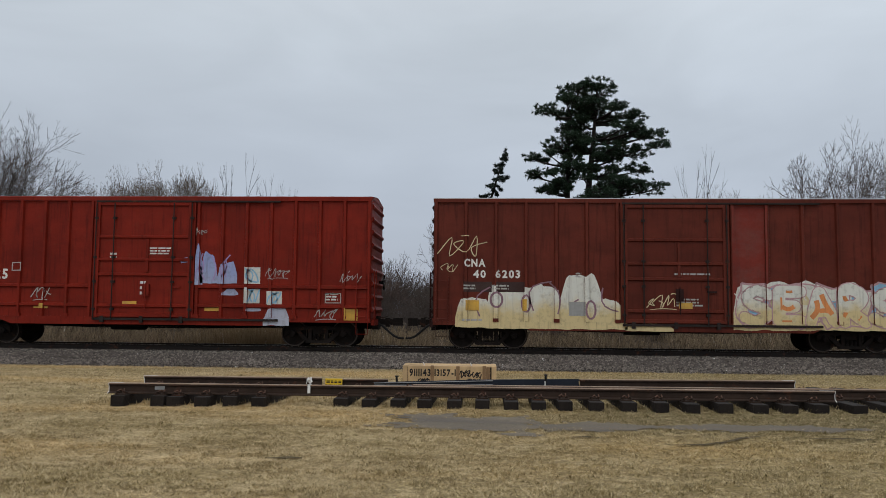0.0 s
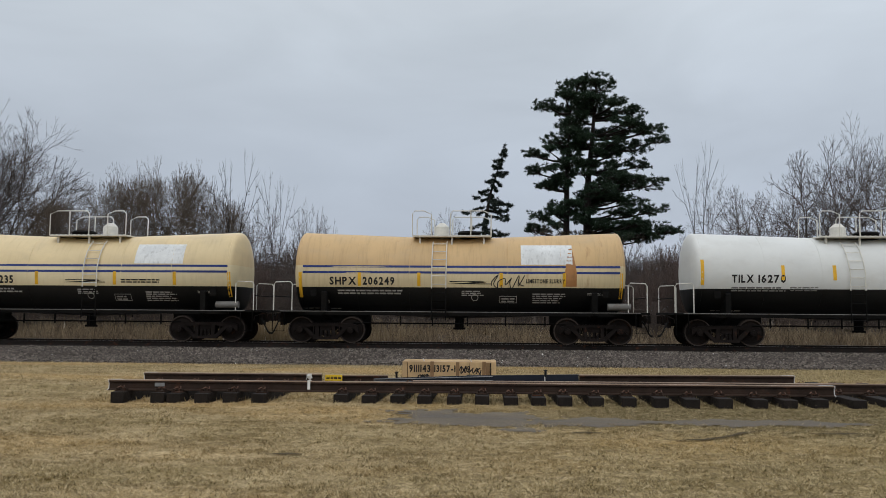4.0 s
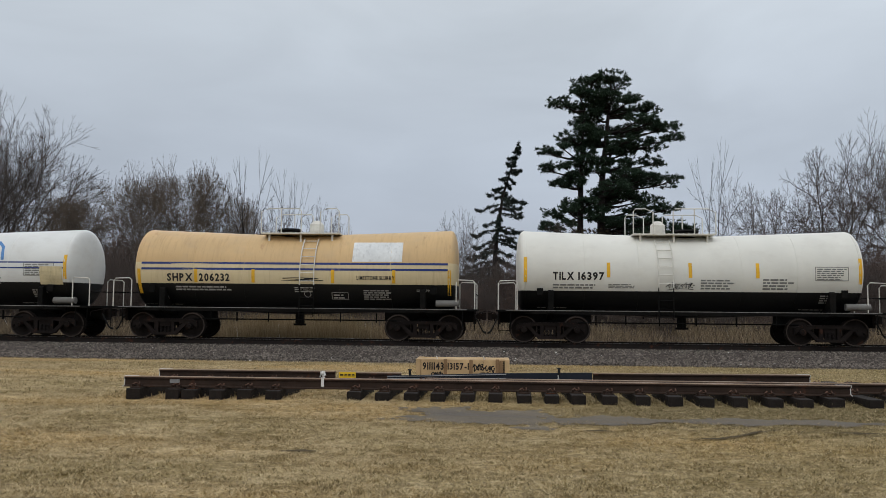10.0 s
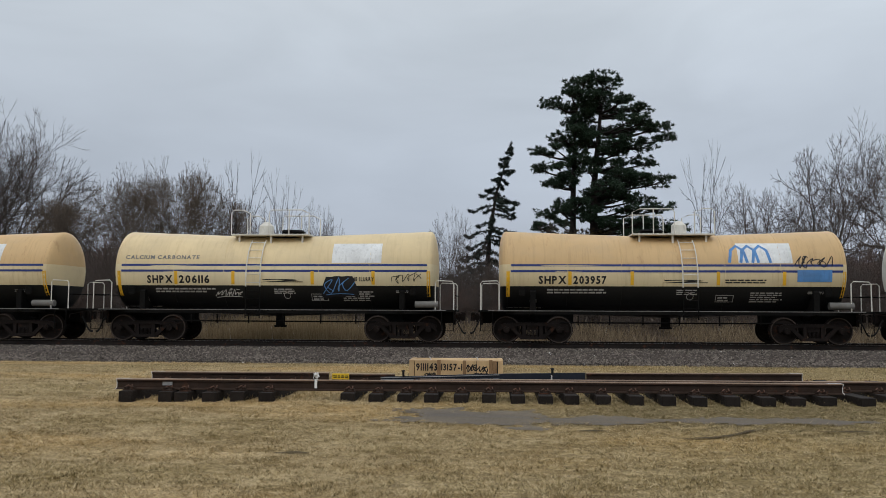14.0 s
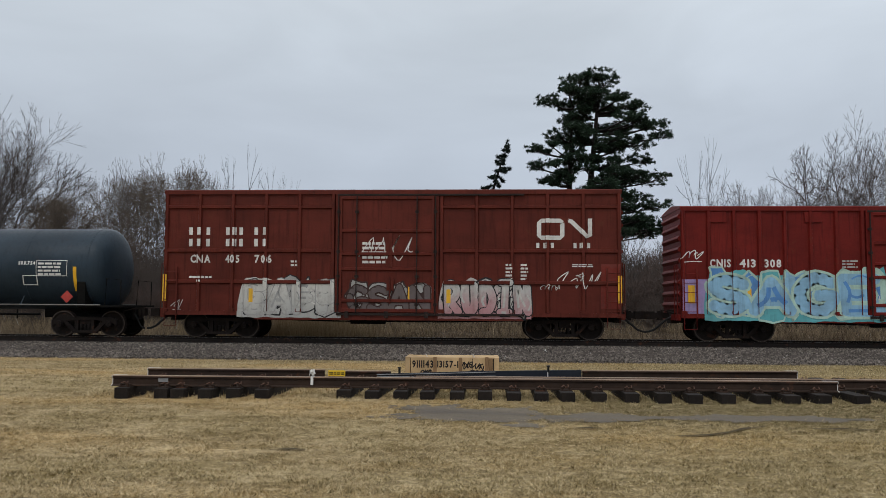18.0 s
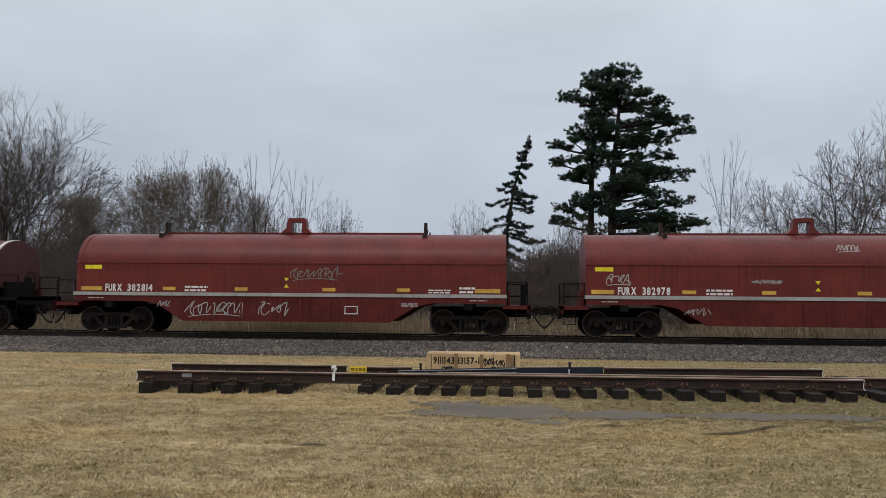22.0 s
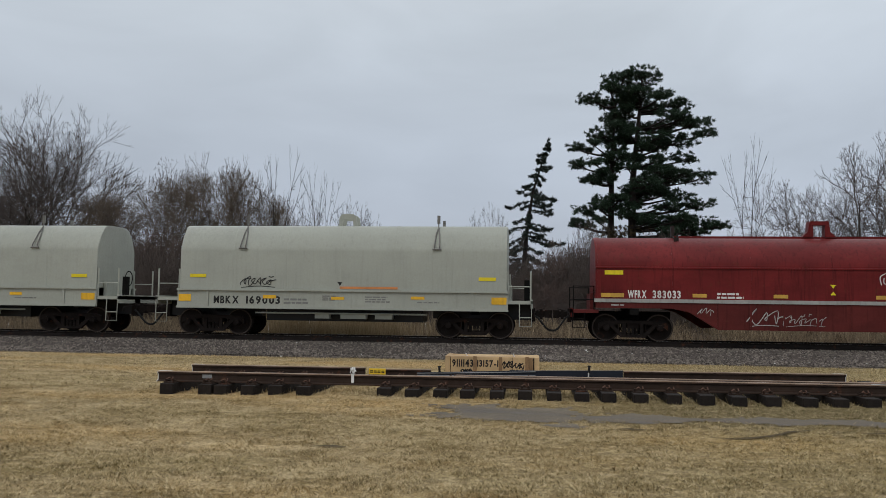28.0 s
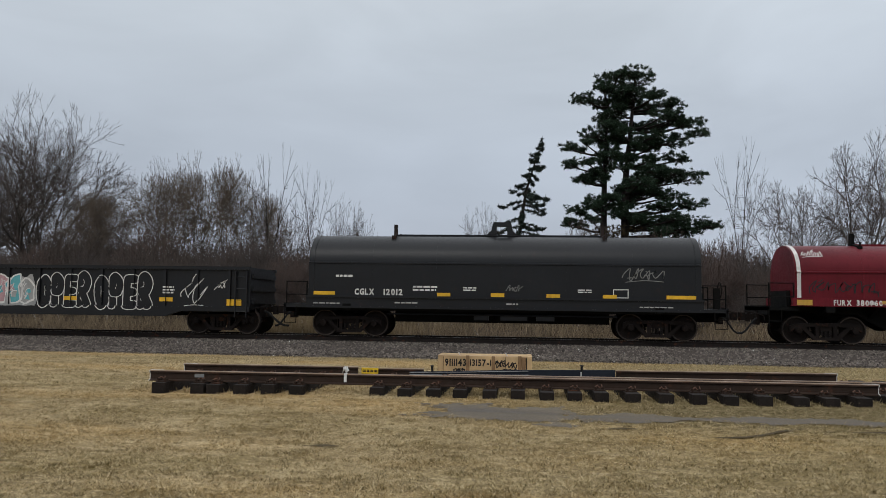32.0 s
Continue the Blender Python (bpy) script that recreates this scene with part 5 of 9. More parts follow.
# ---- the train: running gear ----
M_GEAR = surface("grimy_cast_steel", (0.012, 0.009, 0.008), 0.85, 0.0, var=0.35, scale=3, rust=0.35, dirt=0.45, dirt_col=(0.028, 0.019, 0.015), bump=0.4, spec=0.15)
M_WHEEL = surface("wheel_steel", (0.013, 0.0095, 0.008), 0.75, 0.0, var=0.3, scale=4, rust=0.3, bump=0.2, spec=0.15)
M_SPRING = surface("spring_steel", (0.016, 0.013, 0.012), 0.8, 0.0, var=0.3, scale=6, spec=0.15)
M_TREAD = surface("wheel_rim", (0.060, 0.046, 0.038), 0.6, 0.2, var=0.35, scale=5)
M_UNDER = surface("black_underframe", (0.005, 0.005, 0.0048), 0.85, var=0.3, scale=2, dirt=0.35, dirt_col=(0.022, 0.018, 0.015), bump=0.2, spec=0.12)
M_HOSE = surface("black_rubber_hose", (0.014, 0.014, 0.014), 0.8, var=0.2)
M_WHITE_RAIL = surface("white_handrail_paint", (0.66, 0.64, 0.58), 0.6, var=0.15, scale=3, rust=0.25)
M_GREY_RAIL = surface("grey_handrail_paint", (0.16, 0.155, 0.145), 0.6, var=0.2, scale=3, rust=0.4)
WHEEL_R = 0.457


def lathe_y(bm, prof, n=28):
    """A profile of (y, r) turned about the y axis."""
    rings = [[bm.verts.new((r * math.cos(k * math.tau / n), y, r * math.sin(k * math.tau / n))) for k in range(n)] for y, r in prof]
    for a, b in zip(rings, rings[1:]):
        for k in range(n):
            bm.faces.new((a[k], a[(k + 1) % n], b[(k + 1) % n], b[k]))
    bm.faces.new(rings[0])
    bm.faces.new(rings[-1][::-1])


def make_bogie():
    """A three-piece truck: bolster, cast side frames with springs, two wheelsets that turn."""
    bm = BM()
    box(bm, -0.19, 0.19, -1.02, 1.02, 0.44, 0.66)
    cyl(bm, (0, 0, 0.64), (0, 0, 0.80), 0.2, 16)
    bolster = part("bogie", bm, M_GEAR, None)
    bm = BM()
    top = [(-1.13, 0.38), (-1.13, 0.60), (-0.98, 0.66), (-0.45, 0.70), (0.45, 0.70), (0.98, 0.66), (1.13, 0.60), (1.13, 0.38), (0.98, 0.50), (0.80, 0.52), (0.40, 0.585), (-0.40, 0.585), (-0.80, 0.52), (-0.98, 0.50)]
    prism_y(bm, top, -0.07, 0.07)
    for s in (-1, 1):
        prism_y(bm, [(0.80 * s, 0.55), (0.66 * s, 0.57), (0.32 * s, 0.24), (0.42 * s, 0.15)][::s], -0.06, 0.06)
        prism_y(bm, [(0.22 * s, 0.20), (0.34 * s, 0.20), (0.34 * s, 0.62), (0.22 * s, 0.62)][::s], -0.065, 0.065)
    box(bm, -0.42, 0.42, -0.09, 0.09, 0.13, 0.22)
    sf = part("side_frame", bm, M_GEAR, bolster)
    sf.location = (0, -1.0, 0)
    bm = BM()
    for x in (-0.13, 0.0, 0.13):
        for z in range(7):
            lathe = 0.055
            cyl(bm, (x, 0, 0.225 + z * 0.032), (x, 0, 0.245 + z * 0.032), lathe, 8)
    sp = part("spring_nest", bm, M_SPRING, sf)
    sp["kind"] = "stuff"
    for x in (-0.875, 0.875):
        bm = BM()
        cyl(bm, (x, -0.02, WHEEL_R), (x, -0.17, WHEEL_R), 0.115, 14, 0.10)
        cyl(bm, (x, -0.17, WHEEL_R), (x, -0.195, WHEEL_R), 0.045, 8)
        box(bm, x - 0.15, x + 0.15, -0.08, 0.08, 0.50, 0.56)
        part("bearing_cap", bm, M_GEAR, sf)
    again(sf, bolster, pose(0, 1.0, 0, 0, 0, 180))
    bm = BM()
    prof = []
    for s in (-1, 1):
        w = [(0.815, 0.13), (0.815, 0.40), (0.835, 0.405), (0.835, WHEEL_R - 0.003), (0.725, WHEEL_R), (0.715, WHEEL_R + 0.025), (0.69, WHEEL_R + 0.022), (0.69, 0.40), (0.735, 0.38), (0.72, 0.16), (0.68, 0.13), (0.66, 0.09)]
        prof += [(y * s, r) for y, r in (w if s > 0 else [])] if s > 0 else [(-y, r) for y, r in w]
    left = [(-1.05, 0.075), (-0.86, 0.085), (-0.85, 0.13)] + [(-y, r) for y, r in [(0.815, 0.13), (0.80, 0.36), (0.835, 0.405), (0.835, WHEEL_R - 0.003), (0.725, WHEEL_R), (0.715, WHEEL_R + 0.025), (0.69, WHEEL_R + 0.022), (0.69, 0.40), (0.735, 0.38), (0.72, 0.16), (0.68, 0.13), (0.66, 0.09)]]
    lathe_y(bm, left + [(-y, r) for y, r in left[::-1]])
    ws = part("wheelset", bm, M_WHEEL, bolster)
    bm = BM()
    n = 32
    for k in range(n):
        a0, a1 = k * math.tau / n, (k + 1) * math.tau / n
        q = [(0.415 * math.cos(a0), 0.415 * math.sin(a0)), (0.415 * math.cos(a1), 0.415 * math.sin(a1)), (0.452 * math.cos(a1), 0.452 * math.sin(a1)), (0.452 * math.cos(a0), 0.452 * math.sin(a0))]
        bm.faces.new([bm.verts.new((x, -0.8385, z)) for x, z in q])
    part("worn_rim", bm, M_TREAD, ws, "bare worn steel wheel rim")
    ws.location = (-0.875, 0, WHEEL_R)
    again(ws, bolster, pose(0.875, 0, WHEEL_R))
    bm = BM()
    for s in (-1, 1):
        tube(bm, [(s * 0.36, -0.6, 0.40), (s * 0.36, 0.6, 0.40)], 0.04, 6)
        tube(bm, [(s * 0.30, 0, 0.42), (s * 0.22, 0.02, 0.62)], 0.03, 5)
    part("brake_beam", bm, M_GEAR, bolster)
    return bolster


BOGIE = make_bogie()
BOGIE.location = (0, -60, -5)   # pattern, put under the first car below
BOGIE_USED = []


def bogie(car, x):
    if not BOGIE_USED:
        BOGIE_USED.append(1)
        BOGIE.parent, BOGIE.location = car, (x, 0, 0)
        return BOGIE
    return again(BOGIE, car, pose(x, 0, 0))


# couplers and hoses
def make_coupler():
    bm = BM()
    box(bm, 0.0, 0.62, -0.085, 0.085, 0.77, 0.97)
    box(bm, -0.10, 0.10, -0.30, 0.30, 0.60, 1.08)
    box(bm, 0.30, 0.44, -0.12, 0.12, 0.70, 1.02)
    prism = [(0.55, -0.13), (0.74, -0.15), (0.86, -0.06), (0.84, 0.05), (0.74, 0.06), (0.76, 0.14), (0.55, 0.15)]
    a = [bm.verts.new((x, y, 0.74)) for x, y in prism]
    b = [bm.verts.new((x, y, 1.01)) for x, y in prism]
    for k in range(len(prism)):
        bm.faces.new((a[k], a[(k + 1) % len(prism)], b[(k + 1) % len(prism)], b[k]))
    bm.faces.new(a[::-1])
    bm.faces.new(b)
    return mesh_of("coupler", bm, M_GEAR)


def make_hose():
    bm = BM()
    tube(bm, [(0.05, -0.30, 0.82), (0.22, -0.33, 0.74), (0.42, -0.32, 0.55), (0.60, -0.30, 0.38), (0.76, -0.27, 0.31), (0.90, -0.22, 0.30)], 0.040, 7)
    return mesh_of("air_hose", bm, M_HOSE)


def make_lever():
    bm = BM()
    tube(bm, [(0.04, -1.25, 0.78), (0.05, -1.2, 0.92), (0.10, -0.7, 0.98), (0.22, -0.35, 1.02), (0.40, -0.1, 1.06)], 0.016, 5)
    return mesh_of("cut_lever", bm, M_GEAR)


ME_COUPLER, ME_HOSE, ME_LEVER = make_coupler(), make_hose(), make_lever()


def ends(car, half, gap=1.0):
    """Coupler, air hose and cut lever at both ends; gap: from the end sill to the meeting point."""
    for s in (-1, 1):
        for name, me in (("coupler", ME_COUPLER), ("air_hose", ME_HOSE), ("cut_lever", ME_LEVER)):
            o = new(name, me)
            o.parent = car
            if s > 0:
                o.location = (half, 0, 0)
            else:
                o.matrix_basis = Matrix.Translation((-half, 0, 0)) @ Matrix.Diagonal((-1, 1, 1, 1))
            if name != "cut_lever":
                o.scale.x *= gap / 0.86


def ladder(car, x0, x1, z0, z1, y, rungs, material, name="ladder", r=0.013):
    bm = BM()
    for x in (x0, x1):
        box(bm, x - 0.02, x + 0.02, y - 0.012, y + 0.05, z0, z1)
    lad = part(name, bm, material, car)
    bm = BM()
    tube(bm, [(x0, y, 0), (x1, y, 0)], r, 5)
    me = mesh_of("rung", bm, material)
    for k in range(rungs):
        o = new("rung", me)
        o.parent, o.location = lad, (0, 0, z0 + (z1 - z0) * (k + 0.5) / rungs)
    return lad


CARS = []
MEET = -3.6       # where the train crosses the middle of the view
LONGER = ((-21.0, 0.011), (-75.0, 0.016), (-260.0, 0.029), (-348.0, 0.021), (-700.0, 0.0175))


def drawn_out(x):
    """A place along the train, with each stretch of cars drawn out to its true length."""
    if x > MEET:
        return MEET + (x - MEET) * (1 + LONGER[0][1])
    at, out = MEET, MEET
    for end, k in LONGER:
        to = max(end, x)
        out += (to - at) * (1 + k)
        at = to
        if x >= end:
            break
    return out


def enlist(car, x_left, x_right, bogies):
    a, b = drawn_out(x_left), drawn_out(x_right)
    car.scale.x = (b - a) / (x_right - x_left)
    CARS.append((car, (a + b) / 2, bogies))


def reflectors(car, side, spots, material, name="reflector"):
    for x, z, w, h in spots:
        decal(name, quad(BM(), x - w / 2, x + w / 2, z, z + h), material, car, side, 0.007)


# ---- box cars ----
M_GRIME = surface("greasy_steel", (0.022, 0.014, 0.012), 0.75, 0.1, var=0.4, scale=3, rust=0.5, bump=0.3)


def boxcar(label, x_left, x_right, eave, sill, paint, posts, door, seed, deep=0.0, end_dark=None, roof_mat=None, panels=(), ladder_mat=None, boards=()):
    """A ribbed steel box car. posts: x of each side post; door: (x0, x1) of the sliding door; panels: z of level side stiffeners."""
    L = x_right - x_left
    h = L / 2
    Y, D = 1.42, 0.085
    rnd = random.Random(seed)
    end_mat = end_dark or paint
    car = thing("boxcar", label, "boxcar", "cars of the freight train")
    for s in (-1, 1):
        bm = BM()
        box(bm, -h, h, s * Y if s < 0 else Y - 0.03, s * Y + 0.03 if s < 0 else Y, sill + 0.10, eave - 0.06)
        part("side_sheet", bm, paint, car)
        bm = BM()
        y0, y1 = (-Y - 0.075, -Y) if s < 0 else (Y, Y + 0.075)
        box(bm, -h - 0.01, h + 0.01, y0, y1, eave - 0.13, eave)
        part("top_chord", bm, paint, car)
        bm = BM()
        y0, y1 = (-Y - 0.065, -Y + 0.05) if s < 0 else (Y - 0.05, Y + 0.065)
        prism_y(bm, [(-h, sill + 0.10), (-h + 2.9, sill + 0.10), (-h + 3.25, sill - deep), (h - 3.25, sill - deep), (h - 2.9, sill + 0.10), (h, sill + 0.10), (h, sill + 0.24), (-h, sill + 0.24)], y0, y1)
        part("side_sill", bm, paint, car)
    bm = BM()
    prism_x(bm, [(-Y - 0.06, eave), (-Y - 0.03, eave + 0.03), (0, eave + 0.17), (Y + 0.03, eave + 0.03), (Y + 0.06, eave), (Y, eave - 0.05), (-Y, eave - 0.05)], -h - 0.02, h + 0.02)
    roof = part("roof", bm, roof_mat or paint, car)
    bm = BM()
    prism_x(bm, [(-Y - 0.02, eave + 0.035), (0, eave + 0.20), (Y + 0.02, eave + 0.035), (0, eave + 0.15)], -0.05, 0.05)
    me = mesh_of("roof_rib", bm, roof_mat or paint)
    nr = 12
    for k in range(nr + 1):
        o = new("roof_rib", me)
        o.parent, o.location = roof, (-h + 0.08 + (L - 0.16) * k / nr, 0, 0)
    # hat-shaped side posts, shared by both sides
    bm = BM()
    prism = [(-0.075, 0), (-0.042, D), (0.042, D), (0.075, 0)]
    a = [bm.verts.new((x, -Y - y, sill + 0.235)) for x, y in prism]
    b = [bm.verts.new((x, -Y - y, eave - 0.125)) for x, y in prism]
    for k in range(4):
        bm.faces.new((a[k], a[(k + 1) % 4], b[(k + 1) % 4], b[k]))
    me = mesh_of("side_post", bm, paint)
    for x in posts:
        for s in (1, -1):
            o = new("side_post", me)
            o.parent = car
            o.matrix_basis = Matrix.Translation((x, 0, 0)) if s > 0 else pose(x, 0, 0, 0, 0, 180)
    xs = sorted([-h] + [v for p in posts for v in (p - 0.07, p + 0.07)] + [h])
    edges = sorted(posts)
    for z in panels:
        for a, b in zip(edges, edges[1:]):
            if b - a < 1.6 and not (a < door[1] and b > door[0]):
                bm = BM()
                prism_x(bm, [(-Y, z - 0.075), (-Y - 0.07, z - 0.04), (-Y - 0.07, z + 0.04), (-Y, z + 0.075)], a + 0.05, b - 0.05)
                part("stiffener", bm, paint, car)

    def depth(x, z):
        if door[0] < x < door[1]:
            return -Y - 0.085
        if z < sill + 0.24:
            return -Y - 0.068
        for p in posts:
            if abs(x - p) < 0.07:
                return -Y - D
        return -Y

    side = (sorted(set(xs + [door[0], door[1]])), (sill + 0.24,), depth, True)
    # sliding door with level ribs, tracks, bars and handles
    dx0, dx1 = door
    bm = BM()
    box(bm, dx0, dx1, -Y - 0.085, -Y - 0.03, sill + 0.22, eave - 0.20)
    dr = part("door", bm, paint, car)
    dz0, dz1 = sill + 0.22, eave - 0.20
    for k, f in enumerate((0.015, 0.10, 0.37, 0.50, 0.70, 0.985)):
        z = dz0 + (dz1 - dz0) * f
        bm = BM()
        t = 0.045 if k in (0, 5) else 0.035
        prism_x(bm, [(-Y - 0.085, z - t - 0.03), (-Y - 0.145, z - t), (-Y - 0.145, z + t), (-Y - 0.085, z + t + 0.03)], dx0 + 0.03, dx1 - 0.03)
        part("door_rib", bm, paint, dr)
    for x in (dx0 + 0.03, dx1 - 0.03):
        bm = BM()
        box(bm, x - 0.04, x + 0.04, -Y - 0.15, -Y - 0.085, dz0, dz1)
        part("door_stile", bm, paint, dr)
    bm = BM()
    xm = dx0 + (dx1 - dx0) * 0.54
    box(bm, xm - 0.05, xm + 0.05, -Y - 0.13, -Y - 0.085, dz0 + (dz1 - dz0) * 0.39, dz0 + (dz1 - dz0) * 0.68)
    part("door_stile", bm, paint, dr)
    bm = BM()
    box(bm, xm - 0.12, xm + 0.12, -Y - 0.17, -Y - 0.085, dz0 + 0.75, dz0 + 1.15)
    tube(bm, [(xm, -Y - 0.19, dz0 + 0.3), (xm, -Y - 0.19, dz0 + 1.2)], 0.022, 6)
    part("lock_box", bm, end_mat, dr)
    for f in (0.0, 0.18, 0.82, 1.0):
        x = dx0 + (dx1 - dx0) * f + (-0.05 if f == 0 else 0.05 if f == 1 else 0)
        bm = BM()
        tube(bm, [(x, -Y - 0.175, sill + 0.16), (x, -Y - 0.175, eave - 0.22)], 0.02, 6)
        for z in (sill + 0.5, sill + 1.45, sill + 2.3, eave - 0.75):
            box(bm, x - 0.06, x + 0.06, -Y - 0.18, -Y - 0.085, z - 0.04, z + 0.04)
        part("lock_rod", bm, M_GRIME, dr)
    for x in np.linspace(dx0 + 0.25, dx1 - 0.25, 3):
        bm = BM()
        box(bm, x - 0.06, x + 0.06, -Y - 0.16, -Y - 0.03, sill + 0.04, sill + 0.26)
        part("door_roller", bm, M_GRIME, dr)
    bm = BM()
    box(bm, dx1 - 0.62, dx1 - 0.30, -Y - 0.16, -Y - 0.12, sill + 1.25, sill + 1.31)
    part("door_handle", bm, end_mat, dr)
    for z0, z1 in ((sill + 0.12, sill + 0.20), (eave - 0.19, eave - 0.13)):
        bm = BM()
        box(bm, dx0 - 0.1, min(h - 0.3, dx1 + (dx1 - dx0) * 0.95), -Y - 0.13, -Y - 0.03, z0, z1)
        part("door_track", bm, M_GRIME, car)
    for x in (dx0 - 0.09, dx1 + 0.09):
        bm = BM()
        box(bm, x - 0.06, x + 0.06, -Y - 0.10, -Y, sill + 0.235, eave - 0.13)
        part("door_post", bm, paint, car)
    # gussets at the foot of the posts, placard boards, tack strips
    for x in posts[::2]:
        bm = BM()
        box(bm, x - 0.095, x + 0.095, -Y - 0.10, -Y, sill + 0.22, sill + 0.34)
        part("post_foot", bm, paint, car)
    for x in boards:
        bm = BM()
        box(bm, x - 0.28, x + 0.28, -Y - 0.05, -Y, eave - 0.52, eave - 0.17)
        part("placard_board", bm, paint, car)
    # corrugated ends with ladders and a brake wheel
    for s in (-1, 1):
        bm = BM()
        box(bm, min(s * h, s * (h - 0.04)), max(s * h, s * (h - 0.04)), -Y, Y, sill + 0.10, eave + 0.02)
        prism_x(bm, [(-Y, eave), (0, eave + 0.15), (Y, eave)], min(s * h, s * (h - 0.04)), max(s * h, s * (h - 0.04)))
        e = part("end_wall", bm, end_mat, car)
        nb = 9
        for k in range(nb):
            z = sill + 0.55 + (eave - sill - 0.85) * k / (nb - 1)
            bm = BM()
            r = [(0.0, -0.10), (0.05, -0.055), (0.075, 0.0), (0.05, 0.055), (0.0, 0.10)]
            a = [bm.verts.new((s * (h + x), -Y + 0.10, z + q)) for x, q in r]
            b = [bm.verts.new((s * (h + x), Y - 0.10, z + q)) for x, q in r]
            for i in range(4):
                bm.faces.new((a[i], a[i + 1], b[i + 1], b[i]))
            bm.faces.new(a)
            bm.faces.new(b[::-1])
            part("end_rib", bm, end_mat, e)
        bm = BM()
        box(bm, min(s * h, s * (h + 0.12)), max(s * h, s * (h + 0.12)), -Y + 0.1, Y - 0.1, sill + 0.02, sill + 0.22)
        part("end_sill", bm, end_mat, car)
        x = s * (h - 0.28)
        ladder(car, x - 0.21, x + 0.21, sill + 0.15, sill + 1.75, -Y - 0.10, 5, ladder_mat or paint)
        bm = BM()
        for y in (-Y + 0.1, -Y + 0.52):
            tube(bm, [(s * (h + 0.11), y, sill + 0.1), (s * (h + 0.11), y, sill + 1.9)], 0.016, 5)
        for k in range(5):
            z = sill + 0.3 + 0.36 * k
            tube(bm, [(s * (h + 0.11), -Y + 0.1, z), (s * (h + 0.11), -Y + 0.52, z)], 0.014, 5)
        part("end_ladder", bm, end_mat, car)
        bm = BM()
        tube(bm, [(x - 0.2, -Y - 0.05, sill + 0.1), (x - 0.2, -Y - 0.06, sill - 0.28), (x + 0.2, -Y - 0.06, sill - 0.28), (x + 0.2, -Y - 0.05, sill + 0.1)], 0.016, 5)
        part("step", bm, end_mat, car)
    bm = BM()
    for k in range(14):
        a0, a1 = k * math.tau / 14, (k + 1) * math.tau / 14
        tube(bm, [(h + 0.2, 0.55 + 0.28 * math.cos(a0), 2.3 + 0.28 * math.sin(a0)), (h + 0.2, 0.55 + 0.28 * math.cos(a1), 2.3 + 0.28 * math.sin(a1))], 0.014, 5)
    for k in range(4):
        tube(bm, [(h + 0.2, 0.55, 2.3), (h + 0.2, 0.55 + 0.28 * math.cos(k * 1.571), 2.3 + 0.28 * math.sin(k * 1.571))], 0.01, 4)
    box(bm, h + 0.02, h + 0.2, 0.5, 0.6, 2.25, 2.35)
    part("brake_wheel", bm, M_UNDER, car)
    # underframe
    bm = BM()
    box(bm, -h, h, -0.19, 0.19, 0.62, sill + 0.12)
    part("center_sill", bm, M_UNDER, car)
    for k in range(6):
        x = -h + 3.2 + (L - 6.4) * k / 5
        bm = BM()
        prism_x(bm, [(-Y, sill + 0.12), (-Y, sill + 0.0), (-0.2, 0.64), (0.2, 0.64), (Y, sill + 0.0), (Y, sill + 0.12)], x - 0.06, x + 0.06)
        part("cross_bearer", bm, M_UNDER, car)
    bm = BM()
    box(bm, -h, h, -Y, Y, sill + 0.10, sill + 0.16)
    part("floor", bm, M_UNDER, car)
    bm = BM()
    cyl(bm, (-1.4, -0.65, 0.70), (-0.2, -0.65, 0.70), 0.19, 12)
    part("air_reservoir", bm, M_UNDER, car)
    bm = BM()
    tube(bm, [(-h + 0.6, -0.42, 0.72), (-2, -0.46, 0.60), (2, -0.46, 0.60), (h - 0.6, -0.42, 0.72)], 0.022, 5)
    part("brake_pipe", bm, M_UNDER, car)
    ends(car, h + 0.02, 0.95)
    b = [bogie(car, -h + 1.85), bogie(car, h - 1.85)]
    enlist(car, x_left, x_right, b)
    return car, side, h


def even_posts(h, door, n_left, n_right):
    """Posts spread evenly from the corners to the door."""
    a = [-h + 0.08 + (door[0] - 0.25 + h - 0.08) * k / n_left for k in range(n_left + 1)]
    b = [door[1] + 0.25 + (h - 0.08 - door[1] - 0.25) * k / n_right for k in range(n_right + 1)]
    return a + b


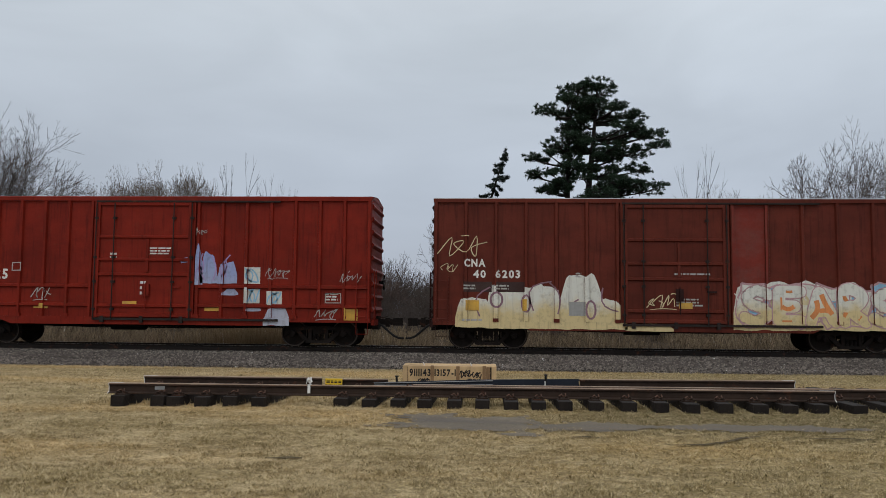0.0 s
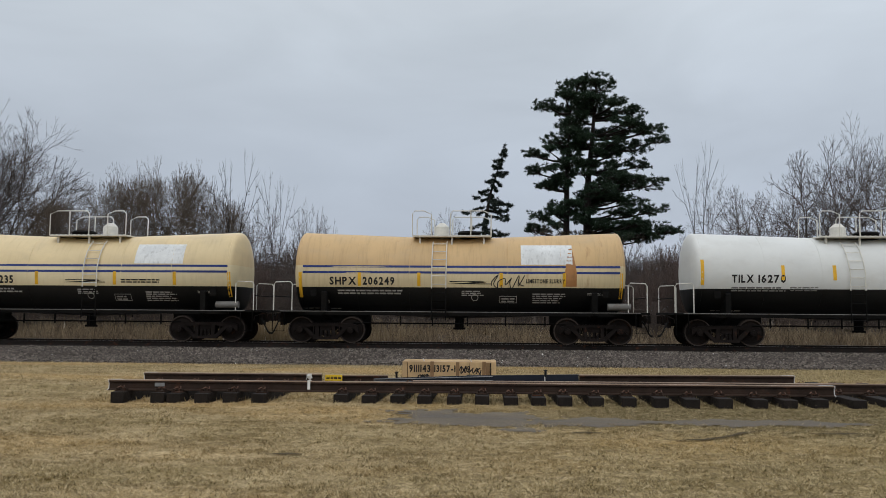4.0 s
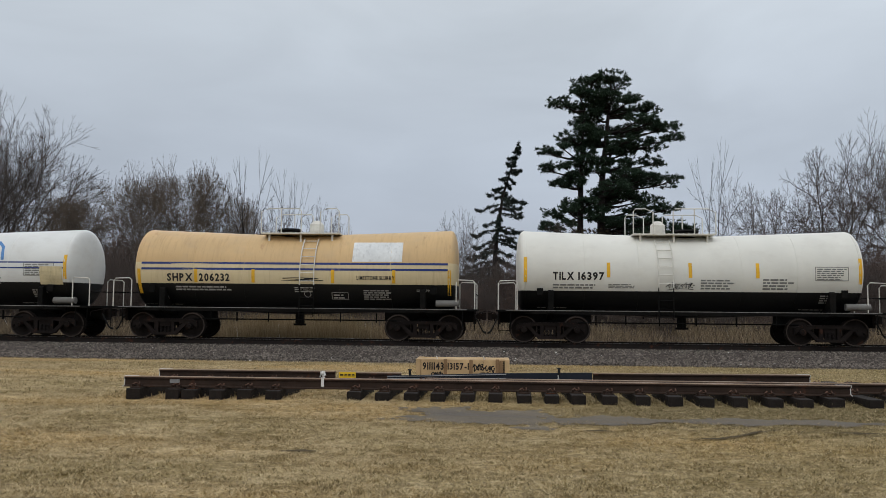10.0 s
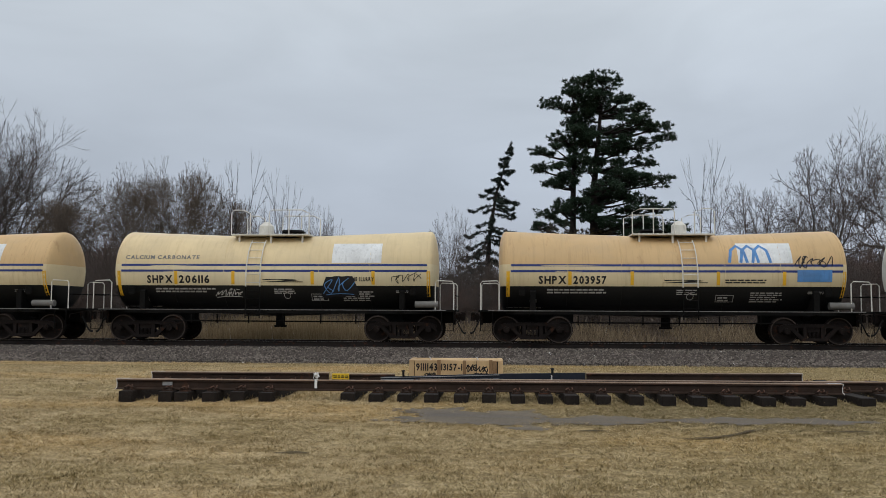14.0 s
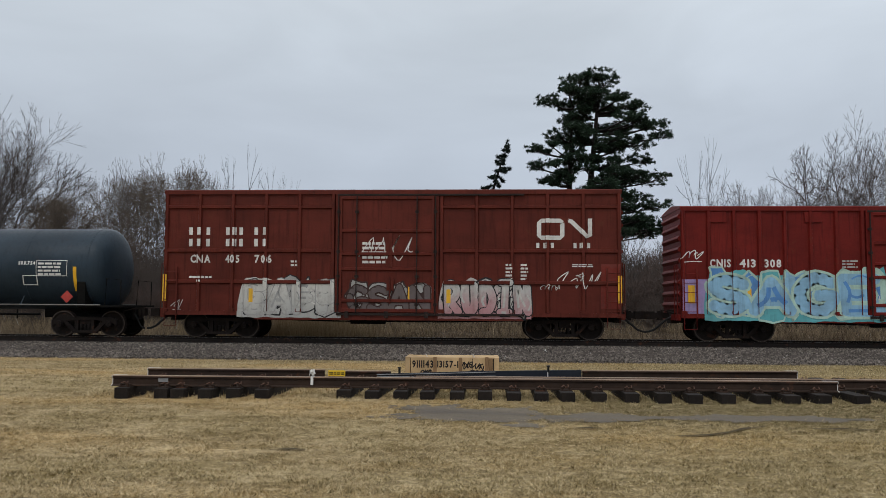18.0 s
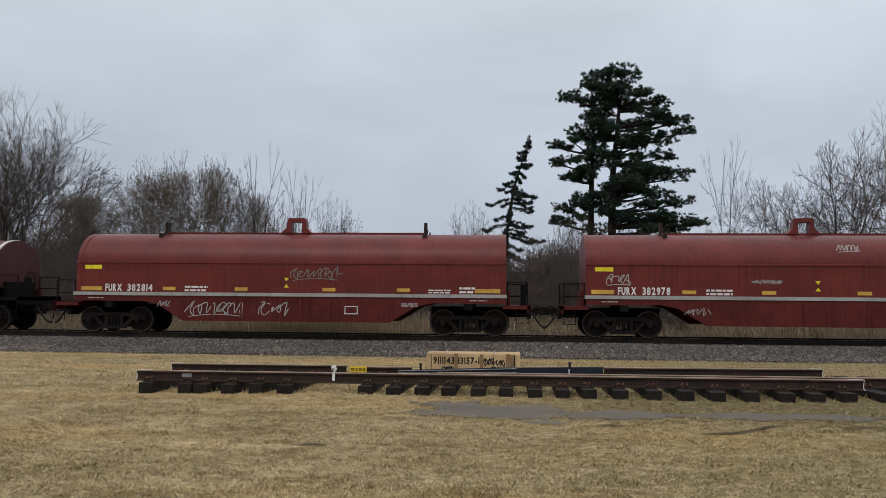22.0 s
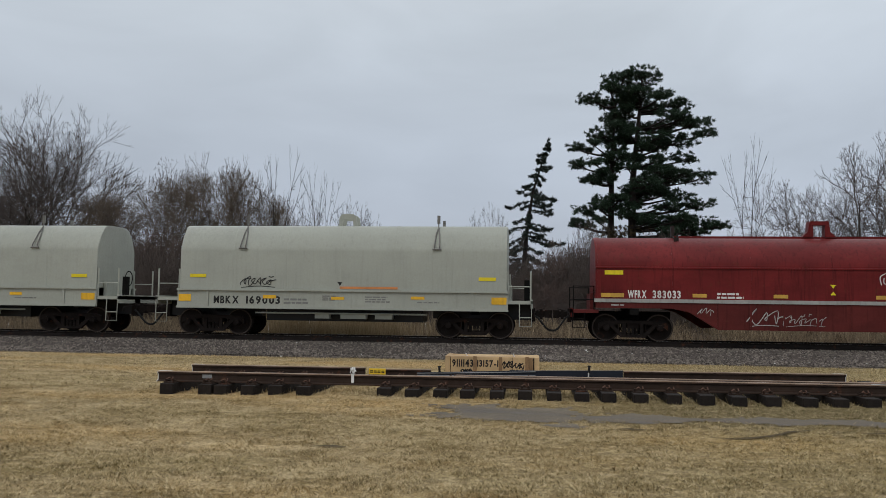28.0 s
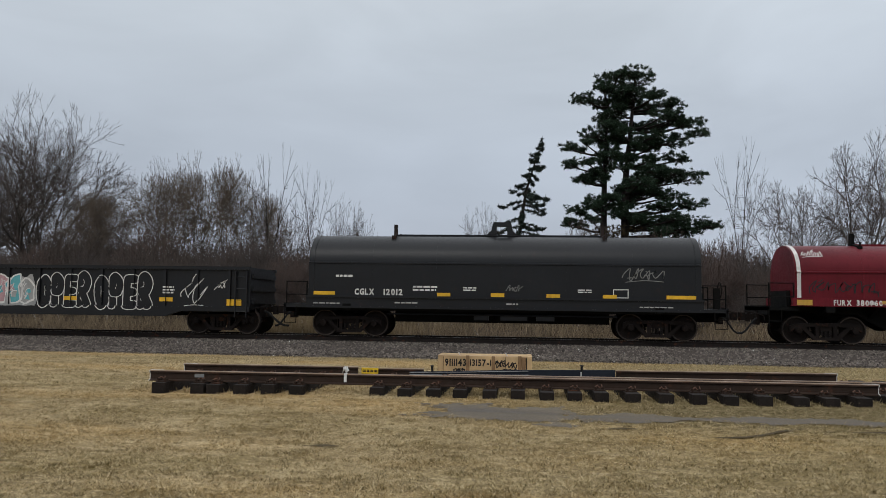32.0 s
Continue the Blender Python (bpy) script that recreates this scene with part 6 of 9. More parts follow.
# ---- tank cars ----
def tank_paint(name, upper, lower, line, band=None, band_z=9, streak=0.0, streak_col=(0.03, 0.02, 0.015), rust=0.0):
    """A tank in two colours, split along a level line, with a second upper tone above a band."""
    m, nt, bsdf = node_mat(name)
    g = Nodes(nt)
    v = g.coords()
    raw = g.coords(False)
    sep = g.n("ShaderNodeSeparateXYZ")
    g.link(raw, sep.inputs[0])
    z = sep.outputs["Z"]
    big, fine = g.noise(v, 0.7, 5), g.noise(v, 16, 6, 0.65)
    up = g.mix(g.span(big, 0.3, 0.7), shade(upper, 0.93), shade(upper, 1.06))
    if band:
        top = g.mix(g.span(big, 0.3, 0.7), shade(band, 0.90), shade(band, 1.08))
        up = g.mix(g.math("GREATER_THAN", z, band_z), up, top)
    dust = g.noise(v, 1.1, 6, 0.65, (1, 1, 2))
    up = g.mix(g.math("MULTIPLY", g.span(dust, 0.5, 0.8), 0.22), up, (0.36, 0.31, 0.25))
    if streak:
        s = g.noise(v, 2.2, 7, 0.65, (4.2, 0.6, 0.30))
        up = g.mix(g.math("MULTIPLY", g.span(s, 0.50, 0.70), streak), up, streak_col)
    if rust:
        r = g.noise(v, 1.6, 8, 0.7, (2.5, 1, 0.6))
        up = g.mix(g.math("MULTIPLY", g.span(r, 0.60, 0.70), rust), up, (0.30, 0.13, 0.05))
    low = g.mix(g.span(fine, 0.35, 0.7), lower, shade(lower, 1.9))
    low = g.mix(g.math("MULTIPLY", g.span(dust, 0.48, 0.75), 0.25), low, (0.020, 0.018, 0.016))
    c = g.mix(g.math("GREATER_THAN", z, line), low, up)
    g.link(c, bsdf.inputs["Base Color"])
    bsdf.inputs["Specular IOR Level"].default_value = 0.3
    g.link(g.span(big, 0.3, 0.7, 0.42, 0.6), bsdf.inputs["Roughness"])
    g.bump(big, 0.06, 0.03, bsdf)
    return m


HEAD = 0.24


def tank_shell(bm, L, R, z_end, z_mid, head=HEAD, n=48):
    """Two cylinders that slope down to the middle, with dished ends."""
    stations = []
    for k in range(7):
        a = math.pi / 2 * k / 7
        stations.append((-L / 2 - head * math.cos(a) if k else -L / 2 - head, R * math.sin(a) ** 0.62 if k else 0.02))
    xs = [(-L / 2, R), (-L / 4, R), (0, R), (L / 4, R), (L / 2, R)]
    allst = stations + xs + [(-x, r) for x, r in stations[::-1]]
    rings = []
    for x, r in allst:
        u = min(1.0, abs(x) / (L / 2))
        zc = z_mid + (z_end - z_mid) * u
        rings.append([bm.verts.new((x, r * math.cos(q * math.tau / n), zc + r * math.sin(q * math.tau / n))) for q in range(n)])
    for a, b in zip(rings, rings[1:]):
        for q in range(n):
            bm.faces.new((a[q], a[(q + 1) % n], b[(q + 1) % n], b[q]))
    bm.faces.new(rings[0][::-1])
    bm.faces.new(rings[-1])


def tank_side(L, R, z_end, z_mid):
    def depth(x, z):
        u = min(1.0, abs(x) / (L / 2))
        zc = z_mid + (z_end - z_mid) * u
        r = R
        if abs(x) > L / 2:
            r = R * max(0.05, 1 - ((abs(x) - L / 2) / HEAD) ** 2) ** 0.31
        return -math.sqrt(max(0.01, r * r - (z - zc) ** 2))
    return ([0.0], [0.9 + 0.13 * k for k in range(26)], depth, False)


TANK_R, TANK_END, TANK_MID = 1.42, 2.50, 2.29


def slurry_tank(label, x_left, x_right, shell_mat, rail_mat, ladder_x, stripes=None, patch=None, spots=()):
    """A funnel-flow slurry tank car with walkway, ladder, end rails and brake gear."""
    L = x_right - x_left - 0.1
    h = L / 2
    R = TANK_R
    side = tank_side(L - 0.2, R, TANK_END, TANK_MID)
    car = thing("tank_car", label, "tank car", "cars of the freight train")
    bm = BM()
    tank_shell(bm, L - 0.2, R, TANK_END, TANK_MID)
    part("tank_shell", bm, shell_mat, car)
    for x in (-h + 0.14, -h * 0.62, -h * 0.3, h * 0.3, h * 0.62, h - 0.14):
        zc = TANK_MID + (TANK_END - TANK_MID) * abs(x) / h
        bm = BM()
        pts = [(x, (R + 0.001) * math.cos(a), zc + (R + 0.001) * math.sin(a)) for a in np.linspace(0, math.tau, 41)]
        tube(bm, pts, 0.009, 4)
        part("weld_seam", bm, shell_mat, car)
    # walkway, railings, dome and valve on top
    lx = ladder_x
    sg = 1 if lx < 0 else -1
    zt = TANK_MID + R + 0.03

    def along(u, w):
        return sorted((lx + sg * u, lx + sg * w))

    bm = BM()
    wa, wb = along(-0.95, 1.75)
    box(bm, wa, wb, -0.95, 0.95, zt - 0.02, zt + 0.03)
    for x in np.arange(wa + 0.05, wb, 0.16):
        box(bm, x, x + 0.02, -0.95, 0.95, zt + 0.03, zt + 0.045)
    for x in (wa + 0.25, (wa + wb) / 2, wb - 0.25):
        for y in (-0.8, 0.8):
            box(bm, x - 0.03, x + 0.03, y - 0.03, y + 0.03, zt - 0.42, zt)
    part("walkway", bm, rail_mat, car)
    for y in (-0.95, 0.95):
        for xa, xb in ((lx - sg * 0.95, lx - sg * 0.30), (lx + sg * 0.36, lx + sg * 1.75)):
            bm = BM()
            top = zt + 0.88
            tube(bm, [(xa, y, zt), (xa, y, top - 0.1), (xa + sg * 0.08, y, top), (xb - sg * 0.25, y, top), (xb, y, top - 0.12), (xb, y, zt)], 0.019, 6)
            if abs(xb - xa) > 1:
                tube(bm, [((xa + xb) / 2, y, zt), ((xa + xb) / 2, y, top)], 0.02, 5)
            part("railing", bm, rail_mat, car)
    dx = lx + sg * 0.02
    bm = BM()
    cyl(bm, (dx, 0, zt - 0.1), (dx, 0, zt + 0.40), 0.27, 16, 0.25)
    cyl(bm, (dx, 0, zt + 0.40), (dx, 0, zt + 0.54), 0.25, 16, 0.10)
    part("dome_cap", bm, M_WHITE_RAIL, car, "white domed fitting cap")
    mx = lx + sg * 0.98
    bm = BM()
    cyl(bm, (mx, 0, zt - 0.1), (mx, 0, zt + 0.17), 0.40, 16)
    cyl(bm, (mx, 0, zt + 0.17), (mx, 0, zt + 0.24), 0.44, 16, 0.36)
    part("manway", bm, M_UNDER, car, "dark round manway cover")
    # side ladder, bent over the tank's shoulder
    for s in (-1, 1):
        bm = BM()
        for x in (lx - 0.24, lx + 0.24):
            pts = [(x, s * (R + 0.10), 1.9), (x, s * (R + 0.10), 2.5)] + [(x, s * (R + 0.08) * math.cos(a), TANK_MID + (R + 0.08) * math.sin(a)) for a in np.linspace(0.3, 1.0, 6)]
            tube(bm, pts, 0.02, 5)
        lad = part("ladder", bm, rail_mat, car)
        bm = BM()
        for x in (lx - 0.24, lx + 0.24):
            tube(bm, [(x, s * (R + 0.10), 0.82), (x, s * (R + 0.10), 1.9)], 0.02, 5)
        part("ladder_foot", bm, M_UNDER, lad, "black lower ladder stiles")
        for k in range(10):
            z = 0.90 + 0.285 * k
            y = R + 0.10 if z < 2.5 else (R + 0.08) * math.cos(math.asin(min(0.98, (z - TANK_MID) / (R + 0.08))))
            bm = BM()
            tube(bm, [(lx - 0.24, s * y, z), (lx + 0.24, s * y, z)], 0.014, 5)
            part("rung", bm, rail_mat if z > 1.9 else M_UNDER, lad)
    # sill, bolsters, end platforms
    for s in (-1, 1):
        bm = BM()
        box(bm, min(s * (h + 0.75), s * (h - 2.4)), max(s * (h + 0.75), s * (h - 2.4)), -0.2, 0.2, 0.66, 1.08)
        part("stub_sill", bm, M_UNDER, car)
    bm = BM()
    tube(bm, [(-h - 0.5, -1.46, 1.10), (h + 0.5, -1.46, 1.10)], 0.014, 5)
    part("side_rail", bm, M_GREY_RAIL, car)
    bm = BM()
    tube(bm, [(-h - 0.5, 1.46, 1.10), (h + 0.5, 1.46, 1.10)], 0.014, 5)
    part("side_rail", bm, M_GREY_RAIL, car)
    for y in (-1.30, 1.30):
        bm = BM()
        box(bm, -h + 0.1, h - 0.1, y - 0.03, y + 0.03, 0.98, 1.12)
        part("side_beam", bm, M_UNDER, car)
    for s in (-1, 1):
        xb = s * (h - 0.98)
        bm = BM()
        prism_x(bm, [(-1.36, 1.02), (-1.38, 1.75), (-1.26, 1.8), (-1.0, 1.45), (1.0, 1.45), (1.26, 1.8), (1.38, 1.75), (1.36, 1.02), (0.3, 0.80), (-0.3, 0.80)], xb - 0.09, xb + 0.09)
        part("saddle", bm, M_UNDER, car)
        bm = BM()
        x0, x1 = sorted((s * (h - 0.35), s * (h + 0.82)))
        box(bm, x0, x1, -1.40, 1.40, 1.05, 1.12)
        part("end_platform", bm, M_UNDER, car)
        for y in (-1.32, 1.32):
            bm = BM()
            xe = s * (h + 0.75)
            tube(bm, [(xe, y, 1.1), (xe, y, 2.02), (xe - s * 0.06, y, 2.10), (xe - s * 0.55, y, 2.12), (xe - s * 0.62, y * 0.98, 2.04), (xe - s * 0.62, y * 0.98, 1.1)], 0.02, 6)
            part("end_handrail", bm, rail_mat, car)
        bm = BM()
        tube(bm, [(s * (h + 0.80), -1.32, 1.62), (s * (h + 0.80), 1.32, 1.62)], 0.018, 5)
        part("end_handrail", bm, M_UNDER, car)
        bm = BM()
        xs = s * (h + 0.55)
        tube(bm, [(xs - 0.2, -1.44, 1.08), (xs - 0.2, -1.44, 0.42), (xs + 0.2, -1.44, 0.42), (xs + 0.2, -1.44, 1.08)], 0.018, 5)
        part("step", bm, M_UNDER, car)
    bm = BM()
    cyl(bm, (h - 0.55, -1.22, 1.30), (h + 0.22, -1.22, 1.30), 0.12, 12)
    part("brake_cylinder", bm, M_GREY_RAIL, car, "grey brake cylinder")
    bm = BM()
    for x in (-h + 2.5, -2.0, -0.9, 0.3, 1.6, h - 2.6):
        box(bm, x - 0.02, x + 0.02, -0.85, -0.80, 0.62, 0.95)
    tube(bm, [(-h + 1.9, -0.82, 0.70), (h - 1.9, -0.82, 0.70)], 0.025, 5)
    part("brake_pipe", bm, M_UNDER, car)
    bm = BM()
    cyl(bm, (0, 0, 0.95), (0, 0, 0.55), 0.16, 10)
    cyl(bm, (0, 0, 0.55), (0, 0, 0.48), 0.22, 10)
    part("outlet_valve", bm, M_UNDER, car)
    if stripes:
        for z0, z1 in ((2.41, 2.485), (2.61, 2.685)):
            bm = BM()
            for xa, xb in stripes:
                quad(bm, xa * h, xb * h, z0, z1)
            decal("stripe", bm, M_NAVY, car, side, 0.004)
    if patch:
        decal("white_patch", quad(BM(), *patch), M_PATCH, car, side, 0.006, "square of fresh white paint")
    for k, (x, z, hh) in enumerate(spots):
        decal("reflector", quad(BM(), x - 0.055, x + 0.055, z, z + hh), M_REFLECT, car, side, 0.008)
    # lifting lugs near the ends
    for x in (-h + 0.62, h - 0.62):
        bm = BM()
        box(bm, x - 0.10, x + 0.10, -1.40, -1.36, 1.62, 1.86)
        part("placard_holder", bm, M_UNDER, car)
    ends(car, h + 0.72, 0.38)
    b = [bogie(car, -h + 0.98), bogie(car, h - 0.98)]
    enlist(car, x_left, x_right, b)
    return car, side, h


M_NAVY = paint_mat("navy_stripe", (0.022, 0.045, 0.20), dirt=0.1)
M_PATCH = paint_mat("fresh_white_paint", (0.74, 0.76, 0.76), dirt=0.1)
BLACK_LOW = (0.0045, 0.005, 0.0055)
T_TAN = tank_paint("tan_tank", (0.66, 0.55, 0.34), BLACK_LOW, 1.94, (0.60, 0.41, 0.205), 2.68, rust=0.35, streak=0.25, streak_col=(0.28, 0.17, 0.08))
T_CREAM = tank_paint("cream_tank", (0.72, 0.62, 0.40), BLACK_LOW, 1.94, (0.70, 0.56, 0.33), 2.68, streak=0.15, streak_col=(0.30, 0.2, 0.1))
T_WHITE = tank_paint("white_tank", (0.68, 0.69, 0.67), BLACK_LOW, 1.94)
T_CREAMWHITE = tank_paint("ivory_tank", (0.68, 0.67, 0.61), BLACK_LOW, 1.94)
T_TILX = tank_paint("warm_white_tank", (0.70, 0.69, 0.63), BLACK_LOW, 1.78)
T_STREAK = tank_paint("streaked_white_tank", (0.68, 0.67, 0.62), BLACK_LOW, 1.84, streak=0.85, streak_col=(0.16, 0.14, 0.115))


def shpx(x_left, x_right, mark, number, mat, label, ladder_x, striped=True, words=(), commodity=None, seed=0, extra=None, rail=None):
    L = x_right - x_left - 0.1
    h = L / 2
    spots = [(-h + 0.16, 1.58, 0.86), (h - 0.10, 1.58, 0.86)] + [(x, 1.98, 0.46) for x in (-h * 0.605, -h * 0.24, h * 0.26, h * 0.64)]
    st = [(-0.955, 0.975)] if striped else None
    pa = (h * 0.38, h * 0.69, 2.72, 3.42) if striped else None
    car, side, h = slurry_tank(label, x_left, x_right, mat, rail or M_WHITE_RAIL, ladder_x, st, pa, spots)
    rnd = random.Random(seed)
    for words, x, w in ((mark, -h * 0.79, h * 0.165), (number, -h * 0.585, h * (0.195 if striped else 0.215))):
        decal("reporting_mark", text_bm(BM(), words, 0.25, x, 2.03, w), M_LETTER_BLACK, car, side, 0.007, "black stencilled car number")
    bm = BM()
    bars(bm, -h * 0.74, 1.70, h * 0.42, 0.19, 2, rnd)
    bars(bm, h * 0.02, 1.66, h * 0.14, 0.2, 3, rnd)
    bars(bm, h * 0.45, 1.42, h * 0.20, 0.36, 5, rnd)
    bars(bm, h * 0.78, 1.70, h * 0.10, 0.10, 2, rnd)
    frame_lines(bm, h * 0.25, h * 0.355, 1.42, 1.66)
    bars(bm, h * 0.262, 1.45, h * 0.08, 0.18, 2, rnd)
    quad(bm, -h * 0.84, -h * 0.80, 1.38, 1.50)
    bars(bm, -h * 0.98, 1.19, h * 0.26, 0.06, 1, rnd)
    decal("stencil_print", bm, M_LETTER_DIM, car, side, 0.007)
    small = ((), (), side[2], False)
    bm = BM()
    text_bm(bm, words[0] if words else "VENT BEFORE UNLOADING", 0.10, -h * 0.06, 2.06, h * 0.26)
    decal("stencil_words", bm, M_LETTER_BLACK, car, small, 0.009, "black stencilled words")
    bm = BM()
    bars(bm, h * 0.30, 2.05, h * 0.30, 0.16, 2, rnd) if not commodity else text_bm(bm, commodity, 0.13, h * 0.41, 2.10, h * 0.235)
    decal("stencil_words" if commodity else "stencil_print", bm, M_LETTER_BLACK, car, small, 0.009, "black stencilled words")
    bm = BM()
    for k in range(12):
        a0, a1 = k * math.tau / 12, (k + 1) * math.tau / 12
        ribbon(bm, [(h * 0.10 + 0.11 * math.cos(a0), 1.60 + 0.11 * math.sin(a0)), (h * 0.10 + 0.11 * math.cos(a1), 1.60 + 0.11 * math.sin(a1))], 0.02)
    decal("seal", bm, M_LETTER_DIM, car, side, 0.007)
    return car, side, h


def tilx(x_left, x_right, mark, number, mat, label, ladder_x, seed, line=1.78, spots_x=(-0.48, 0.0, 0.39), rows=True):
    L = x_right - x_left - 0.1
    h = L / 2
    spots = [(-h + 0.14, 2.06, 0.86), (h - 0.12, 2.06, 0.86)] + [(x * h, 2.24, 0.50) for x in spots_x]
    car, side, h = slurry_tank(label, x_left, x_right, mat, M_WHITE_RAIL, ladder_x, None, None, spots)
    rnd = random.Random(seed)
    for words, x, w in ((mark, -h * 0.81, h * 0.125), (number, -h * 0.66, h * 0.155)):
        decal("reporting_mark", text_bm(BM(), words, 0.25, x, 2.16, w), M_LETTER_BLACK, car, side, 0.007, "black stencilled car number")
    bm = BM()
    bars(bm, -h * 0.81, 1.86, h * 0.31, 0.19, 2, rnd)
    bars(bm, -h * 0.48, 1.88, h * 0.16, 0.16, 3, rnd)
    bars(bm, h * 0.06, 1.86, h * 0.20, 0.36, 4, rnd)
    bars(bm, h * 0.42, 1.86, h * 0.18, 0.40, 4, rnd)
    bars(bm, h * 0.73, 2.20, h * 0.17, 0.40, 6, rnd)
    frame_lines(bm, h * 0.72, h * 0.91, 2.17, 2.63)
    decal("stencil_print", bm, M_LETTER_GREY, car, side, 0.007)
    bm = BM()
    bars(bm, h * 0.76, 1.42, h * 0.10, 0.30, 4, rnd)
    bars(bm, -h * 0.9, 1.19, h * 0.22, 0.06, 1, rnd)
    bars(bm, h * 0.66, 1.19, h * 0.22, 0.06, 1, rnd)
    decal("stencil_print", bm, M_LETTER_DIM, car, side, 0.007)
    return car, side, h

# ---- coil cars: a trough on trucks under a lift-off hood ----
def hood_profile(z0, crease, top, w=1.36):
    half = [(w, z0), (w, crease), (w + 0.035, crease + 0.01), (w + 0.035, crease + 0.05), (w - 0.03, crease + 0.07)]
    r = top - crease - 0.07
    half += [((w - 0.03) * math.cos(a), crease + 0.07 + r * math.sin(a)) for a in np.linspace(0.12, math.pi / 2, 10)]
    return half


def both(half):
    return [(-y, z) for y, z in half] + [(y, z) for y, z in half[::-1] if y > 0.001]


def square_profile(z0, bend, top, w=1.38):
    return [(w, z0), (w, bend - 0.15), (w - 0.03, bend), (w - 0.22, bend + 0.42), (w - 0.48, top - 0.10), (w - 0.70, top - 0.02), (w - 0.9, top), (0.0, top)]


def coil_car(label, x_left, x_right, style, hood_mat, body_mat, trim_mat, z0, crease, top, over, truck, rims=(False, False), hook_at=(0.64, 0.62), lug_h=0.55, under_mat=None, reach=0.45):
    """style: deep (fishbelly sides), skeleton (set-back black belly) or angled (bent hood)."""
    L = x_right - x_left
    h = L / 2
    car = thing("coil_car", label, "coil car", "cars of the freight train")
    half = square_profile(z0, crease, top) if style == "angled" else hood_profile(z0, crease, top)
    pr = both(half)
    bm = BM()
    prism_x(bm, pr, -h, h)
    hood = part("hood", bm, hood_mat, car)
    for x in ((-h + 0.02, h - 0.02) if style != "angled" else ()):
        bm = BM()
        inner = [(y * 1.012, 1.0 + (z - 1.0) * 1.006) for y, z in pr]
        x -= math.copysign(0.10, x)
        prism_x(bm, inner, x - 0.06, x + 0.06)
        lit = rims[0] if x < 0 else rims[1]
        part("hood_rim", bm, M_LETTER if lit else hood_mat, hood, "white painted rim" if lit else "")
    for k in range(1, 6):
        x = -h + L * k / 6
        bm = BM()
        inner = [(y * 1.004, 1.0 + (z - 1.0) * 1.002) for y, z in pr]
        prism_x(bm, inner, x - 0.02, x + 0.02)
        part("hood_seam", bm, hood_mat, hood)

    def depth(x, z):
        best = -1.36
        for (y0, za), (y1, zb) in zip(half, half[1:]):
            if min(za, zb) <= z <= max(za, zb) and abs(zb - za) > 1e-4:
                best = -(y0 + (y1 - y0) * (z - za) / (zb - za))
        return min(best, -0.3)

    zc = [crease - 0.001, crease + 0.051] + [crease + 0.07 + 0.09 * k for k in range(1, 12)]
    side = ((), zc, depth, False)
    flat = ((), (), lambda x, z: -1.47, True)
    # lifting lug, ridge bar and hooks
    if style == "angled":
        for y in (-0.3, 0.3):
            bm = BM()
            prism_y(bm, [(-0.34, top - 0.02), (-0.30, top + 0.36), (-0.20, top + 0.46), (0.20, top + 0.46), (0.30, top + 0.36), (0.34, top - 0.02), (0.20, top - 0.02), (0.18, top + 0.26), (-0.18, top + 0.26), (-0.20, top - 0.02)], y - 0.03, y + 0.03)
            part("lifting_lug", bm, hood_mat, hood)
        for x in (-h * 0.605, h * 0.585):
            for s in (-1, 1):
                bm = BM()
                for dx in (-0.09, 0.09):
                    tube(bm, [(x + dx, s * 1.40, crease - 0.06), (x + dx, s * 1.42, crease + 0.05), (x + dx * 0.6, s * 1.13, crease + 0.5), (x, s * 0.95, top - 0.08), (x, s * 0.9, top + 0.26)], 0.022, 5)
                tube(bm, [(x - 0.15, s * 1.42, crease - 0.05), (x + 0.15, s * 1.42, crease - 0.05)], 0.03, 5)
                box(bm, x - 0.05, x + 0.05, s * 0.92 - 0.03, s * 0.92 + 0.03, top + 0.05, top + 0.34)
                part("guide_hook", bm, M_GREY_RAIL, hood)
    else:
        ha, hb = -h * hook_at[0], h * hook_at[1]
        bm = BM()
        box(bm, ha, hb, -0.09, 0.09, top - 0.02, top + 0.07)
        part("ridge_bar", bm, trim_mat, hood)
        bm = BM()
        t = top + 0.04
        for s in (-1, 1):
            prism_y(bm, [(s * 0.56, t), (s * 0.36, t + 0.20), (s * 0.33, t + lug_h - 0.06), (s * 0.19, t + lug_h - 0.06), (s * 0.18, t)][::s], -0.16, 0.16)
        prism_y(bm, [(-0.34, t + lug_h - 0.14), (-0.30, t + lug_h), (0.30, t + lug_h), (0.34, t + lug_h - 0.14)], -0.18, 0.18)
        part("lifting_lug", bm, trim_mat, hood)
        for x in (ha, hb):
            bm = BM()
            box(bm, x - 0.05, x + 0.05, -0.16, 0.10, top - 0.05, top + 0.42)
            for s in (-1, 1):
                pts = [(y * 1.03, z + 0.03) for y, z in half if z > top - 0.16]
                tube(bm, [(x, s * y, z) for y, z in pts], 0.04, 5)
                yy = pts[0][0] + 0.03
                box(bm, x - 0.045, x + 0.045, s * yy - 0.05, s * yy + 0.05, top - 0.48, top - 0.02)
                box(bm, x + 0.06, x + 0.10, s * yy - 0.03, s * yy + 0.03, top - 0.30, top - 0.04)
                tube(bm, [(x + 0.08, s * 0.5, top - 0.06), (x + 0.11, s * 0.45, top + 0.12)], 0.035, 5)
            part("guide_hook", bm, M_UNDER if style == "skeleton" else M_GRIME, hood)
    he = h + over
    um = under_mat or M_UNDER
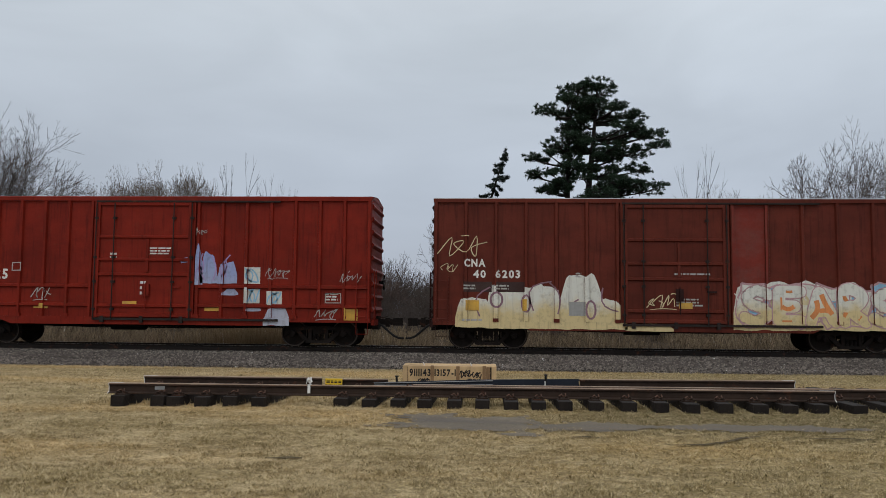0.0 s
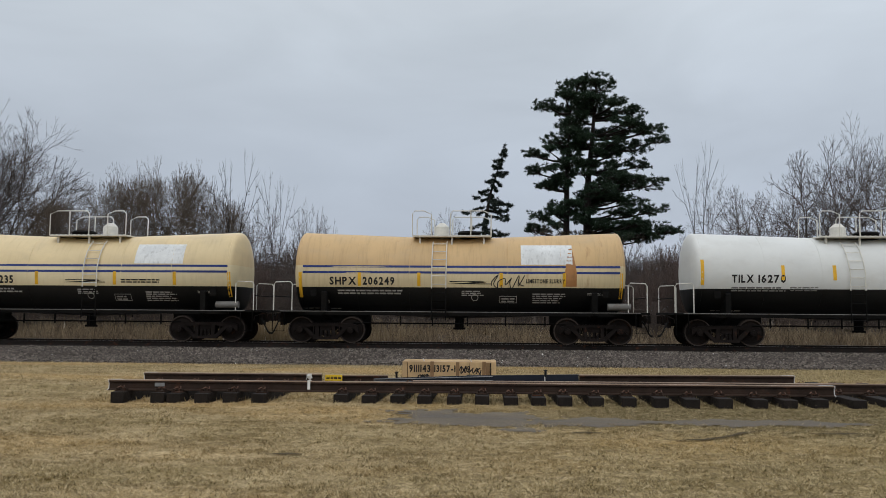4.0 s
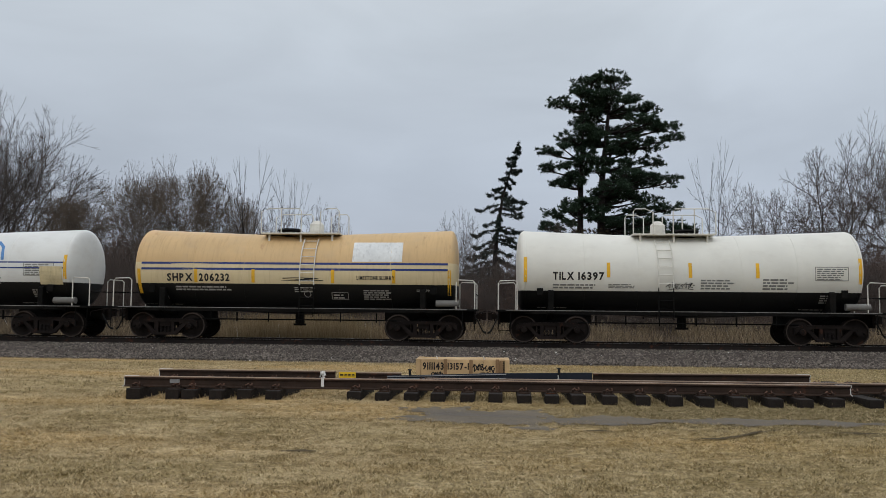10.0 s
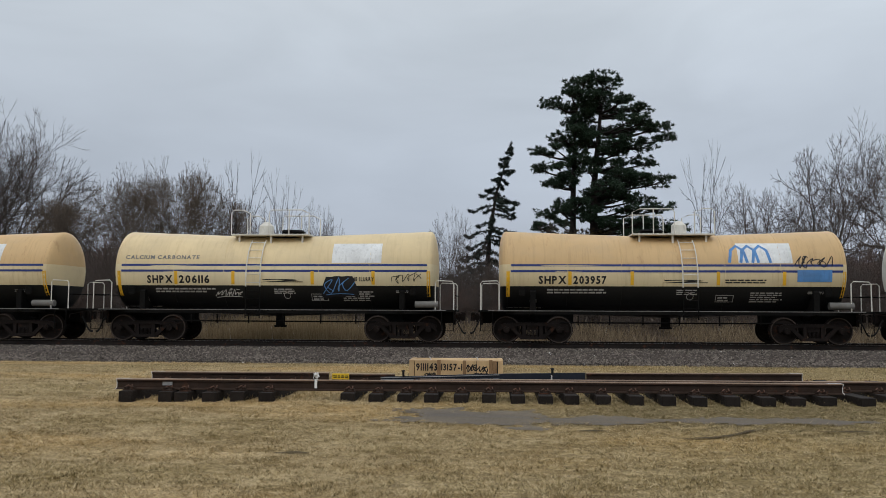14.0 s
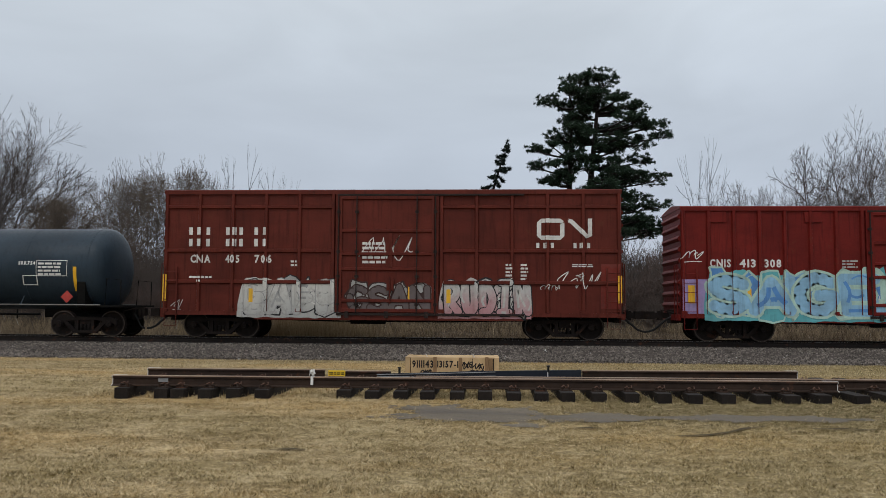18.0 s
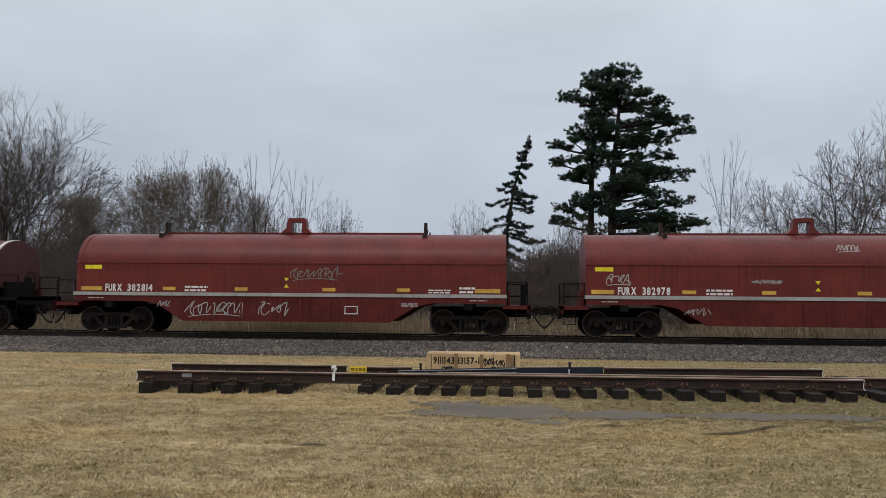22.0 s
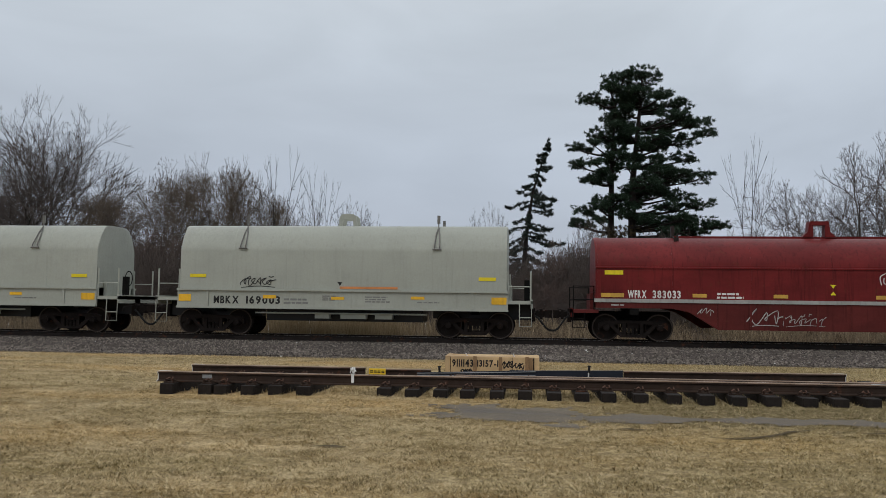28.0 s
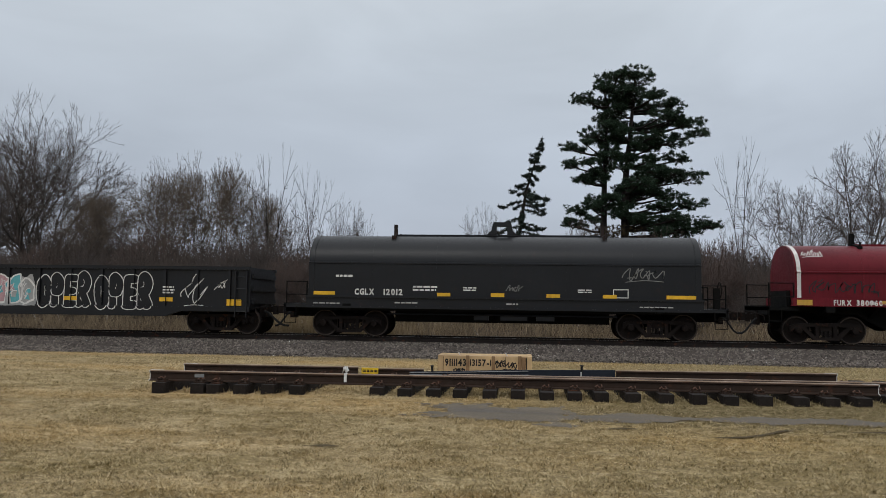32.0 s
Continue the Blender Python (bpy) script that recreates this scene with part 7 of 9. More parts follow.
    if style == "deep":
        bm = BM()
        for s in (-1, 1):
            y0, y1 = sorted((s * 1.36, s * 1.46))
            prism_y(bm, [(-h, z0), (-h, z0 - 0.24), (-h + 2.45, z0 - 0.24), (-h + 3.0, z0 - 0.36), (-h + 3.9, 0.44), (h - 3.9, 0.44), (h - 3.0, z0 - 0.36), (h - 2.45, z0 - 0.24), (h, z0 - 0.24), (h, z0)], y0, y1)
        part("side_girder", bm, body_mat, car)
        for s in (-1, 1):
            bm = BM()
            y0, y1 = sorted((s * 1.38, s * 1.50))
            box(bm, -h - 0.04, h + 0.04, y0, y1, z0 - 0.05, z0 + 0.07)
            part("side_sill", bm, M_SILL_GREY, car, "pale grey side sill")
        for k in range(8):
            x = -h + 3.9 + (L - 7.8) * k / 7
            bm = BM()
            box(bm, x - 0.03, x + 0.03, -1.475, -1.455, 0.5, z0 - 0.06)
            part("girder_rib", bm, body_mat, car)
        flat = ((), (), lambda x, z: -1.46, True)
    elif style == "skeleton":
        bm = BM()
        for s in (-1, 1):
            y0, y1 = sorted((s * 1.30, s * 1.47))
            box(bm, -h - 0.12, h + 0.12, y0, y1, z0 - 0.27, z0 + 0.0)
        part("side_sill", bm, body_mat, car)
        bm = BM()
        for s in (-1, 1):
            y0, y1 = sorted((s * 0.42, s * 0.55))
            prism_y(bm, [(-h + 0.2, z0 - 0.2), (-h + 0.2, z0 - 0.45), (-h + 2.2, z0 - 0.55), (-h + 3.2, 0.44), (h - 3.2, 0.44), (h - 2.2, z0 - 0.55), (h - 0.2, z0 - 0.45), (h - 0.2, z0 - 0.2)], y0, y1)
        part("center_girder", bm, um, car)
        bm = BM()
        box(bm, -h + 0.1, h - 0.1, -1.34, 1.34, z0 - 0.16, z0 - 0.06)
        part("deck", bm, um, car)
        for k in range(7):
            x = -h + 2.6 + (L - 5.2) * k / 6
            bm = BM()
            prism_x(bm, [(-1.42, z0 - 0.25), (-1.42, z0 - 0.15), (1.42, z0 - 0.15), (1.42, z0 - 0.25), (0.5, z0 - 0.7), (-0.5, z0 - 0.7)], x - 0.05, x + 0.05)
            part("cross_bearer", bm, um, car)
        bm = BM()
        cyl(bm, (-0.75, -0.85, 0.98), (0.2, -0.85, 0.98), 0.17, 12)
        part("air_reservoir", bm, um, car)
        bm = BM()
        for x in (0.9, 1.5):
            box(bm, x, x + 0.25, -0.9, -0.6, 0.75, 1.0)
        part("brake_valve", bm, um, car)
        flat = ((), (), lambda x, z: -1.47, True)
    else:
        deepness = 0.66 if style == "angled" else 0.40
        bm = BM()
        for s in (-1, 1):
            y0, y1 = sorted((s * 1.36, s * 1.45))
            box(bm, -h - 0.05, h + 0.05, y0, y1, z0 - deepness, z0 - 0.02)
        part("side_panel", bm, body_mat, car)
        for s in (-1, 1):
            for zz in (z0 - 0.06, z0 - deepness - 0.02):
                bm = BM()
                y0, y1 = sorted((s * 1.38, s * 1.52))
                box(bm, -h - 0.06, h + 0.06, y0, y1, zz, zz + 0.07)
                part("side_flange", bm, body_mat, car)
        bm = BM()
        box(bm, -h + 0.1, h - 0.1, -1.34, 1.34, z0 - 0.5, z0 - 0.3)
        box(bm, -h + 2.9, h - 2.9, -0.6, 0.6, 0.52, z0 - 0.5)
        part("center_girder", bm, um, car)
        for x, w in ((-0.9, 0.5), (0.0, 0.9), (1.2, 0.6)):
            bm = BM()
            box(bm, x, x + w, -1.2, -0.9, 0.62, 0.80)
            part("brake_gear", bm, body_mat, car)
        bm = BM()
        tube(bm, [(-h + 2.7, -1.25, 0.80), (h - 2.7, -1.25, 0.80)], 0.03, 5)
        part("brake_pipe", bm, body_mat, car)
        flat = ((), (), lambda x, z: -1.45, True)
    # trough ends, platforms, ladders and brake wheel
    for s in (-1, 1):
        bm = BM()
        x0, x1 = sorted((s * (h - 0.1), s * he))
        box(bm, x0, x1, -1.38, 1.38, z0 - 0.42, z0 - 0.30)
        plat = part("end_platform", bm, body_mat if style != "skeleton" else um, car)
        bm = BM()
        x0, x1 = sorted((s * (h - 2.6), s * he))
        box(bm, x0, x1, -0.2, 0.2, 0.66, z0 - 0.35)
        part("stub_sill", bm, um, car)
        bm = BM()
        x0, x1 = sorted((s * (he - 0.08), s * he))
        box(bm, x0, x1, -1.38, 1.38, z0 - 0.56, z0 - 0.26)
        part("end_sill", bm, body_mat if style != "skeleton" else um, car)
        post_mat = body_mat if style == "angled" else um
        hh = 1.05 if style == "angled" else 0.85
        for y in (-1.33, 1.33):
            for dx in (0.05, over - 0.08):
                bm = BM()
                tube(bm, [(s * (h + dx), y, z0 - 0.35), (s * (h + dx), y, z0 - 0.35 + hh)], 0.03 if style == "angled" else 0.02, 6)
                part("handrail_post", bm, post_mat, car)
            for q in (0.45, 0.98) if style != "angled" else (0.5,):
                bm = BM()
                tube(bm, [(s * (h + 0.05), y, z0 - 0.35 + hh * q), (s * (h + over - 0.08), y, z0 - 0.35 + hh * q)], 0.018, 5)
                part("handrail", bm, post_mat, car)
        bm = BM()
        x0, x1 = sorted((s * (h + 0.02), s * (h + 0.14)))
        box(bm, x0, x1, -0.9, 0.9, z0 - 0.3, z0 + 0.25)
        part("bulkhead", bm, body_mat if style != "skeleton" else um, car)
        xs = s * (he - 0.25)
        bm = BM()
        tube(bm, [(xs - 0.2, -1.42, z0 - 0.4), (xs - 0.2, -1.44, 0.45), (xs + 0.2, -1.44, 0.45), (xs + 0.2, -1.42, z0 - 0.4)], 0.018, 5)
        tube(bm, [(xs - 0.2, -1.43, 0.75), (xs + 0.2, -1.43, 0.75)], 0.016, 5)
        part("step", bm, post_mat, car)
        xt = s * (h - truck)
        bm = BM()
        prism_x(bm, [(-1.36, z0 - 0.26), (-1.36, z0 - 0.42), (-0.3, 0.80), (0.3, 0.80), (1.36, z0 - 0.42), (1.36, z0 - 0.26)], xt - 0.15, xt + 0.15)
        part("bolster", bm, um, car)
        bm = BM()
        if style == "angled":
            box(bm, xt - 0.10, xt - 0.02, -1.49, -1.40, z0 - 0.60, z0 - 0.06)
        else:
            box(bm, xt - 0.14, xt + 0.14, -1.49, -1.40, z0 - 0.47, z0 - 0.27)
        part("jacking_pad", bm, body_mat if style == "angled" else um, car)
    bm = BM()
    xw = h + over - 0.1
    for k in range(14):
        a0, a1 = k * math.tau / 14, (k + 1) * math.tau / 14
        tube(bm, [(xw, -0.55 + 0.27 * math.cos(a0), z0 + 0.35 + 0.27 * math.sin(a0)), (xw, -0.55 + 0.27 * math.cos(a1), z0 + 0.35 + 0.27 * math.sin(a1))], 0.016, 5)
    box(bm, xw - 0.2, xw, -0.62, -0.48, z0 - 0.3, z0 + 0.42)
    part("brake_wheel", bm, M_UNDER, car)
    ends(car, he, reach)
    b = [bogie(car, -h + truck), bogie(car, h - truck)]
    enlist(car, x_left, x_right, b)
    return car, side, flat, h


M_SILL_GREY = paint_mat("grey_sill_paint", (0.36, 0.35, 0.33))


def red_white_tape(car, flat, h, z, mat_red, mat_white):
    """Pairs of red and white reflective squares along the sill."""
    r, w = BM(), BM()
    x = -h + 2.0
    while x < h - 0.6:
        quad(r, x, x + 0.22, z, z + 0.10)
        quad(w, x + 0.24, x + 0.40, z, z + 0.10)
        x += 0.46
    decal("reflector_tape", r, mat_red, car, flat, 0.004)
    decal("reflector_tape", w, mat_white, car, flat, 0.004)

# ---- the train, car by car, in running order ----
def car_paint(name, col, rough=0.5, rust=0.3, streak=0.6, dirt=0.5, var=0.25, spec=0.14):
    """Old freight paint: faded and sooty in patches, with runs of grime and rust."""
    return surface(name, col, rough, var=var, scale=0.6, grain=16, streak=streak, streak_col=shade(col, 0.30), rust=rust, dirt=dirt, dirt_col=shade(col, 0.42), bump=0.14, dist=0.012, spec=spec)


P_BROWN = car_paint("oxide_brown_paint", (0.115, 0.022, 0.013))
P_RED = car_paint("freight_red_paint", (0.19, 0.015, 0.007))
P_CNRED = car_paint("deep_red_paint", (0.148, 0.0135, 0.010))
P_UMBER = car_paint("red_brown_paint", (0.112, 0.0215, 0.014))
P_MAROON = car_paint("maroon_paint", (0.080, 0.008, 0.011))
P_BLACKEND = car_paint("sooty_end_paint", (0.028, 0.010, 0.009), dirt=0.6)
P_ROOF = surface("galvanised_roof", (0.34, 0.34, 0.34), 0.55, 0.3, var=0.2, scale=1, rust=0.5)
P_COIL = car_paint("coil_red_paint", (0.140, 0.018, 0.013), 0.40, spec=0.30)
P_COIL_DARK = car_paint("coil_girder_paint", (0.105, 0.018, 0.016), 0.5, dirt=0.5)
P_DULL = car_paint("faded_purple_brown_paint", (0.080, 0.024, 0.024), 0.48, 0.2, 0.5, 0.5, spec=0.25)
P_RUSTRED = car_paint("worn_red_paint", (0.100, 0.012, 0.010), 0.45, 0.25, 0.5, 0.4, spec=0.22)
P_WINE = car_paint("dark_wine_paint", (0.058, 0.008, 0.008), 0.42, 0.25, 0.6, 0.5, spec=0.22)
P_ROSE = car_paint("rose_red_paint", (0.135, 0.012, 0.019), 0.42, 0.1, 0.25, 0.3)
P_COALBLACK = car_paint("black_car_paint", (0.008, 0.009, 0.011), 0.40, 0.05, 0.2, 0.3, spec=0.32)
P_PALE = car_paint("pale_grey_green_paint", (0.36, 0.372, 0.325), 0.5, 0.05, 0.12, 0.12, 0.06)
P_SLATE = car_paint("slate_blue_tank_paint", (0.028, 0.043, 0.058), 0.38, 0.08, 0.3, 0.3)
M_TAPE_RED = paint_mat("red_reflector", (0.42, 0.05, 0.04))
M_TAPE_WHITE = paint_mat("white_reflector", (0.56, 0.53, 0.50))
M_STENCIL_BROWN = paint_mat("dark_stencil_ground", (0.040, 0.016, 0.014))
M_OLD_RED = paint_mat("touch_up_red", (0.17, 0.018, 0.010))


def letters(car, side, rows, mat=None, name="reporting_mark", label="white stencilled car number"):
    """rows: (words, x0, x1, z, cap height)."""
    for words, x0, x1, z, hh in rows:
        decal(name, text_bm(BM(), words, hh, x0, z, x1 - x0), mat or M_LETTER, car, side, 0.006, label)


def print_bars(car, side, blocks, seed, mat=None):
    rnd = random.Random(seed)
    bm = BM()
    for x, z, w, hh, rows in blocks:
        bars(bm, x, z, w, hh, rows, rnd)
    decal("stencil_print", bm, mat or M_LETTER_DIM, car, side, 0.006)


def tags(car, side, list_of, mat, name="scrawl"):
    for x0, x1, z0, z1, seed in list_of:
        bm = BM()
        tag_scrawl(bm, x0, x1, z0, z1, seed, 0.03 if z1 - z0 > 0.4 else 0.02)
        decal(name, bm, mat, car, side, 0.012)


def emblem(car, side, x0, x1, z0, z1):
    """A plain white railway emblem: a closed band and a wave beside it."""
    bm = BM()
    t = (z1 - z0) * 0.2
    w = (x1 - x0) * 0.46
    ribbon(bm, [(x0 + w, z1 - t), (x0 + w - t / 2, z1 - t / 2), (x0 + t, z1 - t / 2), (x0 + t / 2, z1 - t), (x0 + t / 2, z0 + t), (x0 + t, z0 + t / 2), (x0 + w - t / 2, z0 + t / 2), (x0 + w, z0 + t), (x0 + w, z1 - t)], t)
    xa = x0 + w + t * 0.4
    ribbon(bm, [(xa + t, z1 - t / 2), (xa + t * 1.6, z1 - t * 0.6), (x1 - t * 1.1, z0 + t * 0.7), (x1 - t * 0.5, z0 + t), (x1 - t * 0.5, z1)], t * 0.95, 0.0005)
    decal("emblem", bm, M_LETTER, car, side, 0.006, "plain white band emblem")


def word_bars(car, side, mat, z, hh, spots, w=0.26):
    w *= 0.62
    """A company name as plain bars, one for each character."""
    for x in spots:
        bm = BM()
        quad(bm, x, x + w, z, z + hh)
        decal("name_bar", bm, mat, car, side, 0.006)


def strips(car, side, list_of, mat=None):
    for x, z0, z1, w in list_of:
        decal("reflector", quad(BM(), x - w / 2, x + w / 2, z0, z1), mat or M_REFLECT, car, side, 0.016)


# 1: brown box car with cream graffiti
dr = (-1.46, 1.81)
car, sd, h = boxcar("brown ribbed steel box car with cream and white graffiti", -1.87, 13.87, 5.12, 0.70, P_BROWN, even_posts(7.87, dr, 6, 5), dr, 1, deep=0.06, end_dark=P_BLACKEND, roof_mat=P_ROOF)
decal("paint_panel", quad(BM(), 2.05, 3.2, 0.95, 4.98), M_OLD_RED, car, sd, 0.003)
letters(car, sd, [("CNA", -6.83, -6.12, 2.80, 0.25), ("40", -6.52, -6.10, 2.42, 0.25), ("6203", -5.78, -4.95, 2.42, 0.25)])
print_bars(car, sd, [(-6.85, 2.02, 0.5, 0.2, 2), (-5.9, 2.02, 0.6, 0.2, 2), (0.15, 2.55, 1.2, 0.1, 1), (0.2, 1.5, 0.9, 0.3, 3), (-6.9, 0.95, 0.7, 0.12, 1), (-3.1, 2.45, 0.2, 0.2, 2)], 1)
rnd = random.Random(3)
bm = BM()
blob(bm, -7.12, -5.9, 0.72, 1.85, rnd), blob(bm, -6.1, -3.5, 0.70, 2.3, rnd, lift=0.0005), blob(bm, -3.7, -2.1, 0.70, 2.62, rnd, lift=0.001, dome=True), blob(bm, -2.4, -1.4, 0.70, 1.75, rnd, lift=0.002), blob(bm, -1.5, 0.1, 0.66, 0.92, rnd, lift=0.002)
decal("graffiti", bm, M_FADE_CREAM, car, sd, 0.004, "cream and white sprayed paint along the side")
bm = BM()
for cx, cz, rx, rz in ((-5.74, 1.67, 0.20, 0.25), (-4.75, 1.55, 0.14, 0.28), (-2.6, 1.35, 0.16, 0.30)):
    ribbon(bm, [(cx + rx * math.cos(a), cz + rz * math.sin(a)) for a in np.linspace(0, 6.4, 14)], 0.07)
for a, b, c in (((-6.3, 1.1), (-5.95, 2.1), 0.3), ((-4.5, 1.3), (-3.9, 2.3), 0.4), ((-4.0, 2.3), (-3.7, 1.2), 0.2), ((-2.2, 2.1), (-1.7, 1.3), -0.3), ((-3.3, 1.2), (-3.0, 1.7), 0.2)):
    ribbon(bm, bow(a, b, c), 0.05)
decal("outline", bm, M_SPRAY_MAUVE, car, sd, 0.008)
decal("faded_panel", quad(BM(), -3.32, -2.78, 1.15, 1.62), M_SPRAY_GREY, car, sd, 0.010)
for x in (-6.85, -5.75):
    decal("paint_panel", quad(BM(), x, x + 0.95, 1.93, 2.28), M_STENCIL_BROWN, car, sd, 0.005)
graffiti(car, sd, 2.2, 7.4, 0.78, 2.3, 6, 6, M_FADE_CREAM, [M_FADE_CREAM, M_SPRAY_CREAM, M_FADE_CREAM, M_SPRAY_SKY], M_SPRAY_PINK, 0.20, "cream, pink and light blue graffiti piece")
throw_up(car, sd, "SEARS", 2.3, 7.5, 0.80, 2.2, M_FADE_CREAM, M_SPRAY_PINK, 0.38, 0.035, 6, 0.016, "cream graffiti letters with pink outlines", core=M_SPRAY_ORANGE)
tags(car, sd, [(-7.55, -6.2, 3.1, 3.95, 11), (-7.5, -7.1, 2.6, 3.0, 12), (-0.7, 0.2, 1.4, 1.9, 13)], M_SPRAY_CREAM)
strips(car, sd, [(-6.55, 1.30, 1.65, 0.45), (-4.8, 1.3, 1.7, 0.14), (0.5, 1.42, 1.62, 0.45), (6.8, 1.0, 1.25, 0.5)], M_REFLECT_OLD)

# 2: red box car
dr = (-1.64, 1.62)
car, sd, h = boxcar("bright red ribbed box car with pale blue graffiti near the door", -19.72, -3.99, 5.16, 0.74, P_RED, even_posts(7.865, dr, 7, 7), dr, 2, deep=0.03, end_dark=None, panels=(1.38, 2.04))
letters(car, sd, [("DW", -6.96, -6.42, 2.82, 0.32), ("C", -6.20, -5.95, 2.82, 0.32), ("40", -6.92, -6.45, 2.28, 0.33), ("97", -6.14, -5.64, 2.28, 0.33), ("25", -5.33, -4.85, 2.28, 0.33)])
print_bars(car, sd, [(-6.9, 1.55, 0.5, 0.2, 2), (-6.2, 1.55, 0.5, 0.2, 2), (0.2, 3.15, 0.8, 0.28, 3), (-1.2, 3.0, 0.3, 0.25, 2), (-0.1, 1.75, 0.22, 0.55, 3), (6.3, 1.6, 0.5, 0.3, 3)], 2, M_LETTER)
bm = BM()
frame_lines(bm, -4.72, -4.35, 2.55, 2.85, 0.03), frame_lines(bm, 6.3, 6.85, 1.5, 1.85, 0.03)
decal("stencil_frame", bm, M_LETTER_DIM, car, sd, 0.006)
rnd = random.Random(21)
bm = BM()
for x0, x1, z0, z1 in ((1.72, 2.05, 2.1, 3.75), (1.95, 2.55, 2.15, 3.4), (2.55, 3.25, 2.15, 3.05), (1.3, 1.75, 2.85, 3.1), (2.75, 3.3, 1.75, 1.98)):
    blob(bm, x0, x1, z0, z1, rnd)
piece = decal("graffiti", bm, M_FADE_SKY, car, sd, 0.005, "faded light blue graffiti")
bm = BM()
for k in range(9):
    x = rnd.uniform(1.85, 3.0)
    ribbon(bm, bow((x, rnd.uniform(2.2, 2.5)), (x + rnd.uniform(-0.1, 0.25), rnd.uniform(2.7, 3.2)), rnd.uniform(-0.3, 0.3)), 0.05)
decal("highlight", bm, M_SPRAY_LILAC, piece, sd, 0.008)
for x0, x1, z0, z1 in ((3.52, 4.05, 2.15, 2.72), (3.52, 4.05, 1.48, 2.02), (4.28, 4.82, 1.42, 1.9)):
    patch = decal("graffiti", quad(BM(), x0, x1, z0, z1), M_FADE_SILVER, car, sd, 0.005, "square patch of faded graffiti")
    bm = BM()
    for k in range(4):
        ribbon(bm, bow((rnd.uniform(x0, x1), z0 + 0.05), (rnd.uniform(x0, x1), z1 - 0.05), rnd.uniform(-0.4, 0.4)), 0.05)
    decal("highlight", bm, M_SPRAY_SKY, patch, sd, 0.008)
bm = BM()
blob(bm, 4.2, 5.1, 0.72, 1.4, rnd), blob(bm, 3.6, 4.1, 1.2, 1.42, rnd)
decal("graffiti", bm, M_FADE_SKY, car, sd, 0.005, "faded light blue graffiti")
tags(car, sd, [(-7.7, -7.2, 3.3, 4.1, 31), (-7.7, -7.1, 2.5, 2.9, 32), (4.3, 5.0, 2.35, 2.7, 33), (-3.9, -3.4, 1.55, 2.0, 34), (6.0, 6.7, 0.95, 1.4, 35), (6.8, 7.5, 2.2, 2.55, 36), (1.7, 2.1, 3.75, 4.1, 37)], M_LETTER_DIM)
strips(car, sd, [(-6.7, 1.02, 1.40, 0.46), (-3.62, 1.25, 1.42, 0.5), (-0.45, 1.40, 1.52, 0.5), (2.4, 1.2, 1.36, 0.5), (7.2, 0.92, 1.35, 0.46)], M_REFLECT_OLD)

# 3 to 20: slurry tank cars
W_SH = "white and black slurry tank car with yellow reflective strips"
T_SH = "tan, cream and black slurry tank car with blue stripes"
G_TL = "plain white and black slurry tank car with a side ladder"
car, sd, h = tilx(-33.01, -21.80, "TILX", "16408", T_TILX, "warm white and black slurry tank car with black scrawl", 0.74, 3, spots_x=(-0.46, -0.12, 0.40))
tags(car, sd, [(1.9, 3.9, 1.86, 2.14, 41)], M_SPRAY_BLACK)
car, sd, h = shpx(-46.39, -35.33, "SHPX", "206141", T_TAN, "tan and black slurry tank car with blue stripes and white patch", -0.67, commodity="LIMESTONE SLURRY", seed=4)
letters(car, sd, [("CALCIUM CARBONATE", -5.1, -2.55, 2.86, 0.13)], M_LETTER_GREY, "stencil_words", "grey stencilled words")
car, sd, h = tilx(-60.18, -48.62, "TILX", "16270", T_WHITE, G_TL, -0.63, 5, spots_x=(-0.52, -0.23, 0.10))
car, sd, h = shpx(-73.65, -62.49, "SHPX", "206249", T_TAN, "tan and black slurry tank car with rust run and scrawl", -0.65, commodity="LIMESTONE SLURRY", seed=6)
tags(car, sd, [(1.15, 2.15, 1.9, 2.4, 42)], M_SPRAY_BLACK)
bm = BM()
blob(bm, 3.55, 3.95, 1.98, 3.4, random.Random(8), 8)
decal("rust_run", bm, paint_mat("rust_run", (0.40, 0.19, 0.07)), car, sd, 0.006, "rusty run below the patch")
car, sd, h = shpx(-86.74, -75.75, "SHPX", "206235", T_CREAM, "cream and black slurry tank car with blue stripes", 0.60, seed=7)
car, sd, h = shpx(-100.02, -89.05, "SHPX", "203920", T_TAN, "orange-tan and black slurry tank car with white patches", 0.58, seed=8)
decal("white_patch", quad(BM(), -4.95, -4.6, 2.28, 2.9), M_PATCH, car, sd, 0.006)
car, sd, h = shpx(-113.29, -102.33, "SHPX", "204350", T_CREAMWHITE, "ivory white and black slurry tank car with white scrawl", -0.60, False, ("VENT WHEN UNLOADING",), "LIMESTONE SLURRY", 9)
tags(car, sd, [(-2.0, -1.1, 1.5, 1.82, 43)], M_SPRAY_WHITE)
car, sd, h = shpx(-126.48, -115.48, "SHPX", "204376", T_WHITE, W_SH, -0.60, False, ("VENT TANK WHEN UNLOADING",), "LIMESTONE SLURRY", 10)
car, sd, h = shpx(-139.50, -128.70, "SHPX", "203974", T_TAN, T_SH, -0.63, seed=11)
tags(car, sd, [(4.1, 4.7, 1.65, 1.9, 44), (0.2, 0.9, 1.55, 1.8, 45)], M_SPRAY_WHITE)
car, sd, h = shpx(-152.81, -141.80, "SHPX", "206255", T_CREAM, "cream and black slurry tank car with blue stripes", -0.67, commodity="LIMESTONE SLURRY", seed=12)
car, sd, h = tilx(-166.15, -155.08, "TILX", "16397", T_TILX, "warm white and black slurry tank car with small scrawl", -0.80, 13)
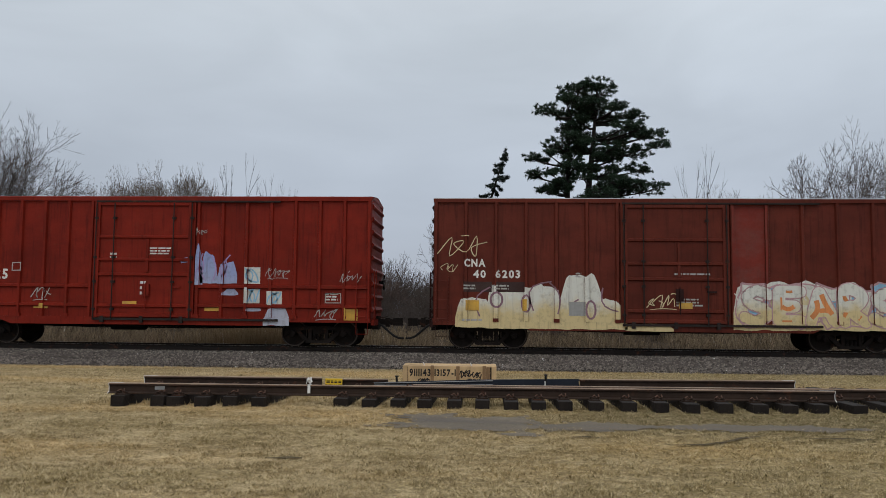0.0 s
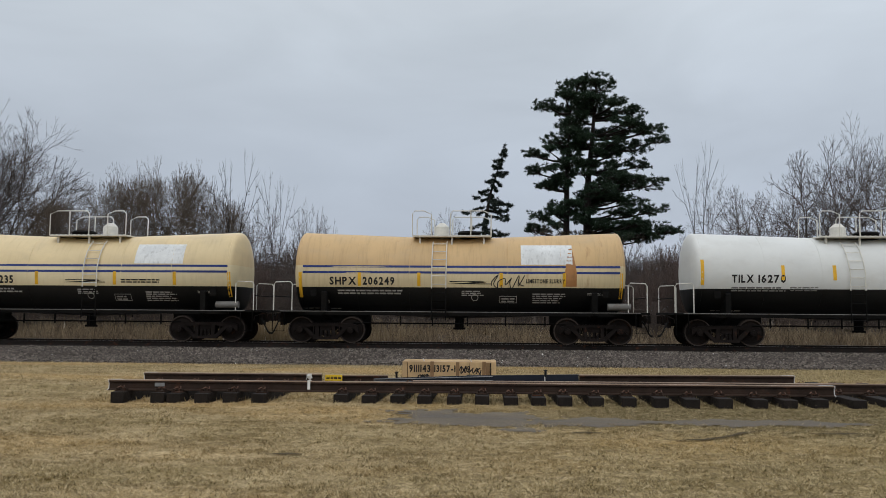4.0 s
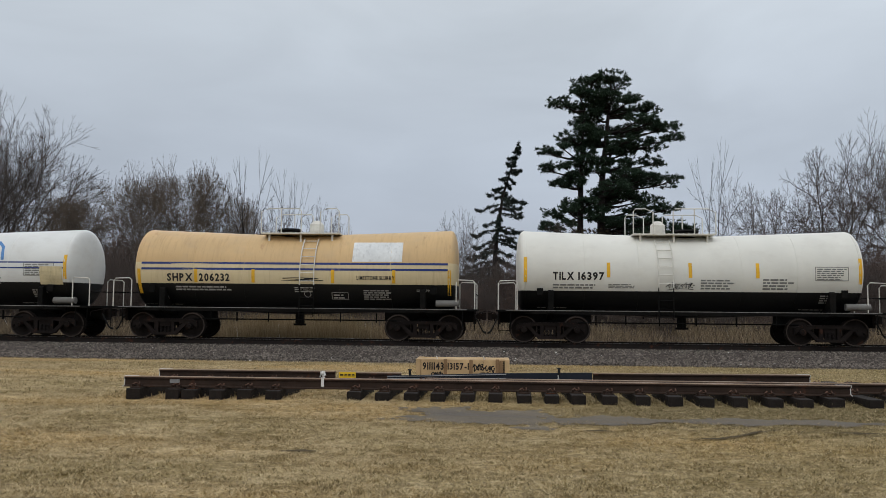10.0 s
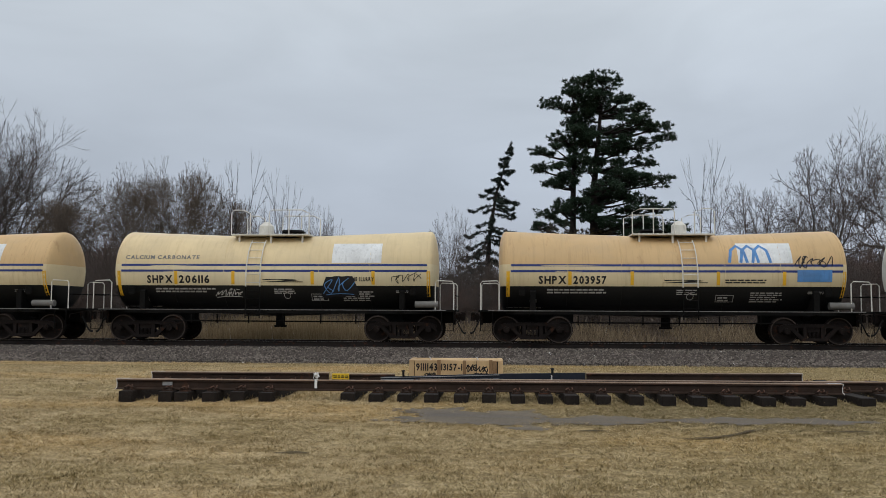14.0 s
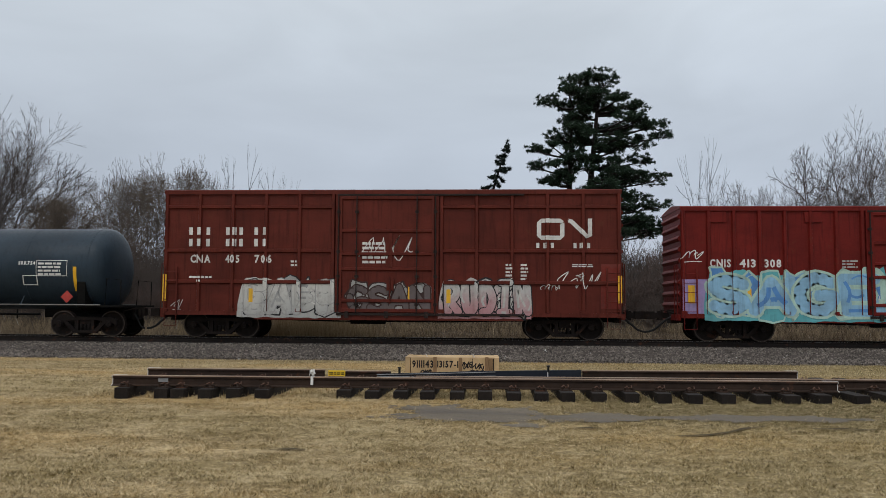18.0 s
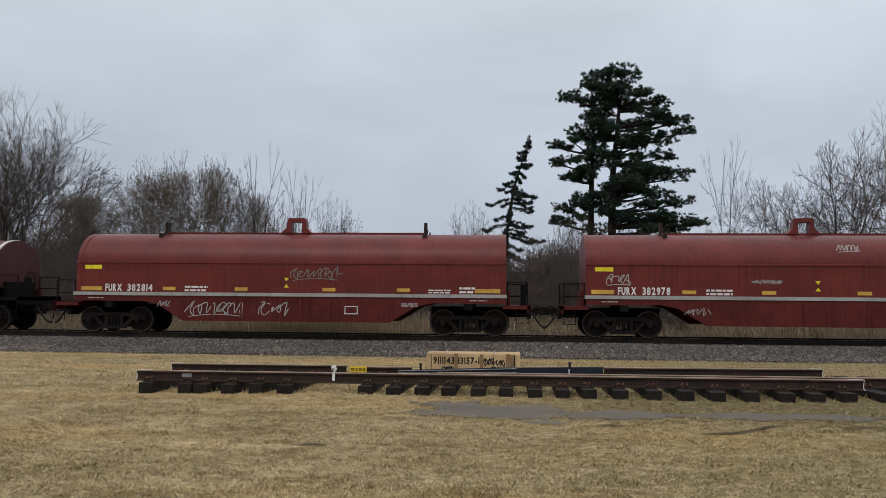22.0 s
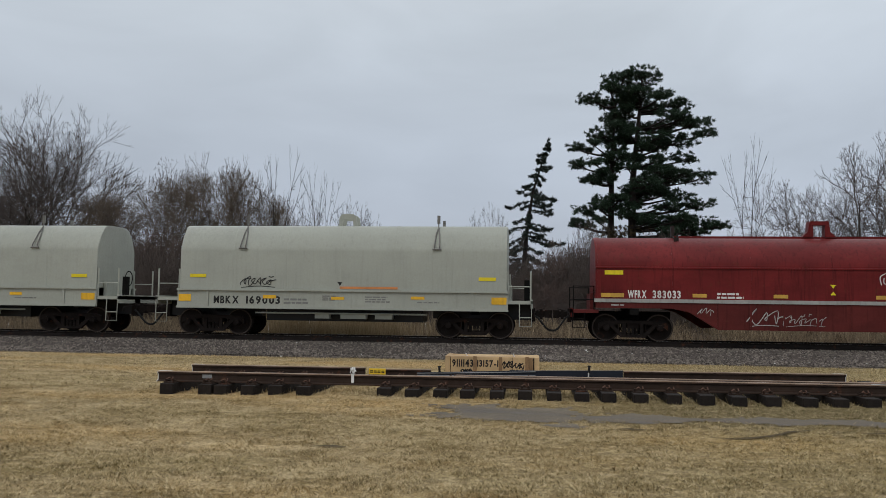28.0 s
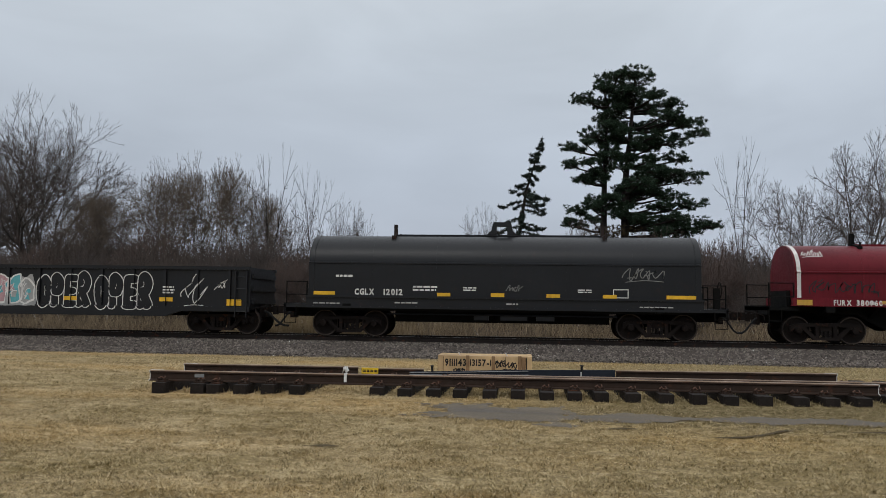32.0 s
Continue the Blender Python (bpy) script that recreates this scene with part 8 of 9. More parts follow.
tags(car, sd, [(-0.75, 0.1, 1.86, 2.1, 46)], M_SPRAY_BLACK)
car, sd, h = shpx(-179.30, -168.33, "SHPX", "206232", T_TAN, T_SH, 0.56, commodity="LIMESTONE SLURRY", seed=14)


def blue_arcs(car, sd, x, z, s):
    """A plain blue emblem of three arcs."""
    for k, (cx, r) in enumerate(((0.0, 0.30), (0.38, 0.30), (0.78, 0.30))):
        bm = BM()
        ribbon(bm, [(x + (cx - r) * s, z), (x + (cx - 0.7 * r) * s, z + 0.45 * s), (x + cx * s, z + 0.62 * s), (x + (cx + 0.7 * r) * s, z + 0.45 * s), (x + (cx + r) * s, z)], 0.10 * s, 0.0006 * k)
        decal("emblem", bm, M_SPRAY_BLUE, car, sd, 0.007, "plain blue arc emblem")


car, sd, h = tilx(-193.08, -181.55, "TILX", "16266", T_WHITE, "white and black slurry tank car with blue stripe emblem", -0.60, 15, spots_x=(-0.40, -0.06, 0.22))
for z0 in (2.42, 2.62):
    decal("stripe", quad(BM(), -h * 0.97, h * 0.97, z0, z0 + 0.05), M_NAVY, car, sd, 0.004)
blue_arcs(car, sd, 2.2, 2.72, 1.05)
decal("stained_patch", quad(BM(), 4.7, 5.5, 1.86, 2.5), M_SPRAY_CREAM, car, sd, 0.009)
car, sd, h = shpx(-206.32, -195.38, "SHPX", "206193", T_CREAM, "cream and black slurry tank car with blue stripes", 0.58, commodity="LIMESTONE SLURRY", seed=16)
car, sd, h = tilx(-219.61, -208.39, "IARX", "72939", T_STREAK, "grimy white tank car with dark streaks running down", 0.54, 17, spots_x=(-0.62, -0.18, 0.22, 0.58))
letters(car, sd, [("LIMESTONE SLURRY", 3.9, 5.2, 1.88, 0.12)], M_LETTER_BLACK, "stencil_words", "black stencilled words")
tags(car, sd, [(0.95, 1.75, 2.5, 3.1, 47)], M_LETTER_GREY)
car, sd, h = shpx(-232.98, -221.80, "SHPX", "203957", T_TAN, "orange-tan and black slurry tank car with blue emblem", 0.52, seed=18)
blue_arcs(car, sd, 2.1, 2.74, 0.95)
tags(car, sd, [(3.9, 5.1, 2.55, 3.0, 48)], M_SPRAY_BLACK)
decal("dark_panel", quad(BM(), 3.95, 5.05, 2.1, 2.5), M_SPRAY_BLUE, car, sd, 0.009)
car, sd, h = shpx(-246.19, -235.27, "SHPX", "206116", T_CREAM, "cream and black slurry tank car with black graffiti blot", -0.58, commodity="LIMESTONE SLURRY", seed=19)
letters(car, sd, [("CALCIUM CARBONATE", -5.05, -2.5, 2.86, 0.13)], M_LETTER_GREY, "stencil_words", "grey stencilled words")
bm = BM()
blob(bm, 1.7, 2.95, 1.55, 2.45, random.Random(4), 7, False)
decal("graffiti", bm, M_SPRAY_BLACK, car, sd, 0.010, "black sprayed blot with blue highlights")
tags(car, sd, [(1.85, 2.8, 1.65, 2.25, 49)], M_SPRAY_BLUE)
tags(car, sd, [(4.15, 5.0, 2.0, 2.4, 50)], M_SPRAY_BLACK)
tags(car, sd, [(-1.9, -1.0, 1.55, 1.8, 51)], M_SPRAY_WHITE)
car, sd, h = shpx(-259.45, -248.47, "SHPX", "206213", T_TAN, T_SH, 0.55, commodity="LIMESTONE SLURRY", seed=20)

# 21: red box car with a wide door
dr = (-2.07, 2.08)
car, sd, h = boxcar("deep red ribbed box car with a wide door and white emblem", -276.74, -261.0, 4.56, 0.70, P_CNRED, even_posts(7.87, dr, 7, 7), dr, 21, deep=0.06, boards=(-6.62, -3.5, 3.02, 6.1))
letters(car, sd, [("CNA", -6.87, -6.27, 2.52, 0.25), ("415", -5.95, -5.42, 2.52, 0.25), ("376", -5.12, -4.56, 2.52, 0.25)])
emblem(car, sd, 5.30, 7.10, 2.90, 3.60)
word_bars(car, sd, M_LETTER, 2.62, 0.16, [5.10, 5.35, 5.60, 6.15, 6.42, 6.85, 7.1], 0.16)
print_bars(car, sd, [(-6.8, 1.5, 0.6, 0.2, 2), (-3.3, 2.45, 0.55, 0.3, 3), (-1.6, 2.9, 0.4, 0.3, 2), (0.0, 2.45, 0.6, 0.1, 1), (6.0, 1.4, 0.5, 0.5, 4), (6.9, 2.0, 0.4, 0.4, 5)], 21)
strips(car, sd, [(-6.8, 1.10, 2.05, 0.14), (-4.17, 1.25, 1.65, 0.14), (-2.28, 1.25, 1.70, 0.14), (0.0, 1.3, 1.75, 0.14), (2.8, 1.3, 1.65, 0.14), (5.1, 1.2, 1.6, 0.14), (7.45, 1.1, 2.0, 0.14)])
for x in (-3.25, 3.25):
    decal("dark_hatch", quad(BM(), x, x + 0.62, 1.4, 1.78), M_SPRAY_BLACK, car, sd, 0.006)
tags(car, sd, [(-7.6, -7.1, 1.3, 1.95, 52), (0.5, 1.5, 1.7, 2.1, 53), (-1.1, -0.3, 1.7, 2.0, 54)], M_LETTER_DIM)

# 22: red box car with blue graffiti
dr = (-1.70, 1.46)
car, sd, h = boxcar("deep red ribbed box car with large blue and purple graffiti", -293.63, -278.08, 4.54, 0.70, P_CNRED, even_posts(7.775, dr, 7, 7), dr, 22, deep=0.03, boards=(-6.6, -3.5, 2.6, 6.0))
letters(car, sd, [("CNIS", -6.86, -6.16, 2.52, 0.25), ("413", -5.88, -5.36, 2.52, 0.25), ("308", -5.08, -4.54, 2.52, 0.25)])
emblem(car, sd, 4.69, 6.40, 2.98, 3.68)
word_bars(car, sd, M_LETTER, 2.68, 0.16, [4.5, 4.75, 5.0, 5.5, 5.75, 6.2, 6.45], 0.16)
print_bars(car, sd, [(-2.6, 2.5, 0.5, 0.3, 3), (-1.1, 2.9, 0.3, 0.15, 1), (0.0, 2.5, 0.5, 0.1, 1), (0.3, 1.4, 0.6, 0.5, 3), (6.3, 1.7, 0.5, 0.4, 4)], 22)
bm = BM()
quad(bm, -7.75, -0.4, 0.95, 2.1)
decal("graffiti", bm, M_SPRAY_LILAC, car, sd, 0.003, "purple sprayed ground")
graffiti(car, sd, -6.9, -1.3, 0.76, 2.4, 61, 7, M_SPRAY_TEAL, [M_SPRAY_BLUE, M_SPRAY_SKY, M_SPRAY_MINT, M_SPRAY_TEAL, M_SPRAY_BLUE], M_SPRAY_MINT, 0.30, "layered blue and mint graffiti letters")
bm = BM()
blob(bm, 1.0, 7.6, 0.78, 2.35, random.Random(9))
decal("graffiti", bm, M_SPRAY_OLIVE, car, sd, 0.003, "green sprayed ground")
throw_up(car, sd, "SAGE", -6.95, -1.4, 0.80, 2.36, M_SPRAY_SKY, M_SPRAY_MINT, 0.40, 0.09, 66, 0.016, "blue graffiti letters edged in mint", core=M_SPRAY_BLUE)
graffiti(car, sd, 1.9, 5.0, 0.80, 2.1, 62, 4, None, [M_SPRAY_SKY, M_SPRAY_BLUE, M_SPRAY_SKY], M_SPRAY_BLACK, 0.34)
throw_up(car, sd, "IOTN", 2.0, 4.95, 0.82, 2.05, M_SPRAY_SKY, M_SPRAY_BLACK, 0.30, 0.05, 62, 0.016, "light blue graffiti letters edged in black", core=M_SPRAY_BLUE)
throw_up(car, sd, "RO", 5.0, 7.4, 0.80, 2.15, M_SPRAY_WHITE, M_SPRAY_BLACK, 0.42, 0.06, 63, 0.016, "white graffiti letters edged in black", core=M_SPRAY_MINT)
decal("paint_patch", quad(BM(), -0.9, 0.1, 1.0, 1.5), M_SPRAY_PURPLE, car, sd, 0.005)
strips(car, sd, [(-7.45, 1.3, 1.9, 0.22), (-5.6, 1.3, 1.8, 0.16), (-1.85, 1.3, 1.8, 0.16), (-0.4, 1.2, 1.35, 0.5), (4.2, 1.3, 1.75, 0.16), (6.85, 1.1, 2.0, 0.14)])
tags(car, sd, [(-7.7, -7.1, 2.7, 3.25, 64), (7.05, 7.7, 2.75, 3.1, 65), (7.1, 7.65, 1.3, 1.7, 66), (0.9, 1.9, 0.75, 1.0, 67)], M_SPRAY_WHITE)

# 23: tall brown box car
dr = (-1.66, 1.51)
car, sd, h = boxcar("tall red-brown box car with silver graffiti along its foot", -311.02, -295.56, 5.12, 0.70, P_UMBER, even_posts(7.73, dr, 5, 5), dr, 23, deep=0.04, panels=(1.95, 3.03, 4.55), end_dark=P_UMBER)
letters(car, sd, [("CNA", -6.81, -6.12, 2.62, 0.26), ("405", -5.60, -5.12, 2.62, 0.26), ("706", -4.60, -4.01, 2.62, 0.26)])
for z in (3.18, 3.58):
    word_bars(car, sd, M_LETTER, z, 0.26, [-6.88, -6.58, -6.28, -5.60, -5.36, -5.14, -4.62, -4.33], 0.2)
emblem(car, sd, 4.94, 6.77, 3.42, 4.15)
word_bars(car, sd, M_LETTER, 3.14, 0.18, [4.92, 5.15, 5.40, 6.15, 6.35, 6.6], 0.16)
print_bars(car, sd, [(-6.85, 1.95, 0.8, 0.25, 2), (-0.9, 2.6, 0.9, 0.8, 5), (-3.35, 2.5, 0.25, 0.25, 2), (3.9, 2.05, 0.25, 0.6, 5), (4.4, 2.05, 0.25, 0.6, 5), (6.1, 2.5, 0.7, 0.12, 2)], 23, M_LETTER)
graffiti(car, sd, -5.0, -1.75, 0.78, 2.1, 71, 5, M_FADE_SILVER, [M_FADE_SILVER, M_SPRAY_GREY, M_FADE_SILVER], M_SPRAY_BLACK, 0.02, "silver-white graffiti with thin black outlines")
graffiti(car, sd, -1.4, 1.4, 0.85, 2.0, 72, 4, None, [M_SPRAY_GREY, M_STENCIL_BROWN, M_SPRAY_GREY], M_STENCIL_BROWN, 0.10)
graffiti(car, sd, 1.8, 4.6, 0.78, 2.05, 73, 5, M_FADE_PINK, [M_FADE_PINK, M_FADE_SILVER, M_FADE_PINK], M_SPRAY_BLACK, 0.20, "pink and white graffiti with black outlines")
tags(car, sd, [(5.75, 6.95, 1.75, 2.35, 74), (-0.9, 0.85, 2.7, 3.6, 75), (5.1, 5.7, 1.7, 1.95, 76), (-7.4, -7.1, 1.0, 1.4, 77)], M_SPRAY_WHITE)
decal("paint_panel", quad(BM(), 7.05, 7.68, 1.1, 2.6), M_OLD_RED, car, sd, 0.003)
throw_up(car, sd, "EAFP", -4.95, -1.65, 0.80, 2.02, M_FADE_SILVER, M_SPRAY_GREY, 0.34, 0.03, 71, 0.014, "silver graffiti letters with thin outlines", core=M_SPRAY_GREY)
throw_up(car, sd, "GSAN", -1.4, 1.4, 0.85, 1.85, M_SPRAY_DUSK, M_STENCIL_BROWN, 0.20, 0.04, 72, 0.012, "faded dark graffiti letters on the door")
throw_up(car, sd, "RUDIN", 1.85, 4.75, 0.80, 2.0, M_FADE_PINK, M_SPRAY_BLACK, 0.26, 0.035, 73, 0.014, "pink and white graffiti letters edged in black", core=M_FADE_SILVER)
strips(car, sd, [(-7.66, 1.28, 2.2, 0.14), (7.66, 1.28, 2.2, 0.14), (-4.7, 1.25, 1.72, 0.14), (-2.4, 1.25, 1.72, 0.14), (0.72, 1.35, 1.8, 0.14), (2.0, 1.25, 1.72, 0.14), (4.55, 1.25, 1.72, 0.14)])

# 24: slate blue tank car
L = 329.34 - 313.41
h = L / 2
R = 1.475
tank = thing("tank_car", "long slate-blue tank car with white lettering and yellow strips", "tank car", "cars of the freight train")
bm = BM()
tank_shell(bm, L - 0.3, R, 2.42, 2.42, 0.50)
part("tank_shell", bm, P_SLATE, tank)
sd = tank_side(L - 0.3, R, 2.42, 2.42)
for x in np.linspace(-h + 0.3, h - 0.3, 8):
    bm = BM()
    tube(bm, [(x, R * math.cos(a), 2.42 + R * math.sin(a)) for a in np.linspace(0, math.tau, 41)], 0.009, 4)
    part("weld_seam", bm, P_SLATE, tank)
bm = BM()
box(bm, -1.2, 0.35, -0.85, 0.85, 3.84, 3.90)
for x in (-1.1, -0.4, 0.25):
    box(bm, x - 0.03, x + 0.03, -0.8, 0.8, 3.6, 3.86)
part("walkway", bm, M_UNDER, tank)
for y in (-0.85, 0.85):
    bm = BM()
    for xa, xb in ((-1.2, -0.55), (-0.2, 0.35)):
        tube(bm, [(xa, y, 3.88), (xa, y, 4.58), (xb, y, 4.58), (xb, y, 3.88)], 0.022, 6)
    tube(bm, [(-1.2, y, 4.25), (0.35, y, 4.25)], 0.016, 5)
    part("railing", bm, M_UNDER, tank)
bm = BM()
cyl(bm, (0.15, 0, 3.8), (0.15, 0, 4.40), 0.30, 16)
cyl(bm, (0.15, 0, 4.40), (0.15, 0, 4.47), 0.34, 16, 0.26)
part("dome", bm, M_UNDER, tank, "dark fitting dome")
bm = BM()
cyl(bm, (0.92, 0, 3.8), (0.92, 0, 4.22), 0.09, 10)
cyl(bm, (0.92, 0, 4.22), (0.92, 0, 4.32), 0.14, 10)
part("safety_valve", bm, M_UNDER, tank)
bm = BM()
cyl(bm, (-0.65, 0, 3.8), (-0.65, 0, 4.05), 0.28, 14)
part("manway", bm, M_UNDER, tank)
for s in (-1, 1):
    bm = BM()
    for x in (-0.95, -0.55):
        tube(bm, [(x, s * (R + 0.1), 0.85), (x, s * (R + 0.1), 2.6), (x, s * 1.2, 3.35), (x, s * 0.86, 3.88)], 0.02, 5)
    lad = part("ladder", bm, P_SLATE, tank)
    for k in range(9):
        bm = BM()
        z = 0.95 + 0.25 * k
        y = R + 0.1 if z < 2.6 else R - 0.1
        tube(bm, [(-0.95, s * y, z), (-0.55, s * y, z)], 0.014, 5)
        part("rung", bm, P_SLATE, lad)
    bm = BM()
    tube(bm, [(-h - 0.2, s * 1.44, 1.12), (h + 0.2, s * 1.44, 1.12)], 0.024, 5)
    part("side_rail", bm, M_GREY_RAIL, tank)
    for k in range(5):
        x = -h + 2.6 + (L - 5.2) * k / 4
        bm = BM()
        tube(bm, [(x, s * 1.44, 1.12), (x + 0.05, s * 1.30, 1.42)], 0.02, 5)
        part("rail_bracket", bm, P_SLATE, tank)
    xt = s * (h - 0.5)
    bm = BM()
    prism_x(bm, [(-1.36, 1.05), (-1.43, 1.9), (-1.30, 2.0), (-1.0, 1.45), (1.0, 1.45), (1.30, 2.0), (1.43, 1.9), (1.36, 1.05), (0.3, 0.8), (-0.3, 0.8)], xt - 0.14, xt + 0.14)
    part("saddle", bm, M_UNDER, tank)
    bm = BM()
    x0, x1 = sorted((s * (h - 2.4), s * (h + 0.95)))
    box(bm, x0, x1, -0.2, 0.2, 0.66, 1.05)
    part("stub_sill", bm, M_UNDER, tank)
    bm = BM()
    x0, x1 = sorted((s * (h - 0.3), s * (h + 0.95)))
    box(bm, x0, x1, -1.38, 1.38, 1.04, 1.11)
    part("end_platform", bm, M_UNDER, tank)
    for y in (-1.3, 1.3):
        bm = BM()
        xe = s * (h + 0.85)
        tube(bm, [(xe, y, 1.1), (xe, y, 2.0), (xe - s * 0.5, y, 2.05), (xe - s * 0.55, y, 1.1)], 0.02, 6)
        part("end_handrail", bm, M_UNDER, tank)
bm = BM()
for x in np.arange(-h + 2.4, h - 2.4, 0.75):
    box(bm, x, x + 0.03, -0.9, -0.86, 0.62, 0.95)
tube(bm, [(-h + 2.2, -0.88, 0.78), (h - 2.2, -0.88, 0.78)], 0.05, 6)
box(bm, -0.3, 0.3, -0.4, 0.4, 0.5, 0.95)
part("brake_pipe", bm, M_UNDER, tank)
ends(tank, h + 0.9, 0.38)
enlist(tank, -329.34, -313.41, [bogie(tank, -h + 0.5), bogie(tank, h - 0.5)])
letters(tank, sd, [("GATX", -7.0, -6.25, 2.22, 0.26), ("950", -6.05, -5.42, 2.22, 0.26), ("SRR754", 5.25, 5.85, 2.52, 0.12)])
print_bars(tank, sd, [(-6.95, 1.82, 2.7, 0.24, 2), (-3.9, 2.05, 0.9, 0.14, 2), (3.1, 2.05, 0.6, 0.1, 1), (5.95, 2.15, 1.0, 0.5, 4)], 24, M_LETTER)
bm = BM()
frame_lines(bm, 5.4, 5.92, 1.80, 2.15, 0.03), frame_lines(bm, 5.88, 6.98, 2.12, 2.68, 0.02)
ribbon(bm, [(-0.86, 2.72), (-0.62, 2.98)], 0.03), ribbon(bm, [(-0.86, 2.98), (-0.62, 2.72)], 0.03, 0.001)
decal("stencil_frame", bm, M_LETTER, tank, sd, 0.007)
for x, z, hh in ((-7.55, 1.6, 0.85), (-4.85, 1.95, 0.45), (-2.2, 1.95, 0.45), (0.72, 1.95, 0.45), (4.05, 1.95, 0.45), (7.25, 1.6, 0.85)):
    decal("reflector", quad(BM(), x - 0.06, x + 0.06, z, z + hh), M_REFLECT, tank, sd, 0.008)
decal("caution_label", quad(BM(), 1.25, 1.98, 1.84, 2.10), M_CAUTION, tank, sd, 0.008, "yellow label with black print bars")
print_bars(tank, sd, [(1.3, 1.88, 0.6, 0.18, 2)], 25, M_LETTER_BLACK)
bm = BM()
bm.faces.new([bm.verts.new((7.0 + a, -1.45, 1.40 + b)) for a, b in ((0, -0.22), (0.22, 0), (0, 0.22), (-0.22, 0))])
part("hazard_diamond", bm, M_TAPE_RED, tank, "red and white hazard diamond")

# 25: maroon box car
dr = (-1.92, 1.25)
car, sd, h = boxcar("maroon box car with yellow emblem and bright graffiti", -347.10, -331.92, 4.38, 0.78, P_MAROON, even_posts(7.59, dr, 7, 7), dr, 25, deep=0.0)
letters(car, sd, [("WC", -6.85, -6.42, 2.38, 0.25), ("20", -6.88, -6.45, 1.95, 0.25), ("316", -6.2, -5.72, 1.95, 0.25)])
word_bars(car, sd, M_LETTER_YELLOW, 3.15, 0.36, [1.72, 2.24, 2.80, 3.20, 3.62, 4.10, 4.62, 5.22, 6.08, 6.5], 0.24)
word_bars(car, sd, M_LETTER_YELLOW, 2.57, 0.36, [1.72, 2.26, 2.82, 3.4, 4.2, 5.22, 6.1], 0.24)
bm = BM()
ribbon(bm, [(-5.5, 3.9), (-5.25, 3.82), (-4.88, 3.95), (-4.5, 3.82), (-4.25, 3.9), (-4.30, 3.5), (-4.24, 3.1), (-4.45, 2.78), (-4.88, 2.66), (-5.30, 2.78), (-5.52, 3.1), (-5.45, 3.5), (-5.5, 3.9)], 0.06)
for z, w in ((3.45, 0.95), (3.2, 0.75), (2.95, 0.65)):
    quad(bm, -4.88 - w / 2, -4.88 + w / 2, z, z + 0.13)
decal("shield_emblem", bm, M_LETTER_YELLOW, car, sd, 0.006, "yellow shield outline with bars")
bm = BM()
rnd = random.Random(6)
blob(bm, -7.0, -5.4, 0.95, 2.12, rnd), blob(bm, -5.4, -2.75, 0.85, 2.05, rnd), blob(bm, -3.0, -2.1, 0.85, 1.5, rnd)
decal("graffiti", bm, M_FADE_GREYGREEN, car, sd, 0.004, "pale grey-green sprayed block")
graffiti(car, sd, -6.8, -2.3, 0.95, 1.95, 81, 6, None, [M_FADE_GREYGREEN, M_FADE_SILVER, M_FADE_GREYGREEN], M_SPRAY_GREY, 0.05)
throw_up(car, sd, "KNED", 1.85, 5.0, 0.82, 2.5, M_FADE_MINT, M_SPRAY_BLACK, 0.36, 0.05, 82, 0.016, "green and orange graffiti letters edged in black", core=M_SPRAY_ORANGE)
graffiti(car, sd, 1.75, 5.1, 0.82, 2.5, 82, 5, M_FADE_MINT, [M_FADE_MINT, M_SPRAY_ORANGE, M_FADE_MINT], M_FADE_MINT, 0.16, "green and orange graffiti with black outlines")
tags(car, sd, [(-1.1, 0.2, 3.2, 4.0, 83), (0.25, 1.1, 3.2, 4.1, 84), (-0.3, 0.6, 2.5, 3.0, 85), (-0.95, -0.35, 1.9, 2.5, 86), (0.3, 0.8, 1.7, 2.0, 87), (4.95, 5.6, 2.2, 2.6, 88), (-7.4, -6.9, 2.8, 4.0, 89)], M_LETTER_DIM)
print_bars(car, sd, [(-1.6, 2.75, 0.8, 0.2, 2), (-2.4, 2.9, 0.25, 0.3, 2), (5.65, 1.2, 0.5, 0.6, 5), (6.6, 1.2, 0.35, 0.4, 4), (4.85, 1.2, 0.5, 0.5, 4)], 26)
strips(car, sd, [(-6.93, 1.1, 2.1, 0.14), (-4.5, 1.35, 1.8, 0.12), (-2.0, 1.3, 1.75, 0.12), (1.62, 1.35, 1.85, 0.12), (6.38, 1.05, 2.05, 0.14), (5.7, 1.0, 1.08, 0.5), (6.5, 1.0, 1.08, 0.5)])


